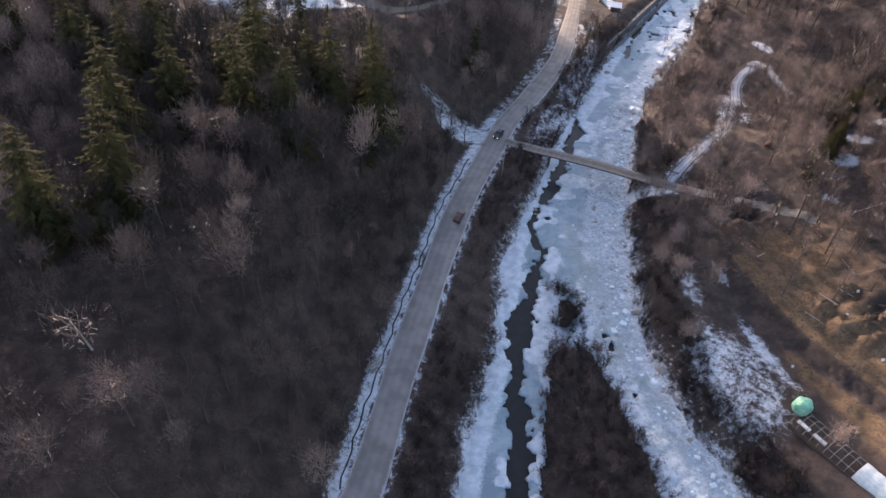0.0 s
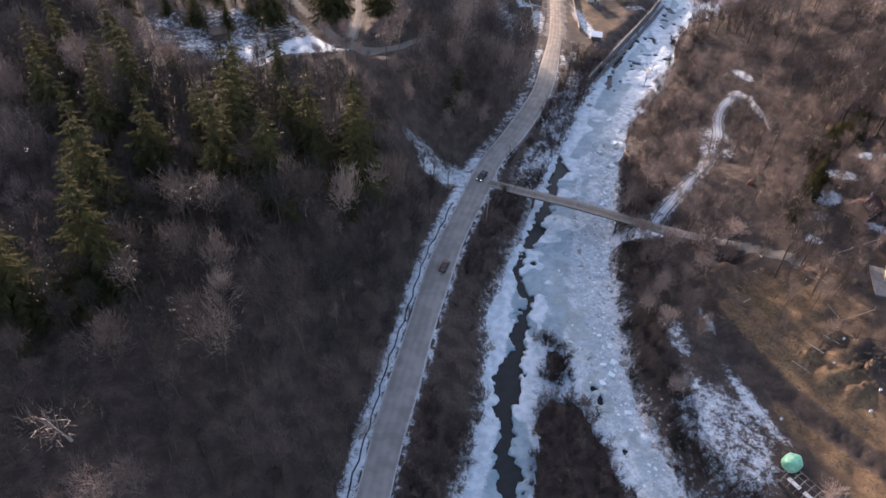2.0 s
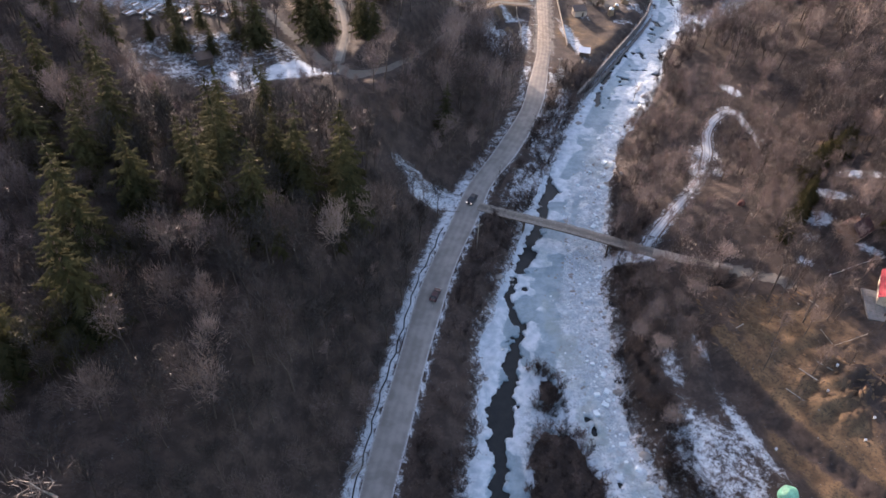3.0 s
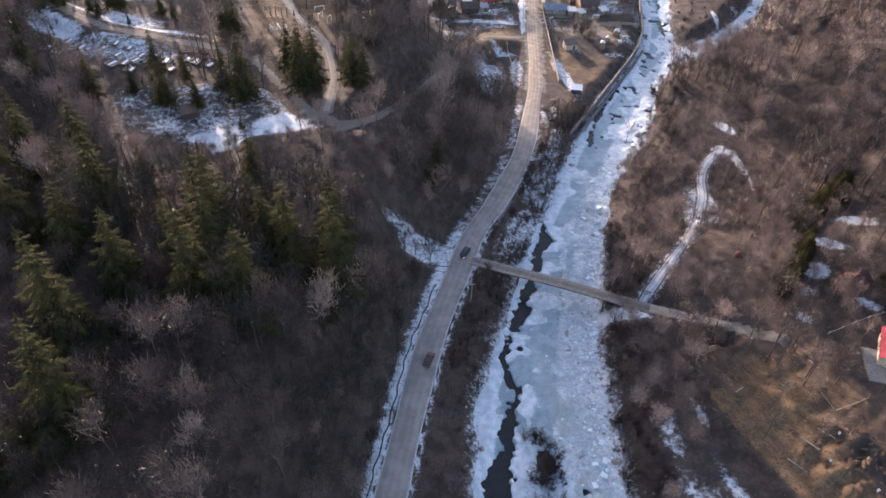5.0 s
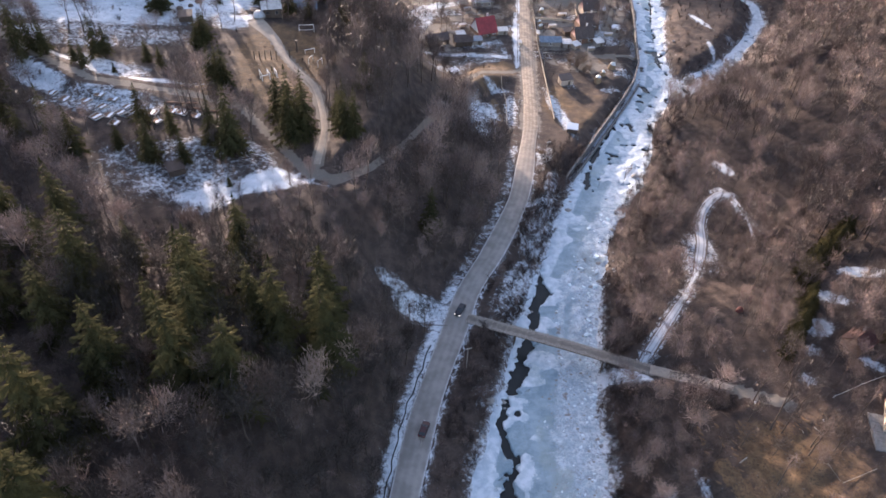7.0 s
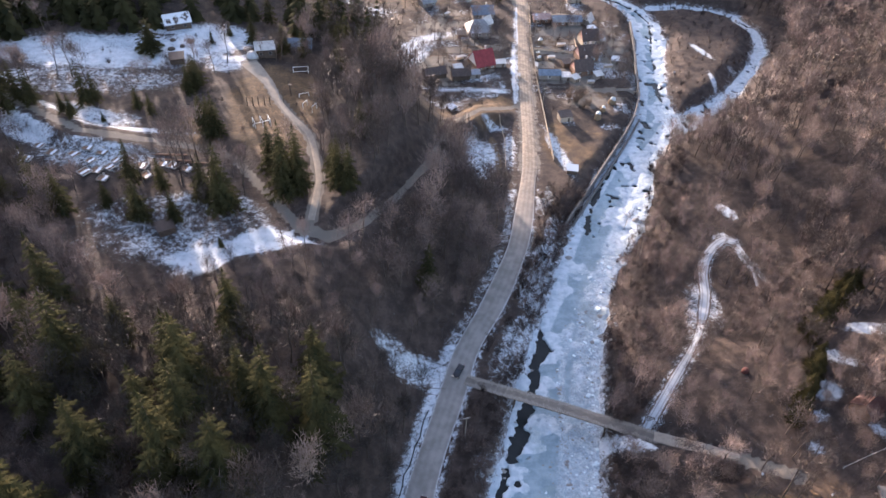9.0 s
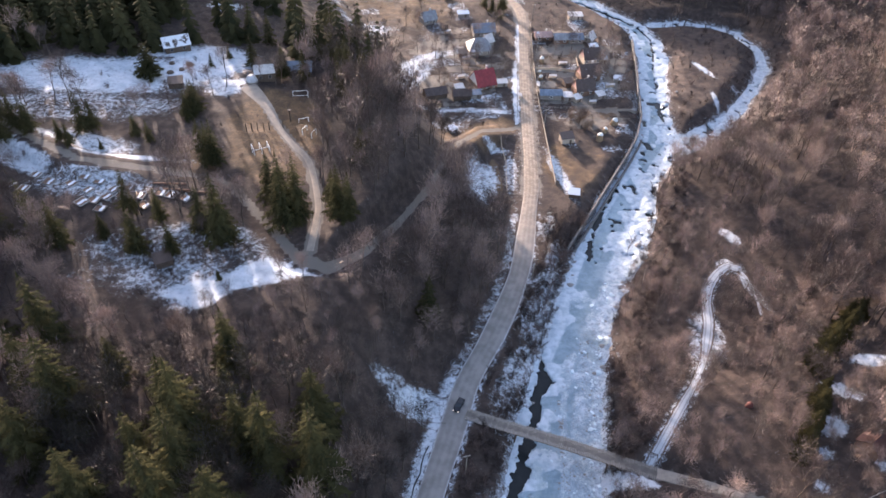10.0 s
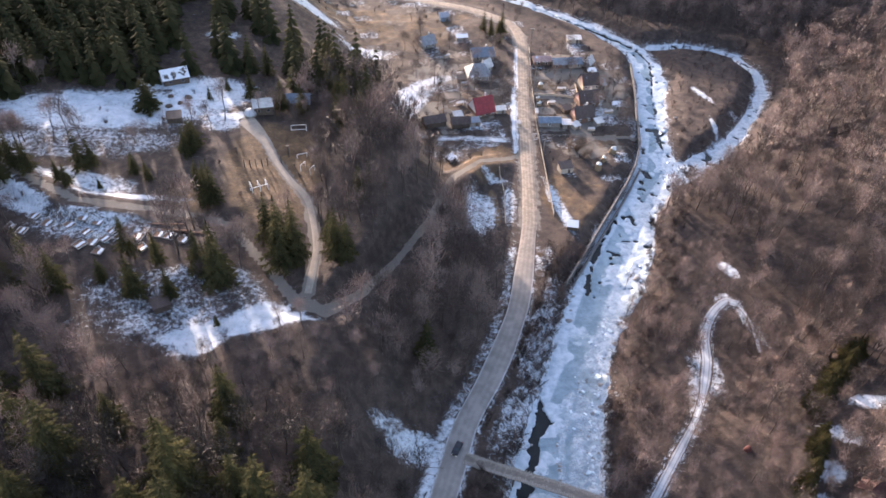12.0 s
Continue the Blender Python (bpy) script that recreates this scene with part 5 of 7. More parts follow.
# a loose belt of trees on the shaded river bank
x, y, rng = jittered(54, 84, 66, 142, 5.2, 33)
ok = (x > right_x(y) + 4) & (x < right_x(y) + 24 + 8 * smooth(105, 125, y)) & (rng.random(len(x)) < np.where(x < right_x(y) + 14, 0.5, 0.3) * np.where(y < 98, 0.35, 1.0)) & (along(BANK_TRACK, x, y)[0] > 3)
ok &= (np.hypot(x - 69, y - 144) > 8) & (spots(x, y, [(65, 84, 18, 8, 108, 1)]) < 0.5) & (np.hypot(x - 66, y - 70) > 6)
dense = [thing_tree("bank_tree", *bare_tree_shape(150 + k, 13, 3.9, 11, 760, 0.2, 0.12), BARK, PINK_TWIGS, "leafless tree with a rounded crown on the river bank", "tree") for k in range(3)]
for k, (px, py) in enumerate(zip(x[ok], y[ok])):
    s = float(rng.uniform(0.5, 0.8))
    ob = dense[k] if k < 3 else copy_thing(dense[k % 3], Matrix.Identity(4))
    ob.matrix_basis = Matrix.LocRotScale((px, py, h(px, py)), Euler((0, 0, float(rng.uniform(0, 6.28)))), (s * 1.15, s * 1.15, s))
    tagged(ob, "leafless tree with a rounded crown on the river bank", group="trees on the river bank")

# trees that stand over the hill wood; paler pinkish twigs imitate sun on their crowns
SUNLIT = [(-45.2, 131, 14), (-38.9, 117.3, 15), (-41.2, 102.2, 15), (-57.8, 115.3, 14), (-4.5, 144, 19), (-24.1, 122.1, 17), (-50.3, 102.8, 14), (-46, 81.3, 15), (-31, 84, 17),
          (-33.7, 100.2, 14), (-9, 139, 17), (-32.1, 93.5, 13), (-14, 130, 18), (-18, 158, 13), (-44, 170, 13), (-60, 172, 13)]
for k, (px, py, tall) in enumerate(SUNLIT):
    ob = copy_thing(dense[k % 3], Matrix.Identity(4))
    s = tall / 13.0
    ob.matrix_basis = Matrix.LocRotScale((px, py, h(px, py)), Euler((0, 0, k * 1.7)), (s * 0.82, s * 0.82, s))
    tagged(ob, "leafless tree above the dark wood, twigs paled for sunlight", "tree", "sunlit trees in the hill wood")

# broad hazel bushes in the fenced meadow
for k, (x, y, s) in enumerate([(82, 302, 1.0), (85.5, 305.5, 0.8), (79.5, 306, 0.7), (87, 300, 0.6), (84, 297.5, 0.7), (56, 240, 0.6)]):
    v, f = bush_shape(140 + k, 5.0, 3.8, 26, 26)
    ob = new("hazel_bush", mesh_arrays("hazel_bush", v, f, HAZEL))
    ob.matrix_basis = Matrix.LocRotScale((x, y, h(x, y)), Euler((0, 0, k)), (s, s, s))
    tagged(ob, "broad many-stemmed brown bush in the dry meadow", "bush", "bushes in the meadow")

# pale birches
model = thing_tree("birch_tree", *bare_tree_shape(61, 14, 3.4, 11, 150, 0.25, 0.11), BIRCH, PALE_TWIGS, "pale bare birch leaning out of the dark wood", "birch tree")
for k, (x, y, s, lean) in enumerate([(-50.2, 68, 1.25, 0.35), (-22, 125, 0.7, 0.1), (84, 214, 0.7, 0.1), (83, 229, 0.75, -0.1), (128.5, 145, 0.6, 0.2),
                                     (8, 128, 0.35, 0.1)]):
    ob = model if k == 0 else copy_thing(model, Matrix.Identity(4))
    ob.matrix_basis = Matrix.LocRotScale((x, y, h(x, y)), Euler((lean, lean * 0.5, k * 1.3)), (s, s, s))
    tagged(ob, group="pale birches")

# brush along the road, the banks and on the island
x, y, rng = jittered(-20, 200, -20, 470, 2.0, 17)
dr, dd = river_edge(x, y), along(ROAD, x, y)[0]
left_bank = (x > road_x(y)) & (x < left_x(y) + 3) & (y < 246)
isle = inside(ISLAND, x, y) < 0
bank = (x > right_x(y)) & (dr < 12) & (y < 300)
ok = (dr > 0.6) & (dd > 5.0) & (left_bank | isle | (bank & ((bumps(x, y, 9, 91) > 0.42) | (y < 115)) & ((y > 115) | (x < right_x(y) + 7.5))) | (np.hypot(x - 33.4, (y - 107) / 1.6) < 5.4))
ok &= np.abs((x - 58.8) * 0.42 + (y - 144.8) * 0.91) > np.where(np.abs(x - 58.8) < 8.5, 3.0, -1)
ok &= (along(BANK_TRACK, x, y)[0] > 2.4) & (along([(64, 146.8), (70, 144.4), (84, 138)], x, y)[0] > 3.0)
ok &= spots(x, y, [(64.5, 84, 16, 7, 108, 1)]) < 0.5
ok &= rng.random(len(x)) < np.where(bumps(x, y, 12, 92) > 0.38, 0.85, 0.25)
x, y = x[ok], y[ok]
places = np.stack([x, y, height(x, y), rng.uniform(0.55, 1.1, len(x))], -1)
# scrub on the near right bank and islet: shade put into darker twigs
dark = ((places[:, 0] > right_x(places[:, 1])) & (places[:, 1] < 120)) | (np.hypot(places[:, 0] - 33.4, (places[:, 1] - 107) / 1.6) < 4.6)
stuff("dark_scrub", BUSHES, np.repeat(places[dark], 3, 0) * [1, 1, 1, 0.8] + rng.normal(0, 0.8, (3 * int(dark.sum()), 4)) * [1, 1, 0, 0], 25, SHADE_BRUSH, "scrub on the steep river bank, twigs darkened for shade", "scrub", 0.1)
stuff("riverside_brush", BUSHES, places[~dark], 23, BRUSH, "tangled brown leafless brush along the river banks", "brush", 0.1)
# low shrubs on the meadow, the snowy slope and the gravel inside the river loop
x, y, rng = jittered(-125, 200, 175, 440, 4.0, 18)
ok = (open_land(x, y) > 0.5) & (spots(x, y, SNOW_HILL) < 0.8) & (rng.random(len(x)) < np.where(x > 118, 0.75, np.where(x > 20, 0.34, 0.10))) & (river_edge(x, y) > 1) & (along(ROAD, x, y)[0] > 5) & ((x < 20) | (y > 290)) & (along(HILL_ROAD, x, y)[0] > 3) & (along(LODGE_TRACK, x, y)[0] > 3)
x, y = x[ok], y[ok]
places = np.stack([x, y, height(x, y), rng.uniform(0.3, 0.7, len(x))], -1)
stuff("meadow_shrubs", BUSHES, places, 24, BRUSH, "low leafless shrubs dotted over meadow and gravel", "shrubs", 0.1)

# ---------------------------------------------------------------- builders for built things
def box(bm, at, size, turn=0.0, bevel=0.0):
    m = Matrix.Translation(at) @ Matrix.Rotation(radians(turn), 4, "Z") @ Matrix.Diagonal((*size, 1))
    made = bmesh.ops.create_cube(bm, size=1, matrix=m)
    if bevel:
        edges = list({e for v in made["verts"] for e in v.link_edges})
        bmesh.ops.bevel(bm, geom=edges, offset=bevel, segments=1, affect="EDGES")
    return bm


def beam(bm, a, b, r, r1=None, sides=6):
    """A round bar from a to b."""
    a, b = Vector(a), Vector(b)
    d = b - a
    m = Matrix.Translation((a + b) / 2) @ d.to_track_quat("Z", "Y").to_matrix().to_4x4()
    bmesh.ops.create_cone(bm, cap_ends=True, segments=sides, radius1=r, radius2=r if r1 is None else r1, depth=d.length, matrix=m)
    return bm


def solid(bm, verts, faces):
    vs = [bm.verts.new(v) for v in verts]
    for f in faces:
        bm.faces.new([vs[k] for k in f])
    return bm


def fresh():
    return bmesh.new()


def thing(name, label, category, m=None, group=""):
    ob = tagged(new(name), label, category, group)
    if m is not None:
        ob.matrix_basis = m
    return ob


def lowest(x, y, r):
    return min(h(x + a, y + b) for a in (-r, 0, r) for b in (-r, 0, r))


def slab(bm, a, b, c, d, thick):
    """A sloping board through four corners, with its thickness downwards."""
    pts = [Vector(p) for p in (a, b, c, d)]
    down = Vector((0, 0, -thick))
    return solid(bm, pts + [p + down for p in pts], [(0, 1, 2, 3), (7, 6, 5, 4), (0, 4, 5, 1), (1, 5, 6, 2), (2, 6, 7, 3), (3, 7, 4, 0)])


def house(name, label, x, y, turn, long, wide, wall_h, roof_h, wall, roof, gable=None, windows=2, chimney=True, hip=0.0, porch=False, over=0.45, group="village houses", category="house", trim=None):
    z = lowest(x, y, min(long, wide) / 2)
    root = thing(name, label, category, pose(x, y, z, 0, 0, turn), group)
    a, b = long / 2, wide / 2
    bm = fresh()
    base = -0.5
    solid(bm, [(-a, -b, base), (a, -b, base), (a, b, base), (-a, b, base), (-a, -b, wall_h), (a, -b, wall_h), (a, b, wall_h), (-a, b, wall_h)],
          [(3, 2, 1, 0), (0, 1, 5, 4), (1, 2, 6, 5), (2, 3, 7, 6), (3, 0, 4, 7), (4, 5, 6, 7)])
    part("wall", bm, wall, root)
    c, e, top = a + over, b + over, wall_h + roof_h
    low = wall_h - over * roof_h / b
    inset = hip * long
    if not hip:
        for s in (-1, 1):
            bm = fresh()
            solid(bm, [(s * (a - 0.06), -b, wall_h), (s * (a - 0.06), b, wall_h), (s * (a - 0.06), 0, top - 0.08), (s * (a - 0.20), -b, wall_h), (s * (a - 0.20), b, wall_h), (s * (a - 0.20), 0, top - 0.08)],
                  [(0, 1, 2), (5, 4, 3), (0, 3, 4, 1), (1, 4, 5, 2), (2, 5, 3, 0)])
            part("gable", bm, gable or wall, root)
    for s in (-1, 1):
        bm = fresh()
        pts = [(-c, s * e, low), (c, s * e, low), (c - inset, 0, top), (-c + inset, 0, top)]
        slab(bm, *(pts if s < 0 else pts[::-1]), 0.16)
        part("roof", bm, roof, root)
        if hip:
            bm = fresh()
            q = [(s * c, -s * e, low), (s * c, s * e, low), (s * (c - inset), 0, top)]
            solid(bm, q + [(p[0], p[1], p[2] - 0.16) for p in q], [(0, 1, 2), (5, 4, 3), (0, 3, 4, 1), (1, 4, 5, 2), (2, 5, 3, 0)])
            part("roof", bm, roof, root)
    for s in (-1, 1):
        for k in range(windows):
            wx = -a + long * (k + 0.5) / windows
            bm = box(fresh(), (wx, s * (b + 0.02), wall_h * 0.55), (1.1, 0.12, 1.2))
            w = part("window", bm, trim or WHITE_PAINT, root)
            part("pane", box(fresh(), (wx, s * (b + 0.075), wall_h * 0.55), (0.86, 0.03, 0.96)), GLASS, w)
    if windows:
        part("door", box(fresh(), (a + 0.03, b * 0.4, 1.0), (0.10, 0.95, 2.0)), BROWN_WALL, root)
    if chimney:
        bm = box(fresh(), (long * 0.2, wide * 0.12, top + 0.1), (0.55, 0.55, 1.3))
        box(bm, (long * 0.2, wide * 0.12, top + 0.78), (0.72, 0.72, 0.12))
        part("chimney", bm, CONCRETE, root)
    if porch:
        bm = fresh()
        slab(bm, (-a - 2.4, -b * 0.55, wall_h * 0.75), (-a - 0.3, -b * 0.55, wall_h * 0.75), (-a - 0.3, 0, wall_h + roof_h * 0.55), (-a - 2.4, 0, wall_h + roof_h * 0.55), 0.12)
        slab(bm, (-a - 2.4, 0, wall_h + roof_h * 0.55), (-a - 0.3, 0, wall_h + roof_h * 0.55), (-a - 0.3, b * 0.55, wall_h * 0.75), (-a - 2.4, b * 0.55, wall_h * 0.75), 0.12)
        p = part("porch", bm, PALE_ROOF, root)
        for s in (-1, 1):
            part("post", box(fresh(), (-a - 2.2, s * b * 0.5, wall_h * 0.37 - 0.2), (0.18, 0.18, wall_h * 0.75 + 0.3)), PALE_WOOD, p)
    return root


def shed(label, x, y, turn, long, wide, wall_h, rise, wall, roof, name="shed", group="sheds"):
    """A small hut with a single sloping roof."""
    z = lowest(x, y, wide / 2)
    root = thing(name, label, "shed", pose(x, y, z, 0, 0, turn), group)
    a, b = long / 2, wide / 2
    bm = solid(fresh(), [(-a, -b, -0.4), (a, -b, -0.4), (a, b, -0.4), (-a, b, -0.4), (-a, -b, wall_h), (a, -b, wall_h), (a, b, wall_h + rise), (-a, b, wall_h + rise)],
               [(3, 2, 1, 0), (0, 1, 5, 4), (1, 2, 6, 5), (2, 3, 7, 6), (3, 0, 4, 7), (4, 5, 6, 7)])
    part("wall", bm, wall, root)
    o, k = 0.3, rise / wide
    bm = slab(fresh(), (-a - o, -b - o, wall_h + 0.10 - o * k), (a + o, -b - o, wall_h + 0.10 - o * k), (a + o, b + o, wall_h + rise + 0.10 + o * k), (-a - o, b + o, wall_h + rise + 0.10 + o * k), 0.10)
    part("roof", bm, roof, root)
    part("door", box(fresh(), (0.2 * long, -b - 0.03, 0.9), (0.85, 0.06, 1.8)), DARK_WOOD, root)
    return root


def fence(label, line, post_h=1.3, gap=2.5, rails=2, material=None, boards=False, group="fences"):
    material = material or GREY_WOOD
    x0, y0 = line[0]
    root = thing("fence", label, "fence", pose(x0, y0, h(x0, y0)), group)
    base = Vector((x0, y0, h(x0, y0)))
    me_post = None
    last = None
    for p, q in zip(line, line[1:]):
        n = max(1, int(math.hypot(q[0] - p[0], q[1] - p[1]) / gap))
        for k in range(n + (q == line[-1])):
            f = k / n
            x, y = p[0] + (q[0] - p[0]) * f, p[1] + (q[1] - p[1]) * f
            at = Vector((x, y, h(x, y))) - base
            if me_post is None:
                ob = part("post", box(fresh(), (0, 0, post_h / 2 - 0.25), (0.13, 0.13, post_h + 0.5)), material, root)
                me_post = ob.data
            else:
                ob = new("post", me_post)
                ob.parent = root
            ob.location = at
            if last is not None:
                for r in range(rails):
                    up = Vector((0, 0, post_h * (0.45 + 0.45 * r / max(rails - 1, 1))))
                    bm = fresh()
                    if boards:
                        side = (at - last).cross(Vector((0, 0, 1))).normalized() * 0.05
                        a, b = last + side, at + side
                        slab(bm, a + Vector((0, 0, post_h)), b + Vector((0, 0, post_h)), b + Vector((0, 0, post_h)) + side, a + Vector((0, 0, post_h)) + side, post_h * 0.95)
                        part("panel", bm, material, root)
                        break
                    beam(bm, last + up, at + up, 0.055, sides=4)
                    part("rail", bm, material, root)
            last = at
    return root


# ---------------------------------------------------------------- bridge
A, B = Vector((22.5, 165.9, 0)), Vector((67.5, 145.2, 0))
axis = (B - A).normalized()
side = Vector((-axis.y, axis.x, 0))
length = (B - A).length
bridge = thing("bridge", "narrow earth-covered timber bridge over the frozen river", "bridge", Matrix.Translation((A.x, A.y, 0)))


def level(s):
    return 4.75 + 1.15 * smooth(0, 30, s)


bm = fresh()
deck_rows = []
n = 30
for k in range(n + 1):
    s = length * k / n
    for off, dz in ((-1.55, -0.08), (-0.8, 0.02), (0, 0.08), (0.8, 0.02), (1.55, -0.08)):
        p = axis * s + side * (off + 0.08 * math.sin(k * 1.7 + off))
        deck_rows.append((p.x, p.y, float(level(s)) + dz))
faces = [(k * 5 + c, k * 5 + c + 5, k * 5 + c + 6, k * 5 + c + 1) for k in range(n) for c in range(4)]
part("deck", solid(bm, deck_rows, [f[::-1] for f in faces]), DECK, bridge, "trodden earth deck")
rnd = random.Random(9)
plank = box(fresh(), (0, 0, 0), (0.26, 3.6, 0.16))
pob = part("plank", plank, GREY_WOOD, bridge)
for k in range(110):
    s = length * (k + 0.5) / 110
    ob = pob if k == 0 else new("plank", pob.data)
    ob.parent = bridge
    p = axis * s + side * rnd.uniform(-0.16, 0.16)
    ob.matrix_basis = Matrix.Translation((p.x, p.y, float(level(s)) - 0.045 + rnd.uniform(-0.03, 0.02))) @ Matrix.Rotation(math.atan2(axis.y, axis.x) + rnd.gauss(0, 0.02), 4, "Z")
for off in (-1.3, 0, 1.3):
    for k in range(6):
        a, b = axis * length * k / 6 + side * off, axis * length * (k + 1) / 6 + side * off
        part("girder", beam(fresh(), (a.x, a.y, float(level(length * k / 6)) - 0.5), (b.x, b.y, float(level(length * (k + 1) / 6)) - 0.5), 0.2), DARK_WOOD, bridge)
for s in (13.5, 37.0):
    bm = fresh()
    for off in (-0.8, 0, 0.8):
        p = axis * s + side * off
        beam(bm, (p.x, p.y, -1.8), (p.x, p.y, float(level(s)) - 0.6), 0.19)
    a, b = axis * s - side * 1.3, axis * s + side * 1.3
    beam(bm, (a.x, a.y, float(level(s)) - 0.62), (b.x, b.y, float(level(s)) - 0.62), 0.17)
    part("trestle", bm, DARK_WOOD, bridge)
road_strip("bridge_lane", [(66.5, 145.7), (71, 144.0), (75.5, 142.4), (80, 140.2), (84.5, 137.8)], lambda y: (0.7 + 0.75 * float(smooth(137, 142, y))) * (1 + 0.04 * math.sin(y * 2.1)), lambda x, y, p: max(h(p.x, p.y), 5.9 if p.x < 76 else 0) + 0.22, EARTH, "trodden earth lane climbing from the bridge", 5, 0.05)


# ---------------------------------------------------------------- cars on the road
def car(label, x, y, turn, paint_, lit=False):
    root = thing("car", label, "car", pose(x, y, ROAD_Z + 0.2, 0, 0, turn), "cars on the road")
    # length along local x, nose at +x
    side_line = [(-2.15, 0.35), (-2.15, 0.85), (-2.0, 0.98), (-1.0, 1.02), (0.95, 0.98), (1.95, 0.82), (2.15, 0.62), (2.15, 0.35)]
    bm = fresh()
    rows_ = [(-0.86, 0.94), (-0.80, 1.0), (0.80, 1.0), (0.86, 0.94)]
    vs = [[bm.verts.new((px * (1.0 if abs(w) < 0.85 else 0.985), w, 0.62 + (pz - 0.62) * s)) for px, pz in side_line] for w, s in rows_]
    for r in range(3):
        for k in range(len(side_line)):
            m = (k + 1) % len(side_line)
            bm.faces.new((vs[r][k], vs[r][m], vs[r + 1][m], vs[r + 1][k]))
    bm.faces.new(vs[0][::-1])
    bm.faces.new(vs[3])
    body = part("body", bm, paint_, root)
    bm = solid(fresh(), [(-1.95, -0.74, 0.98), (0.95, -0.74, 0.96), (0.95, 0.74, 0.96), (-1.95, 0.74, 0.98), (-1.45, -0.60, 1.44), (0.15, -0.60, 1.46), (0.15, 0.60, 1.46), (-1.45, 0.60, 1.44)],
               [(3, 2, 1, 0), (0, 1, 5, 4), (1, 2, 6, 5), (2, 3, 7, 6), (3, 0, 4, 7), (4, 5, 6, 7)])
    cabin = part("cabin", bm, GLASS, root)
    part("roof", box(fresh(), (-0.65, 0, 1.46), (1.62, 1.22, 0.05), bevel=0.02), paint_, cabin)
    for sx in (-1.32, 1.35):
        for sy in (-0.80, 0.80):
            bm = beam(fresh(), (sx, sy - 0.10, 0.32), (sx, sy + 0.10, 0.32), 0.32, sides=14)
            w = part("wheel", bm, RUBBER, root)
            part("rim", beam(fresh(), (sx, sy - 0.115, 0.32), (sx, sy + 0.115, 0.32), 0.19, sides=10), STEEL, w)
    for sy in (-0.62, 0.62):
        part("headlight", box(fresh(), (2.12, sy, 0.66), (0.10, 0.26, 0.12), bevel=0.02), HEAD_LAMP if lit else WHITE_PAINT, root)
        part("tail_light", box(fresh(), (-2.13, sy, 0.80), (0.08, 0.30, 0.14), bevel=0.02), ROSE_ROOF, root)
        part("mirror", box(fresh(), (0.65, sy * 1.5, 1.0), (0.12, 0.2, 0.14), bevel=0.03), paint_, root)
    return root


car("black car with headlights on driving along the road", 20.8, 168.2, 241, CAR_BLACK, True)
car("dark red car driving along the slushy road", 9.0, 131.8, 68, CAR_DARK)


# ---------------------------------------------------------------- village on the road's left
# most walls are brown or grey to put the backlit fronts' shade in colour
house("house", "white-gabled house with a dark red sheet roof", 46.8, 333, 20, 9, 9.0, 1.9, 5.4, BROWN_WALL, RED_ROOF, WHITE_WALL, 3, True, over=0.25)
house("house", "house with a grey hipped roof and pale dormers", 49, 365, 5, 10.5, 9.2, 3.0, 4.0, GREY_WOOD, GREY_ROOF, WHITE_WALL, 3, True, hip=0.32)
house("house", "small house with a blue-grey sheet roof", 53, 383.5, 6, 10.5, 7.5, 2.8, 2.8, GREY_WOOD, BLUE_ROOF, WHITE_WALL, 2)
house("house", "low house with a bright white gable and a grey roof", 27, 396, 25, 7.0, 6.0, 2.6, 3.2, GREY_WOOD, GREY_ROOF, WHITE_WALL, 2)
house("barn", "weathered dark plank barn in the village", 25.5, 324, 15, 9, 5.5, 2.8, 1.8, DARK_WOOD, DARK_ROOF, None, 0, False, group="barns", category="barn")
house("barn", "dark plank barn beside a small white-roofed shed", 36.5, 322.5, 4, 7.5, 5, 2.8, 1.8, DARK_WOOD, DARK_ROOF, None, 0, False, group="barns", category="barn")
house("house", "white-roofed annex beside the hipped house", 53.4, 370.5, 40, 4.6, 4.2, 3.2, 2.8, GREY_WOOD, PALE_ROOF, WHITE_WALL, 1, False)
shed("small shed with a white roof behind the barn", 36, 327.5, 15, 3.6, 3.0, 2.4, 0.7, GREY_WOOD, PALE_ROOF)
shed("small blue-grey roofed shed in the yard", 42.5, 322.5, 5, 4, 3, 2.2, 0.6, GREY_WOOD, BLUE_ROOF)
shed("low shed with pale roof beside the road", 55, 332, 5, 4.2, 2.4, 2.0, 0.5, GREY_WOOD, PALE_ROOF)
shed("grey plank shed near the far houses", 45, 401, 6, 5.5, 2.4, 2.0, 0.5, GREY_WOOD, SNOW_ROOF)
shed("blue shed at the edge of the far field", 38, 424, 10, 5, 4, 2.4, 0.9, BLUE_ROOF, BLUE_ROOF)
shed("collapsed plank shed by the side road", 30.5, 298, 40, 3.4, 2.6, 1.3, 0.5, GREY_WOOD, PATCHY_ROOF)

# ---------------------------------------------------------------- village between road and river
# here too dark wall colours stand for shade on the fronts
house("house", "long outhouse with a blue-grey metal roof", 74.5, 322.5, -2, 9.0, 4.6, 2.6, 1.3, GREY_WOOD, BLUE_ROOF, None, 1, False)
shed("small blue-roofed shed beside the outhouse", 81.6, 320.8, -2, 3.6, 3.2, 2.2, 0.5, GREY_WOOD, PALE_ROOF)
house("house", "brown-roofed house with a white plastered front", 99, 354, 8, 7.8, 6.8, 2.8, 4.0, CREAM_WALL, DARK_ROOF, PINK_ROOF, 3, over=0.25)
house("house", "dark timber house with a pale gable", 94.5, 339, 10, 9, 7, 2.8, 4.2, BROWN_WALL, DARK_ROOF, PINK_ROOF, 2, over=0.2)
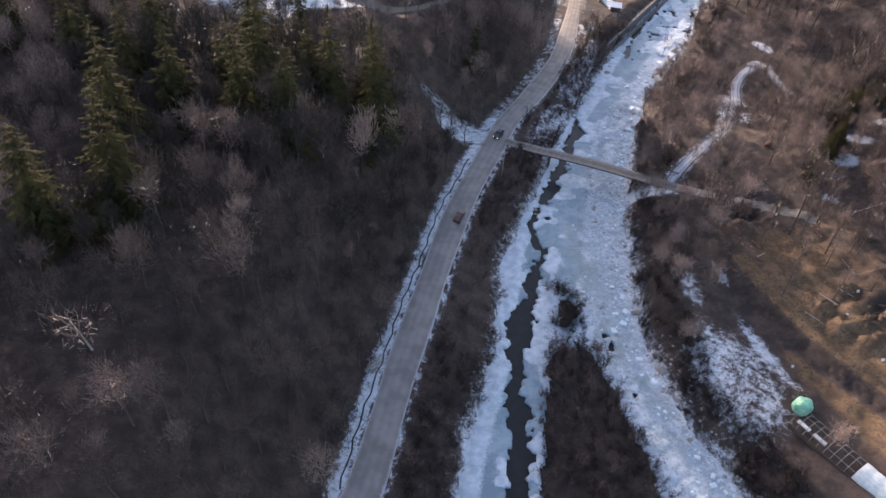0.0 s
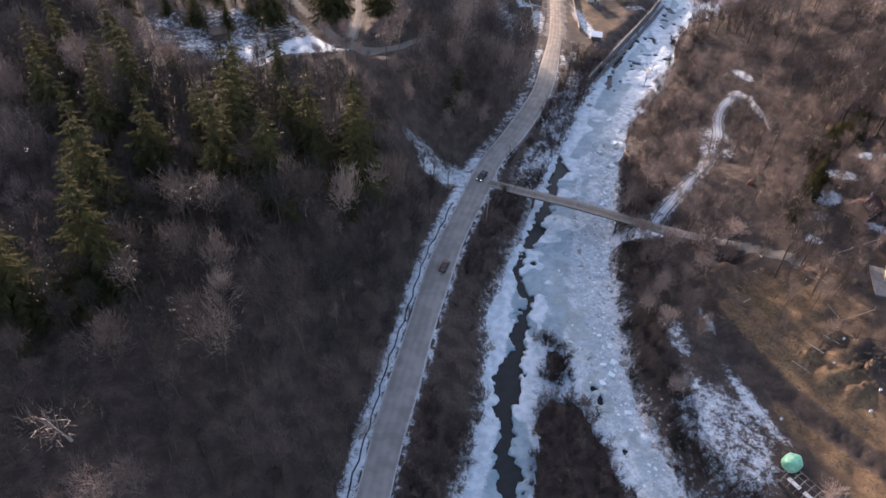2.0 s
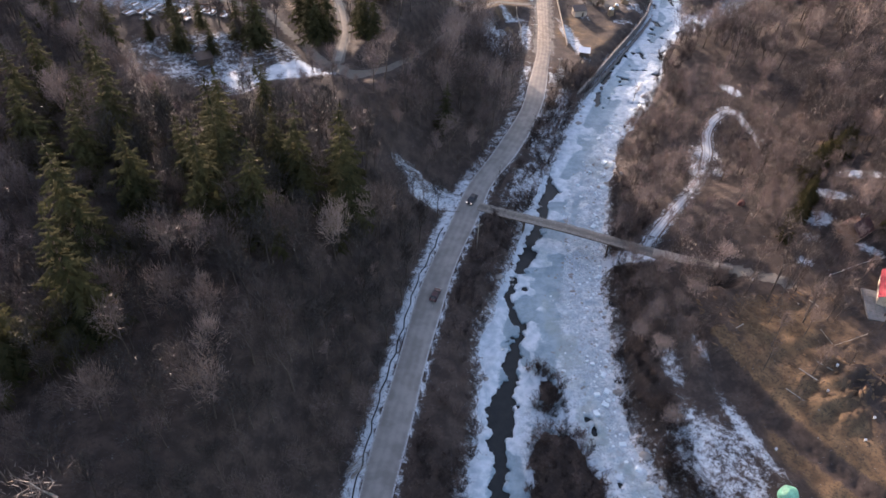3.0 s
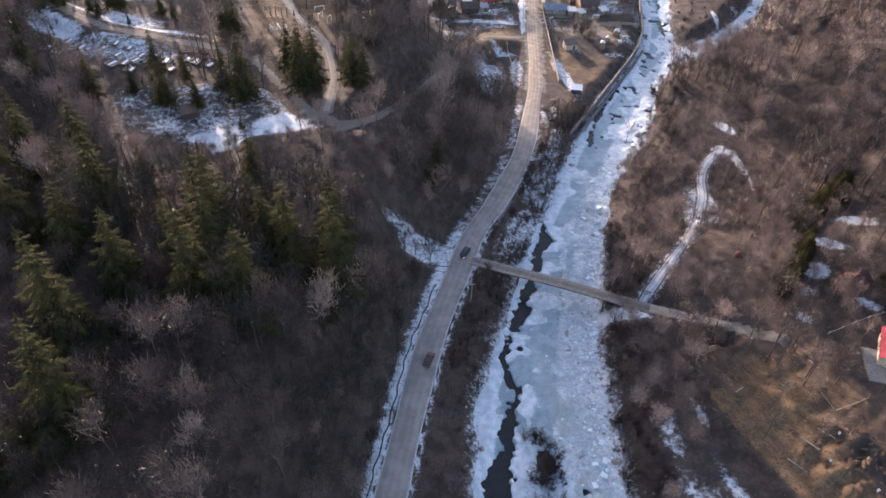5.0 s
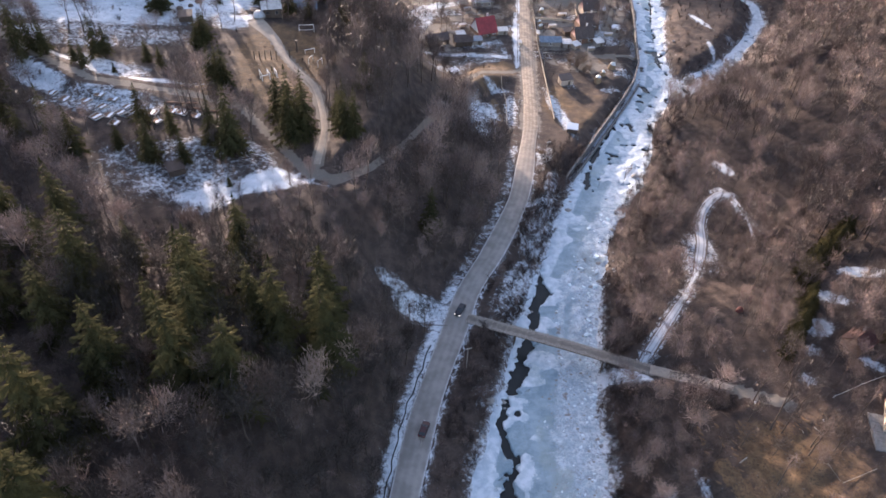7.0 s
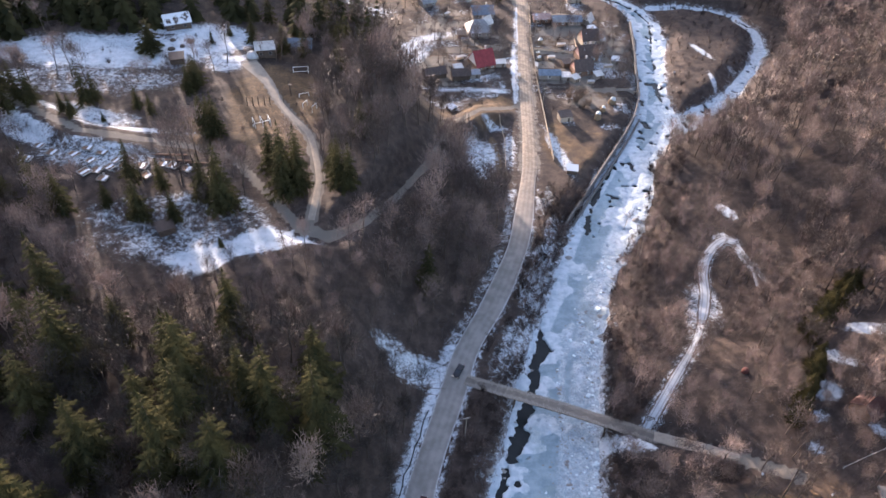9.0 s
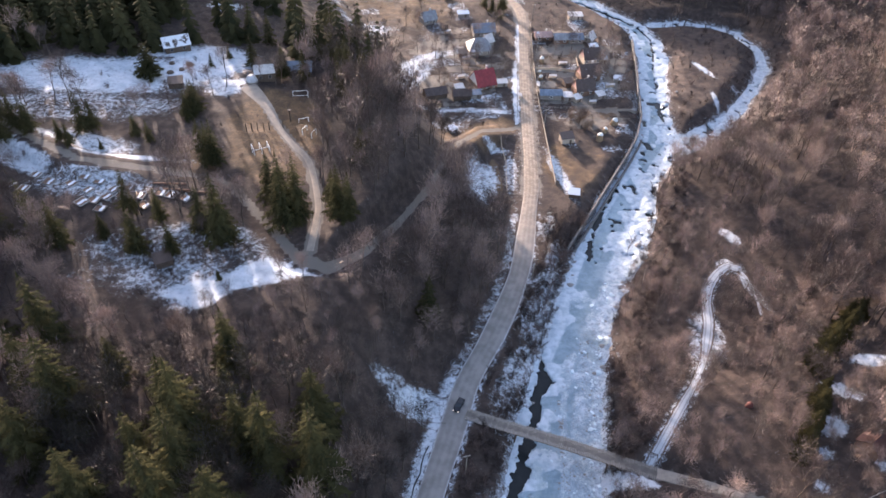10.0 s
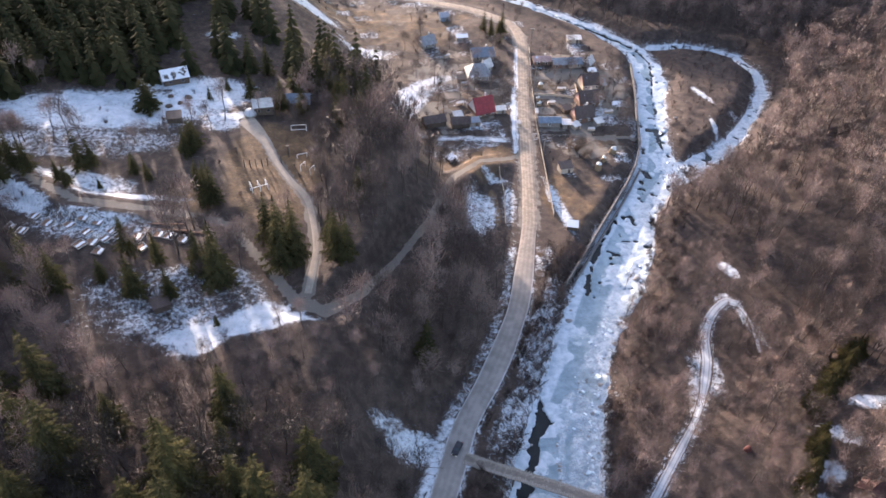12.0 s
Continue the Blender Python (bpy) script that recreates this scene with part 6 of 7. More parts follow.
house("house", "brown timber house with pale barge boards", 90, 327.5, 10, 8.5, 6.5, 2.6, 4.0, BROWN_WALL, DARK_ROOF, PINK_ROOF, 2, over=0.2)
house("house", "roadside house with a faded pink roof", 81, 376, 3, 8, 4.5, 2.6, 1.6, BROWN_WALL, PINK_ROOF, WHITE_WALL, 2)
house("house", "grey-roofed cottage in the terrace of yards", 89, 373.5, 3, 6.5, 5.5, 2.6, 1.8, BROWN_WALL, GREY_ROOF, WHITE_WALL, 2, False)
house("house", "cottage with a light blue sheet roof", 96.5, 374, 3, 6.5, 5.5, 2.6, 1.8, GREY_WOOD, BLUE_ROOF, WHITE_WALL, 2, False)
house("house", "small white gabled cottage near the river", 103.5, 374.5, 50, 4.8, 4.4, 2.4, 2.6, GREY_WOOD, PALE_ROOF, WHITE_WALL, 1, False)
shed("low white-roofed shed near the river bend", 102, 399, 0, 7, 3.5, 2.2, 0.6, CREAM_WALL, PALE_ROOF)
shed("pale plank shed with a light roof", 85.5, 319.5, 30, 3.2, 2.6, 2.0, 0.6, PALE_WOOD, PALE_ROOF)
shed("snow-roofed hut above the river wall", 70, 254.8, -12, 3.6, 2.6, 2.1, 0.6, DARK_WOOD, SNOW_ROOF)
shed("dark shed in the fenced meadow", 74.5, 289, 10, 5, 3.5, 2.5, 0.8, CREAM_WALL, DARK_ROOF)
shed("small grey shed with a light roof", 96, 322, 20, 3.5, 3, 2.1, 0.6, GREY_WOOD, PALE_ROOF)
shed("greenish outhouse beside the white house", 105, 353.5, -4, 3, 5, 2.4, 0.7, GREY_WOOD, BLUE_ROOF)


def mound(label, x, y, r, tall, material, category, seed, group=""):
    rnd = random.Random(seed)
    bm = fresh()
    bmesh.ops.create_icosphere(bm, subdivisions=3, radius=1)
    for v in bm.verts:
        k = 1 + 0.16 * (noise.noise(v.co * 1.8 + Vector((seed, 0, 0))))
        v.co = Vector((v.co.x * r * k, v.co.y * r * k * 0.85, max(v.co.z, -0.2) * tall * k))
    me = bpy.data.meshes.new(category)
    bm.to_mesh(me)
    bm.free()
    me.materials.append(material)
    ob = new(category.replace(" ", "_"), me)
    ob.matrix_basis = pose(x, y, h(x, y), 0, 0, rnd.uniform(0, 360))
    return tagged(ob, label, category, group)


def stack(x, y, r, seed):
    """A rounded haystack with a plastic cap on its top."""
    root = thing("haystack", "tall brown straw stack under a pale plastic cap", "haystack", pose(x, y, h(x, y), 0, 0, seed * 40), "covered stacks")
    for name, material, lo, grow in (("straw", STRAW_HEAP, -0.2, 1.0), ("cap", CLEAR_SHEET, 0.72, 1.05)):
        bm = fresh()
        bmesh.ops.create_icosphere(bm, subdivisions=3, radius=1)
        for v in bm.verts:
            k = grow * (1 + 0.16 * noise.noise(v.co * 1.8 + Vector((seed, 0, 0))))
            v.co = Vector((v.co.x * r * k, v.co.y * r * k * 0.85, v.co.z * r * 1.9 * k))
        bmesh.ops.bisect_plane(bm, geom=bm.verts[:] + bm.edges[:] + bm.faces[:], plane_co=(0.3 * r, 0, lo * r * 1.6), plane_no=(0.35 if lo > 0 else 0, 0, 1), clear_inner=True)
        part(name, bm, material, root)


for k, (x, y, r) in enumerate([(96.6, 300.5, 1.6), (91.5, 295, 1.2), (88.1, 290, 1.6), (76.5, 353, 1.4), (73.5, 342, 1.0), (73.2, 337.5, 1.1)]):
    stack(x, y, r, k)
mound("bulging green and clear plastic tarpaulin over a heap", 73.5, 76.8, 2.1, 1.9, GREEN_SHEET, "tarpaulin", 5)

def woodpile(x, y, turn, long_):
    root = thing("woodpile", "stack of split firewood in a village yard", "woodpile", pose(x, y, h(x, y), 0, 0, turn), "woodpiles")
    for r in range(3):
        for k in range(int(long_ / 0.42)):
            a = (k * 0.42 - long_ / 2 + (r % 2) * 0.15, -0.5, 0.18 + r * 0.36)
            part("log", beam(fresh(), a, (a[0], 0.5, a[2]), 0.19, 0.17, 6), PALE_WOOD, root)
    part("cover", slab(fresh(), (-long_ / 2, -0.7, 1.3), (long_ / 2, -0.7, 1.3), (long_ / 2, 0.7, 1.45), (-long_ / 2, 0.7, 1.45), 0.06), CONCRETE, root)


for x, y, t, l in ((70.8, 331, 80, 4), (79, 339, 5, 3.5), (86, 351, 0, 4), (38, 338, 20, 3.5), (42, 356, 10, 3.5), (61.5, 322, 84, 3), (103, 331, 10, 4), (92, 317.5, 0, 3), (36, 384, 30, 3.5)):
    woodpile(x, y, t, l)
shed("dark garden shed among bare bushes", 84.5, 333, 12, 3.6, 3, 2.0, 0.6, DARK_WOOD, DARK_ROOF)
shed("grey garden hut with a snow-patched roof", 107, 335, -8, 3.4, 2.8, 2.0, 0.6, GREY_WOOD, PATCHY_ROOF)
shed("low chicken house with a patched roof", 103.5, 366, 5, 4.2, 2.6, 1.7, 0.5, DARK_WOOD, PATCHY_ROOF)
shed("brown outhouse near the hipped house", 40.5, 359, 0, 3.6, 3.0, 2.2, 0.6, BROWN_WALL, DARK_ROOF)

# walls, fences and poles
fence("grey plank fence along the village road", [(64.8, 262), (66.3, 285), (68.6, 318), (72.6, 355), (77.5, 390)], 1.4, 3.0, 1, GREY_WOOD, True)
fence("rail fence beside the roadside snow", [(48.5, 289), (48.6, 275), (46.5, 258)], 1.2, 2.5, 2, PALE_WOOD)
fence("garden fence along the yards", [(56.3, 310), (44, 311.5), (32, 313), (19.8, 316)], 1.2, 3.0, 2, GREY_WOOD)
fence("pale board fence between two yards", [(69.5, 327), (78, 326), (87, 325)], 1.1, 2.5, 1, PALE_WOOD, True)
fence("pale board fence between two gardens", [(72.5, 346.5), (84, 345.5), (93, 343)], 1.1, 2.5, 1, PALE_WOOD, True)
fence("rail fence on the upper yard boundary", [(73.5, 358), (84, 357), (93, 356)], 1.1, 3, 2, GREY_WOOD)
fence("rail fence between the lower gardens", [(69.8, 313), (80, 313.5), (92, 314)], 1.1, 2.5, 2, GREY_WOOD)
fence("pale plank fence down the gardens", [(87, 325), (87.8, 334), (92, 343), (93, 356)], 1.1, 2.5, 1, PALE_WOOD, True)
fence("grey rail fence in the upper village", [(56.5, 345), (44, 346), (33, 349)], 1.1, 2.5, 2, GREY_WOOD)
fence("grey rail fence behind the far houses", [(60, 377), (46, 378), (30, 382), (12, 388)], 1.1, 3, 2, GREY_WOOD)
fence("plank fence along the roadside snow", [(57.8, 306), (61.5, 330), (65.6, 356), (69, 380)], 1.1, 3, 2, DARK_WOOD)
fence("stone-coloured board fence at the yard corner", [(101, 311), (109, 311.5), (111, 313.5)], 1.3, 2.5, 1, GREY_WOOD, True)
fence("rail fence across the far field", [(-20, 415), (0, 416), (20, 419), (40, 424)], 1.2, 4, 2, GREY_WOOD)
fence("low grey pipe rail beside a garden bed", [(97.9, 111.0), (105.9, 113.1)], 0.35, 4.0, 1, GREY_WOOD)
fence("low grey pipe rail at the bed's corner", [(96.7, 115.6), (97.6, 111.6)], 0.35, 4.0, 1, GREY_WOOD)
fence("low grey pipe rail among bare garden trees", [(94.6, 129), (94.9, 123.7)], 0.35, 5.0, 1, GREY_WOOD)
fence("pale wire fence along the upper garden", [(106.4, 132.4), (113.5, 134.5), (121.3, 136.6), (127, 138)], 1.1, 3.5, 1, CONCRETE)
fence("rail fence along the orchard path", [(97, 151), (100, 143), (97, 133)], 1.2, 3.0, 1, DARK_WOOD)


def river_wall(label, line, tall):
    x0, y0 = line[0]
    root = thing("river_wall", label, "retaining wall", Matrix.Translation((x0, y0, 0)), "river walls")
    for (ax, ay), (bx, by) in zip(line, line[1:]):
        n = max(1, int(math.hypot(bx - ax, by - ay) / 4))
        for k in range(n):
            a = Vector((ax + (bx - ax) * k / n - x0, ay + (by - ay) * k / n - y0, tall))
            b = Vector((ax + (bx - ax) * (k + 0.985) / n - x0, ay + (by - ay) * (k + 0.985) / n - y0, tall))
            s = (b - a).cross(Vector((0, 0, 1))).normalized() * 0.35
            part("panel", slab(fresh(), a - s, a + s, b + s, b - s, tall + 1.6), DARK_STONE, root)
            up = Vector((0, 0, 0.9))
            part("rail", beam(fresh(), a + up, b + up, 0.06, sides=4), DARK_WOOD, root)
            part("post", box(fresh(), a + Vector((0, 0, 0.4)), (0.16, 0.16, 1.1)), DARK_WOOD, root)
    return root


river_wall("long concrete river wall with a low timber rail", [(62.5, 228.5), (70.5, 240.5), (79.5, 254.5), (89.5, 269.5), (98, 282.5), (105, 294.5), (111, 309), (115.5, 329), (121, 352), (126.3, 378)], 3.4)
river_wall("lower concrete footing wall at the ice edge", [(65.2, 229.5), (72.6, 240.5), (81.6, 254), (91.5, 268.8), (100, 281.8), (107, 293.5)], 1.3)


def pole(x, y, tall=8.5, turn=0):
    root = thing("utility_pole", "grey wooden utility pole with a crossarm beside the road", "utility pole", pose(x, y, h(x, y), 0, 0, turn), "utility poles")
    part("post", beam(fresh(), (0, 0, -0.6), (0, 0, tall), 0.15, 0.10, 8), GREY_WOOD, root)
    arm = part("crossarm", box(fresh(), (0, 0, tall - 0.5), (1.7, 0.12, 0.14)), GREY_WOOD, root)
    for k in (-0.75, -0.25, 0.25, 0.75):
        part("insulator", beam(fresh(), (k, 0, tall - 0.43), (k, 0, tall - 0.22), 0.05), WHITE_PAINT, arm)


for x, y in ((48.0, 214), (56.6, 236), (51.2, 262), (67.5, 299), (71, 334), (75.6, 362), (79.5, 396), (20.5, 149)):
    pole(x, y, 8.5, 10)

# ---------------------------------------------------------------- the high meadow
house("lodge", "dark timber lodge with a pale metal roof on the meadow", -37.4, 288.4, 10, 6.4, 5.0, 4.0, 1.7, DARK_WOOD, PALE_ROOF, None, 2, False, group="meadow buildings", category="lodge", trim=GREY_WOOD)
house("house", "snow-roofed wooden house at the forest edge", -71, 308, 22, 8.8, 6.4, 3.2, 2.3, DARK_WOOD, PATCHY_ROOF, None, 2, False, group="meadow buildings", trim=GREY_WOOD)
house("cabin", "blue-grey roofed cabin in the spruces", -26, 296, 0, 8, 6, 3.0, 2.2, DARK_WOOD, BLUE_ROOF, None, 2, False, group="meadow buildings", category="cabin")
shed("dark wooden hut with a snow-streaked roof on the slope", -54.0, 198.4, 24, 4.2, 3.0, 2.0, 0.7, DARK_WOOD, DARK_ROOF, "hut")
shed("dark lean-to beside the snowy meadow", -65.8, 280.5, 10, 4.5, 3.6, 2.3, 0.7, DARK_WOOD, DARK_ROOF)
root = thing("dome_tent", "pale round dome tent pitched beside the lodge", "tent", pose(-41.6, 285.6, h(-41.6, 285.6), 0, 0, 15))
part("plinth", beam(fresh(), (0, 0, -0.4), (0, 0, 0.45), 2.2, sides=20), GREY_WOOD, root)
bm = fresh()
rings = [[bm.verts.new((2.1 * math.cos(w) * math.cos(a), 2.1 * math.sin(w) * math.cos(a), 0.45 + 1.9 * math.sin(a))) for w in (math.tau * i / 20 for i in range(20))] for a in (0, 0.35, 0.7, 1.05, 1.4)]
for low, high in zip(rings, rings[1:]):
    for i in range(20):
        bm.faces.new((low[i], low[(i + 1) % 20], high[(i + 1) % 20], high[i]))
bm.faces.new(rings[-1])
part("canvas", bm, CANVAS, root)
for w in (0.3, 1.35, 2.4, 3.45, 4.5, 5.55):
    bm = fresh()
    pts = [(2.13 * math.cos(w) * math.cos(a), 2.13 * math.sin(w) * math.cos(a), 0.45 + 1.93 * math.sin(a)) for a in (0, 0.35, 0.7, 1.05, 1.4)]
    for a, b in zip(pts, pts[1:]):
        beam(bm, a, b, 0.05, sides=4)
    part("rib", bm, GREY_WOOD, root)
for k, (x, y, r) in enumerate([(-70.5, 296.5, 1.1), (-64.5, 296.5, 1.5), (-66.5, 292.5, 1.0), (-70, 290.5, 1.3)]):
    mound("low dark brush heap on the meadow snow", x, y, r, 0.9, DARK_WOOD, "brush heap", 40 + k, "heaps on the snow")
for k, (x, y) in enumerate([(-39.7, 254.9), (-38, 255.2), (-36.4, 255.9), (-34.6, 256.7), (-33.0, 257.4), (-28.9, 259.0)]):
    root = thing("post", "dark timber post standing in the dry meadow", "post", pose(x, y, h(x, y), 0, 0, k * 20), "row of timber posts")
    part("shaft", beam(fresh(), (0, 0, -0.5), (0, 0, 3.0), 0.17, 0.14, 8), DARK_WOOD, root)
    part("cap", beam(fresh(), (0, 0, 3.0), (0, 0, 3.1), 0.19, 0.12, 8), DARK_WOOD, root)
root = thing("watch_post", "thick dark timber post with a small platform", "post", pose(-26.8, 262.5, h(-26.8, 262.5)))
part("shaft", box(fresh(), (0, 0, 1.8), (0.5, 0.5, 4.4)), DARK_WOOD, root)
part("platform", box(fresh(), (0, 0, 4.05), (1.1, 1.1, 0.15)), DARK_WOOD, root)


def rack(label, x, y, turn, frames, wide=3.2, tall=2.6, name="frame", category="frame"):
    """White pipe frames: uprights and a bar, one behind the other."""
    root = thing(name, label, category, pose(x, y, h(x, y), 0, 0, turn), "white pipe frames")
    for k in range(frames):
        for s in (-1, 1):
            part("upright", beam(fresh(), (s * wide / 2, k * 1.8, -0.4), (s * wide / 2, k * 1.8, tall), 0.09, sides=8), WHITE_PAINT, root)
        part("crossbar", beam(fresh(), (-wide / 2, k * 1.8, tall), (wide / 2, k * 1.8, tall), 0.09, sides=8), WHITE_PAINT, root)
    return root


goal = rack("white pipe goal at the meadow's edge", -24.5, 277, 5, 1, 5.0, 2.3, "goal", "goal")
part("lower_rail", beam(fresh(), (-2.5, 0.0, 0.5), (2.5, 0.0, 0.5), 0.07, sides=8), WHITE_PAINT, goal)
for x, y in ((-36.6, 244.6), (-34.4, 245.6), (-32.2, 246.6)):
    rack("white pipe exercise frame in the dry grass", x, y, 112, 1, 3.0, 2.2)
rack("white pipe bar between the exercise frames", -34.4, 245.2, 25, 1, 5.2, 1.2)
rack("white pipe frame beside the lodge track", -21.8, 256, 60, 1, 2.6, 2.2)
rack("white pipe frame near the meadow path", -18.8, 254.5, 60, 1, 2.6, 2.2)
rack("bent white pipe frame in the grass", -22.5, 262, 20, 1, 3.2, 1.4)


# graves behind the wood: kerbs, slabs of snow, stones
def grave(x, y, turn, w, l, stone):
    root = thing("grave_plot", "low kerbed grave plot with a strip of snow inside", "grave", pose(x, y, h(x, y) + 0.05, 0, 0, turn), "grave plots")
    for sx, sy, a, b in ((-w / 2, 0, 0.12, l), (w / 2, 0, 0.12, l), (0, -l / 2, w - 0.14, 0.12), (0, l / 2, w - 0.14, 0.12)):
        part("kerb", box(fresh(), (sx, sy, 0.12), (a, b, 0.40), bevel=0.02), GREY_WOOD if stone else CONCRETE, root)
    bed = fresh()
    bmesh.ops.create_grid(bed, x_segments=4, y_segments=4, size=0.5, matrix=Matrix.Diagonal((w * 0.92, l * 0.92, 1, 1)))
    for v in bed.verts:
        v.co.z = 0.14 + 0.10 * noise.noise(v.co * 1.3 + Vector((y, x, 0)))
    part("bed", bed, RED_EARTH, root)
    bm = fresh()
    bmesh.ops.create_grid(bm, x_segments=5, y_segments=8, size=0.5, matrix=Matrix.Diagonal((w * 0.34, l * 0.9, 1, 1)))
    for v in bm.verts:
        wave = noise.noise(Vector((x, v.co.y * 1.4, y)))
        v.co.x = v.co.x * (1 - 0.35 * abs(v.co.y) / l) + w * (0.24 if stone else 0.1) + 0.22 * wave
        v.co.z = 0.27 + 0.08 * noise.noise(v.co * 1.5 + Vector((x, y, 0)))
    part("snow_patch", bm, SNOW, root)
    if stone:
        part("headstone", box(fresh(), (0, l / 2 - 0.25, 0.7), (0.7, 0.16, 1.1), bevel=0.05), CONCRETE, root)


rnd = random.Random(77)
for k, (x, y) in enumerate([(-95.0, 223.1), (-98.5, 224.3), (-93.9, 229.5), (-89.5, 226.5), (-83.3, 225.5), (-79.9, 227.7), (-78.0, 222.6), (-76.0, 226.5), (-71.7, 223.7), (-68.3, 225.1), (-78.6, 218.0), (-75.7, 219.0), (-72.8, 220.5), (-73.4, 215.7), (-69.1, 221.6), (-62.6, 217.6), (-64.7, 221.9), (-59.3, 223.0), (-56.2, 222.4), (-52.4, 221.0)]):
    grave(x, y, rnd.uniform(-16, 16) - 24, rnd.uniform(2.2, 3.2), rnd.uniform(2.4, 3.0), k % 2)
# reddish earth banks beside the graves, shaped from round bars
for x, y, l, t in ((-57, 224.8, 12, -6), (-50, 224.2, 9, -2), (-60, 227.2, 14, -3)):
    ob = thing("timber_edging", "long low reddish earth bank along the terrace", "edging", pose(x, y, h(x, y) + 0.15, 0, 0, t), "timber edging")
    part("log", beam(fresh(), (-l / 2, 0, 0), (l / 2, 0, 0), 0.26, 0.2, 8), RED_EARTH, ob)
    part("log", beam(fresh(), (-l / 2 + 0.4, 0.42, -0.05), (l / 2 - 0.5, 0.40, -0.05), 0.2, 0.16, 8), RED_EARTH, ob)

# ---------------------------------------------------------------- the far bank: greenhouse, yard, red roof
gh = thing("greenhouse", "bare greenhouse frame half covered with milky plastic", "greenhouse", pose(71.6, 74.4, h(71.6, 74.4), 0, 0, -57))
long_, half = 26.0, 2.6
for k in range(19):
    s = k * long_ / 18
    bm = fresh()
    pts = [(s, math.cos(w) * half, max(0, math.sin(w)) * 2.3 - (0.3 if w in (0, math.pi) else 0)) for w in (math.pi * i / 8 for i in range(9))]
    for a, b in zip(pts, pts[1:]):
        beam(bm, a, b, 0.055, sides=4)
    part("rib", bm, GREY_WOOD, gh)
for w in (0.12, 0.8, math.pi / 2, math.pi - 0.8, math.pi - 0.12):
    part("purlin", beam(fresh(), (0, math.cos(w) * half, math.sin(w) * 2.3), (long_, math.cos(w) * half, math.sin(w) * 2.3), 0.055, sides=4), GREY_WOOD, gh)
bm = fresh()
vs = [[bm.verts.new((13.0 + 13 * i / 13, math.cos(math.pi * j / 12) * (half + 0.06 + 0.05 * (i % 2)), math.sin(math.pi * j / 12) * (2.36 + 0.07 * (i % 2)))) for j in range(13)] for i in range(14)]
for i in range(13):
    for j in range(12):
        bm.faces.new((vs[i][j], vs[i + 1][j], vs[i + 1][j + 1], vs[i][j + 1]))
part("cover", bm, CLEAR_SHEET, gh, "sagging milky plastic cover")
for k in range(3):
    part("bed_board", box(fresh(), (1.8 + k * 3.4, -0.3, 0.32), (2.6, 0.9, 0.14)), PALE_ROOF, gh)
part("side_board", box(fresh(), (long_ / 2, -half - 0.1, 0.35), (long_, 0.08, 1.0)), DARK_WOOD, gh)
part("side_board", box(fresh(), (long_ / 2, half + 0.1, 0.35), (long_, 0.08, 1.0)), DARK_WOOD, gh)
house("house", "house with a bright red roof in the far-bank yard", 118.6, 124.0, 58, 10, 8.5, 3.2, 3.0, CREAM_WALL, ROSE_ROOF, WHITE_WALL, 3, group="yard buildings")
yard = thing("terrace", "grey concrete terrace before the red-roofed house", "terrace", pose(113.0, 121.3, h(113.0, 121.3), 0, 0, 72))
for i in range(4):
    for j in range(3):
        part("slab", box(fresh(), ((i - 1.5) * 2.55, (j - 1) * 2.25, 0.12), (2.5, 2.2, 0.6), bevel=0.02), DARK_STONE, yard)
house("house", "dark house behind spruces, its red roof darkened for shade", 118.6, 146.4, 30, 6.2, 5.4, 2.6, 2.2, BROWN_WALL, SHADED_RED_ROOF, None, 2, group="yard buildings")
shed("small dark shed in the orchard", 105.5, 122.8, 40, 2.6, 2.0, 2.0, 0.5, DARK_WOOD, DARK_ROOF)
mound("rust-red tarpaulin over a small heap in the orchard", 94.8, 161.2, 1.0, 1.5, plain("rusty_red", (0.12, 0.042, 0.034), 0.7, 0.3), "tarpaulin", 12)

# clutter in the lit yard
for x, y, turn in ((88, 103, -50), (84, 99, -50), (93, 105, -45), (80, 119, 30), (99, 123, -60)):
    ob = thing("plank", "grey plank lying in the dry grass", "plank", pose(x, y, h(x, y) + 0.12, 0, 0, turn), "loose planks")
    part("board", box(fresh(), (0, 0, 0), (4.2, 0.28, 0.1), bevel=0.02), GREY_WOOD, ob)
rnd = random.Random(91)
for k in range(7):
    x, y = rnd.uniform(74, 102), rnd.uniform(78, 135)
    ob = thing("bucket", "small pale bucket standing in the dry grass", "bucket", pose(x, y, h(x, y)), "yard clutter")
    part("body", beam(fresh(), (0, 0, -0.05), (0, 0, 0.45), 0.2, 0.28, 10), WHITE_PAINT, ob)
    part("rim", beam(fresh(), (0, 0, 0.45), (0, 0, 0.49), 0.3, 0.3, 10), STEEL, ob)

# ---------------------------------------------------------------- roadside and river clutter
def log_pile(label, x, y, turn, count, long_, material, seed, group="branch piles"):
    rnd = random.Random(seed)
    root = thing("branch_pile", label, "branch pile", pose(x, y, h(x, y), 0, 0, turn), group)
    for k in range(count):
        a = Vector((rnd.uniform(-0.5, 0.5) - long_ / 2, rnd.uniform(-1.2, 1.2), 0.1 + rnd.random() * 0.6))
        b = a + Vector((long_ * rnd.uniform(0.6, 1.05), rnd.uniform(-1.2, 1.2), rnd.uniform(-0.1, 0.3)))
        part("branch", beam(fresh(), a, b, rnd.uniform(0.05, 0.10), 0.03, 5), material, root)


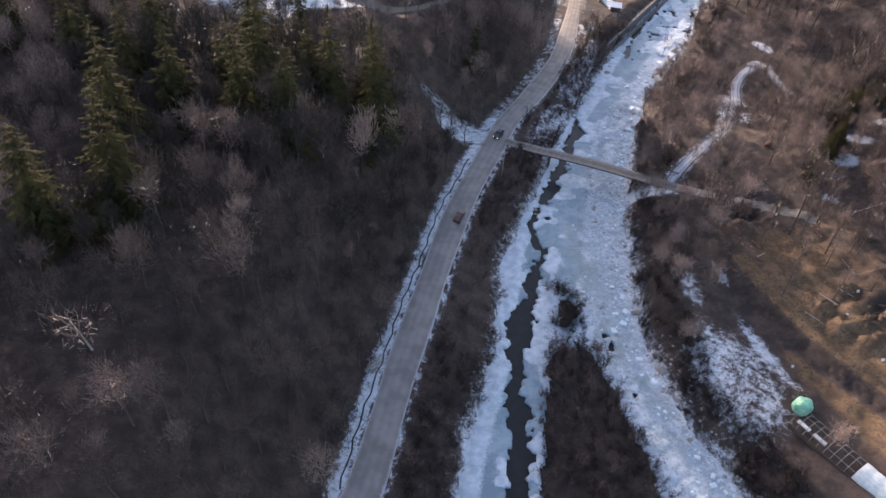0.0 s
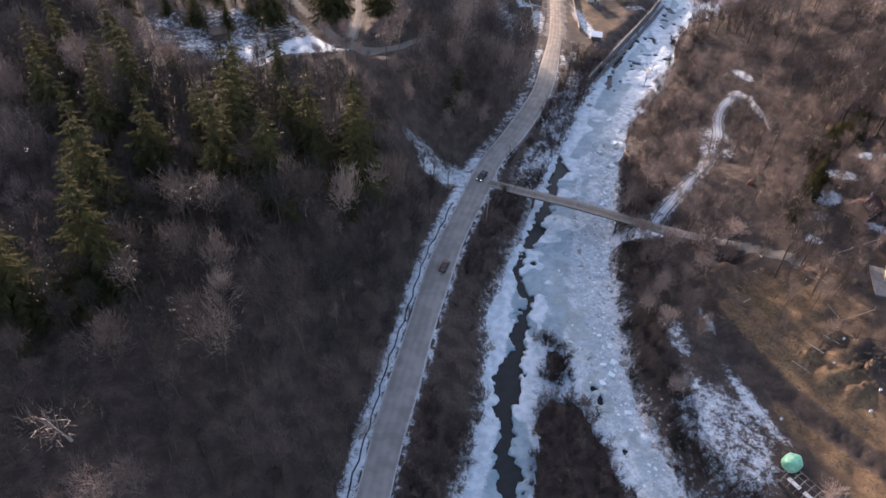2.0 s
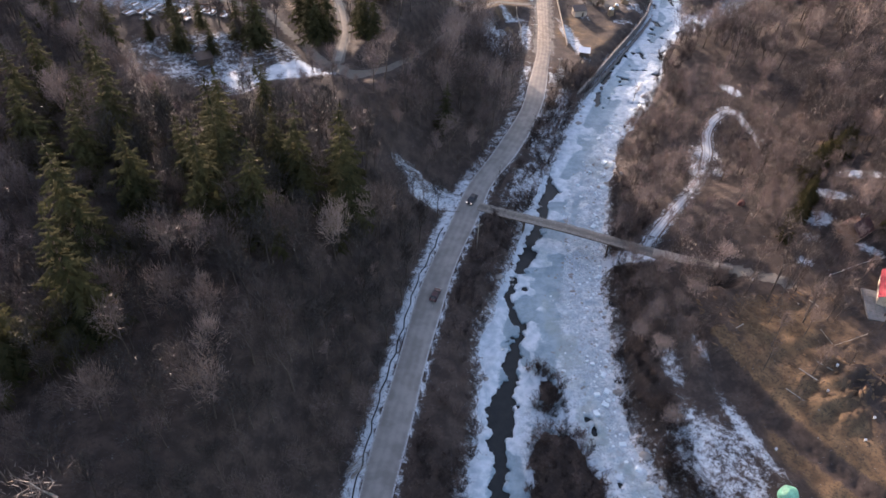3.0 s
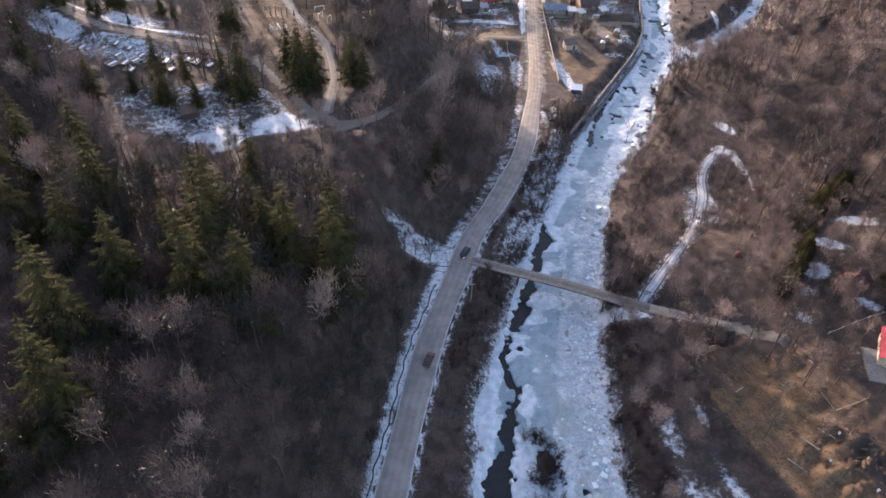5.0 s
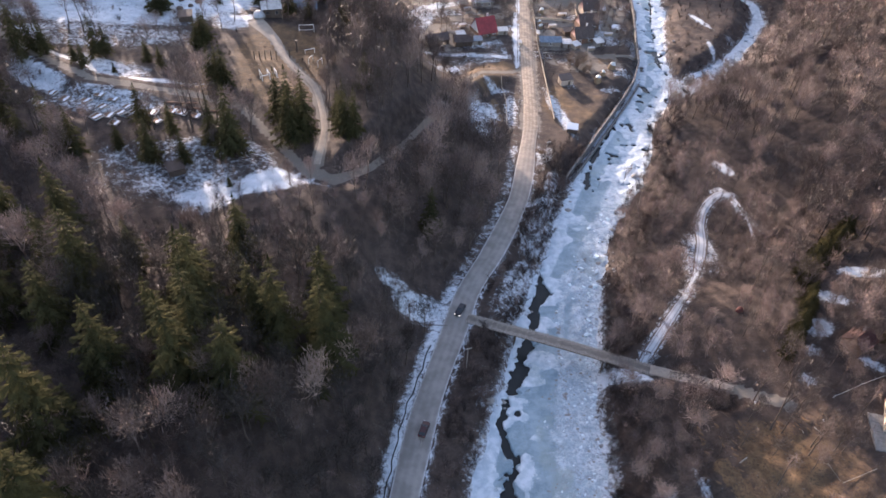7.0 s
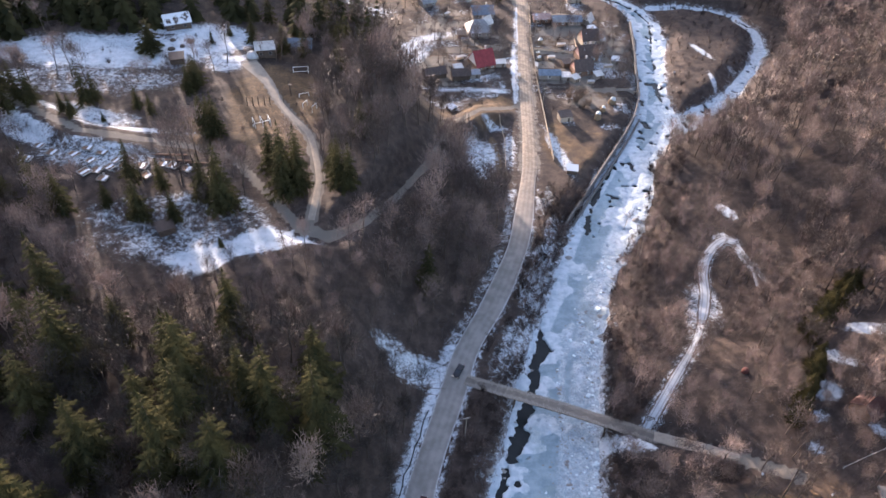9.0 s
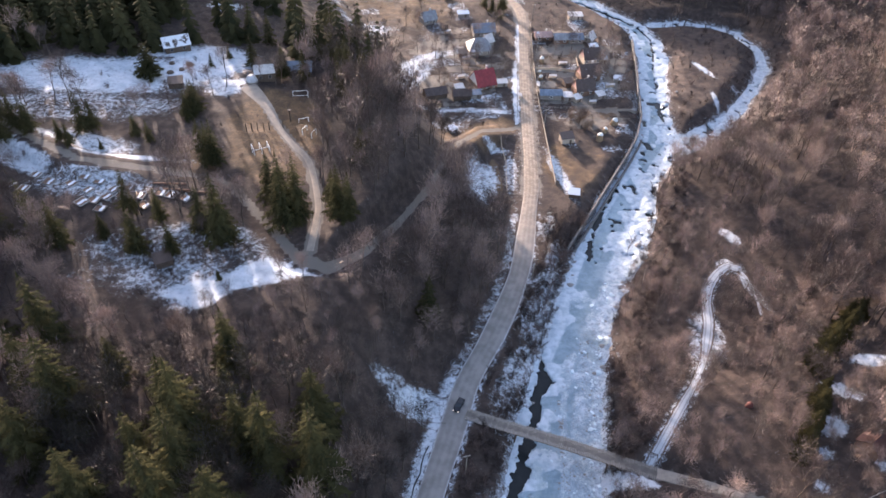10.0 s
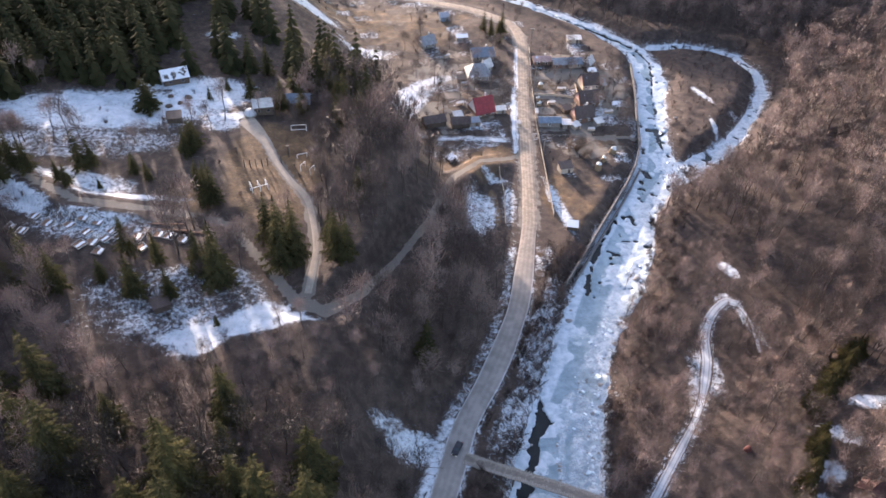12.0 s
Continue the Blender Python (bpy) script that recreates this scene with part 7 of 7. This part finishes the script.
log_pile("pile of snowy cut branches beside the road", -7.6, 86.6, 40, 14, 5.5, GREY_WOOD, 3)
log_pile("long felled trunks at the roadside turnout", 13.8, 163.2, 2, 4, 6.0, DARK_WOOD, 4)
log_pile("dark cut poles lying on the snowy slope", -22.5, 187.5, 10, 7, 9.0, DARK_WOOD, 6)
log_pile("grey branches washed up on the ice", 27.5, 88.0, 120, 6, 6.0, DARK_WOOD, 7)
log_pile("driftwood and branches by the open water", 27.0, 82, 100, 5, 5.0, DARK_WOOD, 8)
log_pile("planks stacked beside the greenhouse", 66, 68, -55, 8, 6.0, GREY_WOOD, 9)

rnd = random.Random(31)
blocks = []
for k in range(4):
    bm = fresh()
    bmesh.ops.create_cube(bm, size=1, matrix=Matrix.Diagonal((1, 0.8, 0.5, 1)))
    bmesh.ops.bevel(bm, geom=bm.edges[:], offset=0.08, segments=1, affect="EDGES")
    for v in bm.verts:
        v.co += Vector((rnd.uniform(-0.1, 0.1), rnd.uniform(-0.1, 0.1), rnd.uniform(-0.06, 0.06)))
    me = bpy.data.meshes.new("ice_block")
    bm.to_mesh(me)
    bm.free()
    me.materials.append(BLOCK_ICE)
    blocks.append(me)
made = 0
while made < 260:
    y = rnd.uniform(62, 215)
    lo = np.interp(y, [p[1] for p in RIVER_LEFT], [p[0] for p in RIVER_LEFT])
    hi = np.interp(y, [p[1] for p in RIVER_RIGHT], [p[0] for p in RIVER_RIGHT])
    f = rnd.choice((rnd.uniform(0.45, 0.99), rnd.uniform(0.85, 0.99), rnd.uniform(0.8, 0.99), rnd.uniform(0.88, 0.99)))
    x = lo + (hi - lo) * f
    if float(river_edge(np.array([x]), np.array([y]))[0]) > -0.6 or float(leads(np.array([x]), np.array([y]))[0]) < 0.8:
        continue
    s = min(1.5, 0.35 + rnd.expovariate(4.0))
    ob = new("ice_block", blocks[made % 4])
    ob.matrix_basis = Matrix.LocRotScale((x, y, 0.06 + 0.12 * s), Euler((rnd.gauss(0, 0.12), rnd.gauss(0, 0.12), rnd.uniform(0, 6.28))), (s, s, s))
    tagged(ob, "broken block of pale ice lying on the river", "ice block", "ice blocks on the river")
    made += 1

stones = Tris()
for k in range(520):
    y = rnd.uniform(60, 330)
    right_hand = rnd.random() < 0.7
    line = RIVER_RIGHT if right_hand else RIVER_LEFT
    x = np.interp(y, [p[1] for p in line], [p[0] for p in line]) + rnd.gauss(0.5 if right_hand else -0.5, 1.6)
    s = 0.18 + rnd.expovariate(4)
    z = max(h(x, y), -0.1)
    top = Vector((x + rnd.uniform(-0.2, 0.2) * s, y, z + s * 0.7))
    ring = [Vector((x + math.cos(w + rnd.uniform(-0.3, 0.3)) * s, y + math.sin(w) * s * 0.8, z - 0.1 + rnd.uniform(0, 0.35) * s)) for w in (6.283 * i / 6 for i in range(6))]
    n = len(stones.v)
    stones.v += [top] + ring
    stones.f += [(n, n + 1 + i, n + 1 + (i + 1) % 6) for i in range(6)]
for k in range(160):
    y = rnd.uniform(116, 172)
    x = np.interp(y, [118, 129, 137, 146, 163, 172], [47, 47.6, 45.1, 45.2, 47.7, 48.5]) + rnd.gauss(0, 0.35)
    s, z = 0.15 + rnd.expovariate(7), 0.08
    ring = [Vector((x + math.cos(w + rnd.uniform(-0.3, 0.3)) * s, y + math.sin(w) * s * 0.8, z - 0.1 + rnd.uniform(0, 0.35) * s)) for w in (6.283 * i / 6 for i in range(6))]
    n = len(stones.v)
    stones.v += [Vector((x, y, z + s * 0.7))] + ring
    stones.f += [(n, n + 1 + i, n + 1 + (i + 1) % 6) for i in range(6)]
for k in range(620):
    y = rnd.uniform(70, 200)
    lo = np.interp(y, [p[1] for p in RIVER_LEFT], [p[0] for p in RIVER_LEFT])
    hi = np.interp(y, [p[1] for p in RIVER_RIGHT], [p[0] for p in RIVER_RIGHT])
    x = lo + (hi - lo) * min(0.97, max(0.42, rnd.gauss(0.76, 0.15)))
    if float(river_edge(np.array([x]), np.array([y]))[0]) > -0.5 or float(leads(np.array([x]), np.array([y]))[0]) < 0.5:
        continue
    s, z = 0.10 + min(0.35, rnd.expovariate(9)), 0.12
    ring = [Vector((x + math.cos(w + rnd.uniform(-0.3, 0.3)) * s, y + math.sin(w) * s * 0.8, z - 0.2 + rnd.uniform(0, 0.35) * s)) for w in (6.283 * i / 6 for i in range(6))]
    n = len(stones.v)
    stones.v += [Vector((x, y, z + s * 0.7))] + ring
    stones.f += [(n, n + 1 + i, n + 1 + (i + 1) % 6) for i in range(6)]
v, f = stones.arrays()
tagged(new("bank_stones", mesh_arrays("bank_stones", v, f, STONE)), "grey stones strewn over the ice and river banks", "stones", kind="stuff")

# rough clods and dug ridges in the far-bank field
rnd = random.Random(57)
clods = Tris()
for k in range(900):
    x, y = rnd.uniform(72, 104), rnd.uniform(66, 128)
    gap_ = x - np.interp(y, [p[1] for p in TERRACE[::-1]], [p[0] for p in TERRACE[::-1]])
    if gap_ < -4 or 0.8 < gap_ < 4.2 or bumps(np.array([x]), np.array([y]), 13, 58, 2)[0] < 0.45:
        continue
    near_heap = math.hypot((x - 92) / 9, (y - 99) / 6) < 1
    long_ = rnd.uniform(0.4, 1.1) * (1.25 if near_heap else 1.0)
    wide = long_ * rnd.uniform(0.25, 0.45)
    tall = rnd.uniform(0.12, 0.32) * (1.3 if near_heap else 1.0)
    turn = (0.5 if near_heap else -0.95) + rnd.gauss(0, 0.45)
    c, q = math.cos(turn), math.sin(turn)
    z = h(x, y)
    n = len(clods.v)
    for px, py, pz in ((-1, 0, -0.2), (-0.4, -1, -0.15), (0.5, -0.9, -0.15), (1, 0.1, -0.2), (0.4, 1, -0.15), (-0.5, 0.8, -0.15), (-0.45, 0, 0.8), (0.4, 0.05, 1)):
        px, py = px * long_ * rnd.uniform(0.8, 1.2), py * wide * rnd.uniform(0.8, 1.2)
        clods.v.append(Vector((x + px * c - py * q, y + px * q + py * c, z + pz * tall * rnd.uniform(0.8, 1.2))))
    clods.f += [(n + a, n + b, n + e) for a, b, e in ((0, 1, 6), (1, 2, 7), (1, 7, 6), (2, 3, 7), (3, 4, 7), (4, 5, 6), (4, 6, 7), (5, 0, 6))]
v, f = clods.arrays()
tagged(new("earth_clods", mesh_arrays("earth_clods", v, f, SPOIL)), "rough dug clods of brown earth in the field", "clods", kind="stuff")
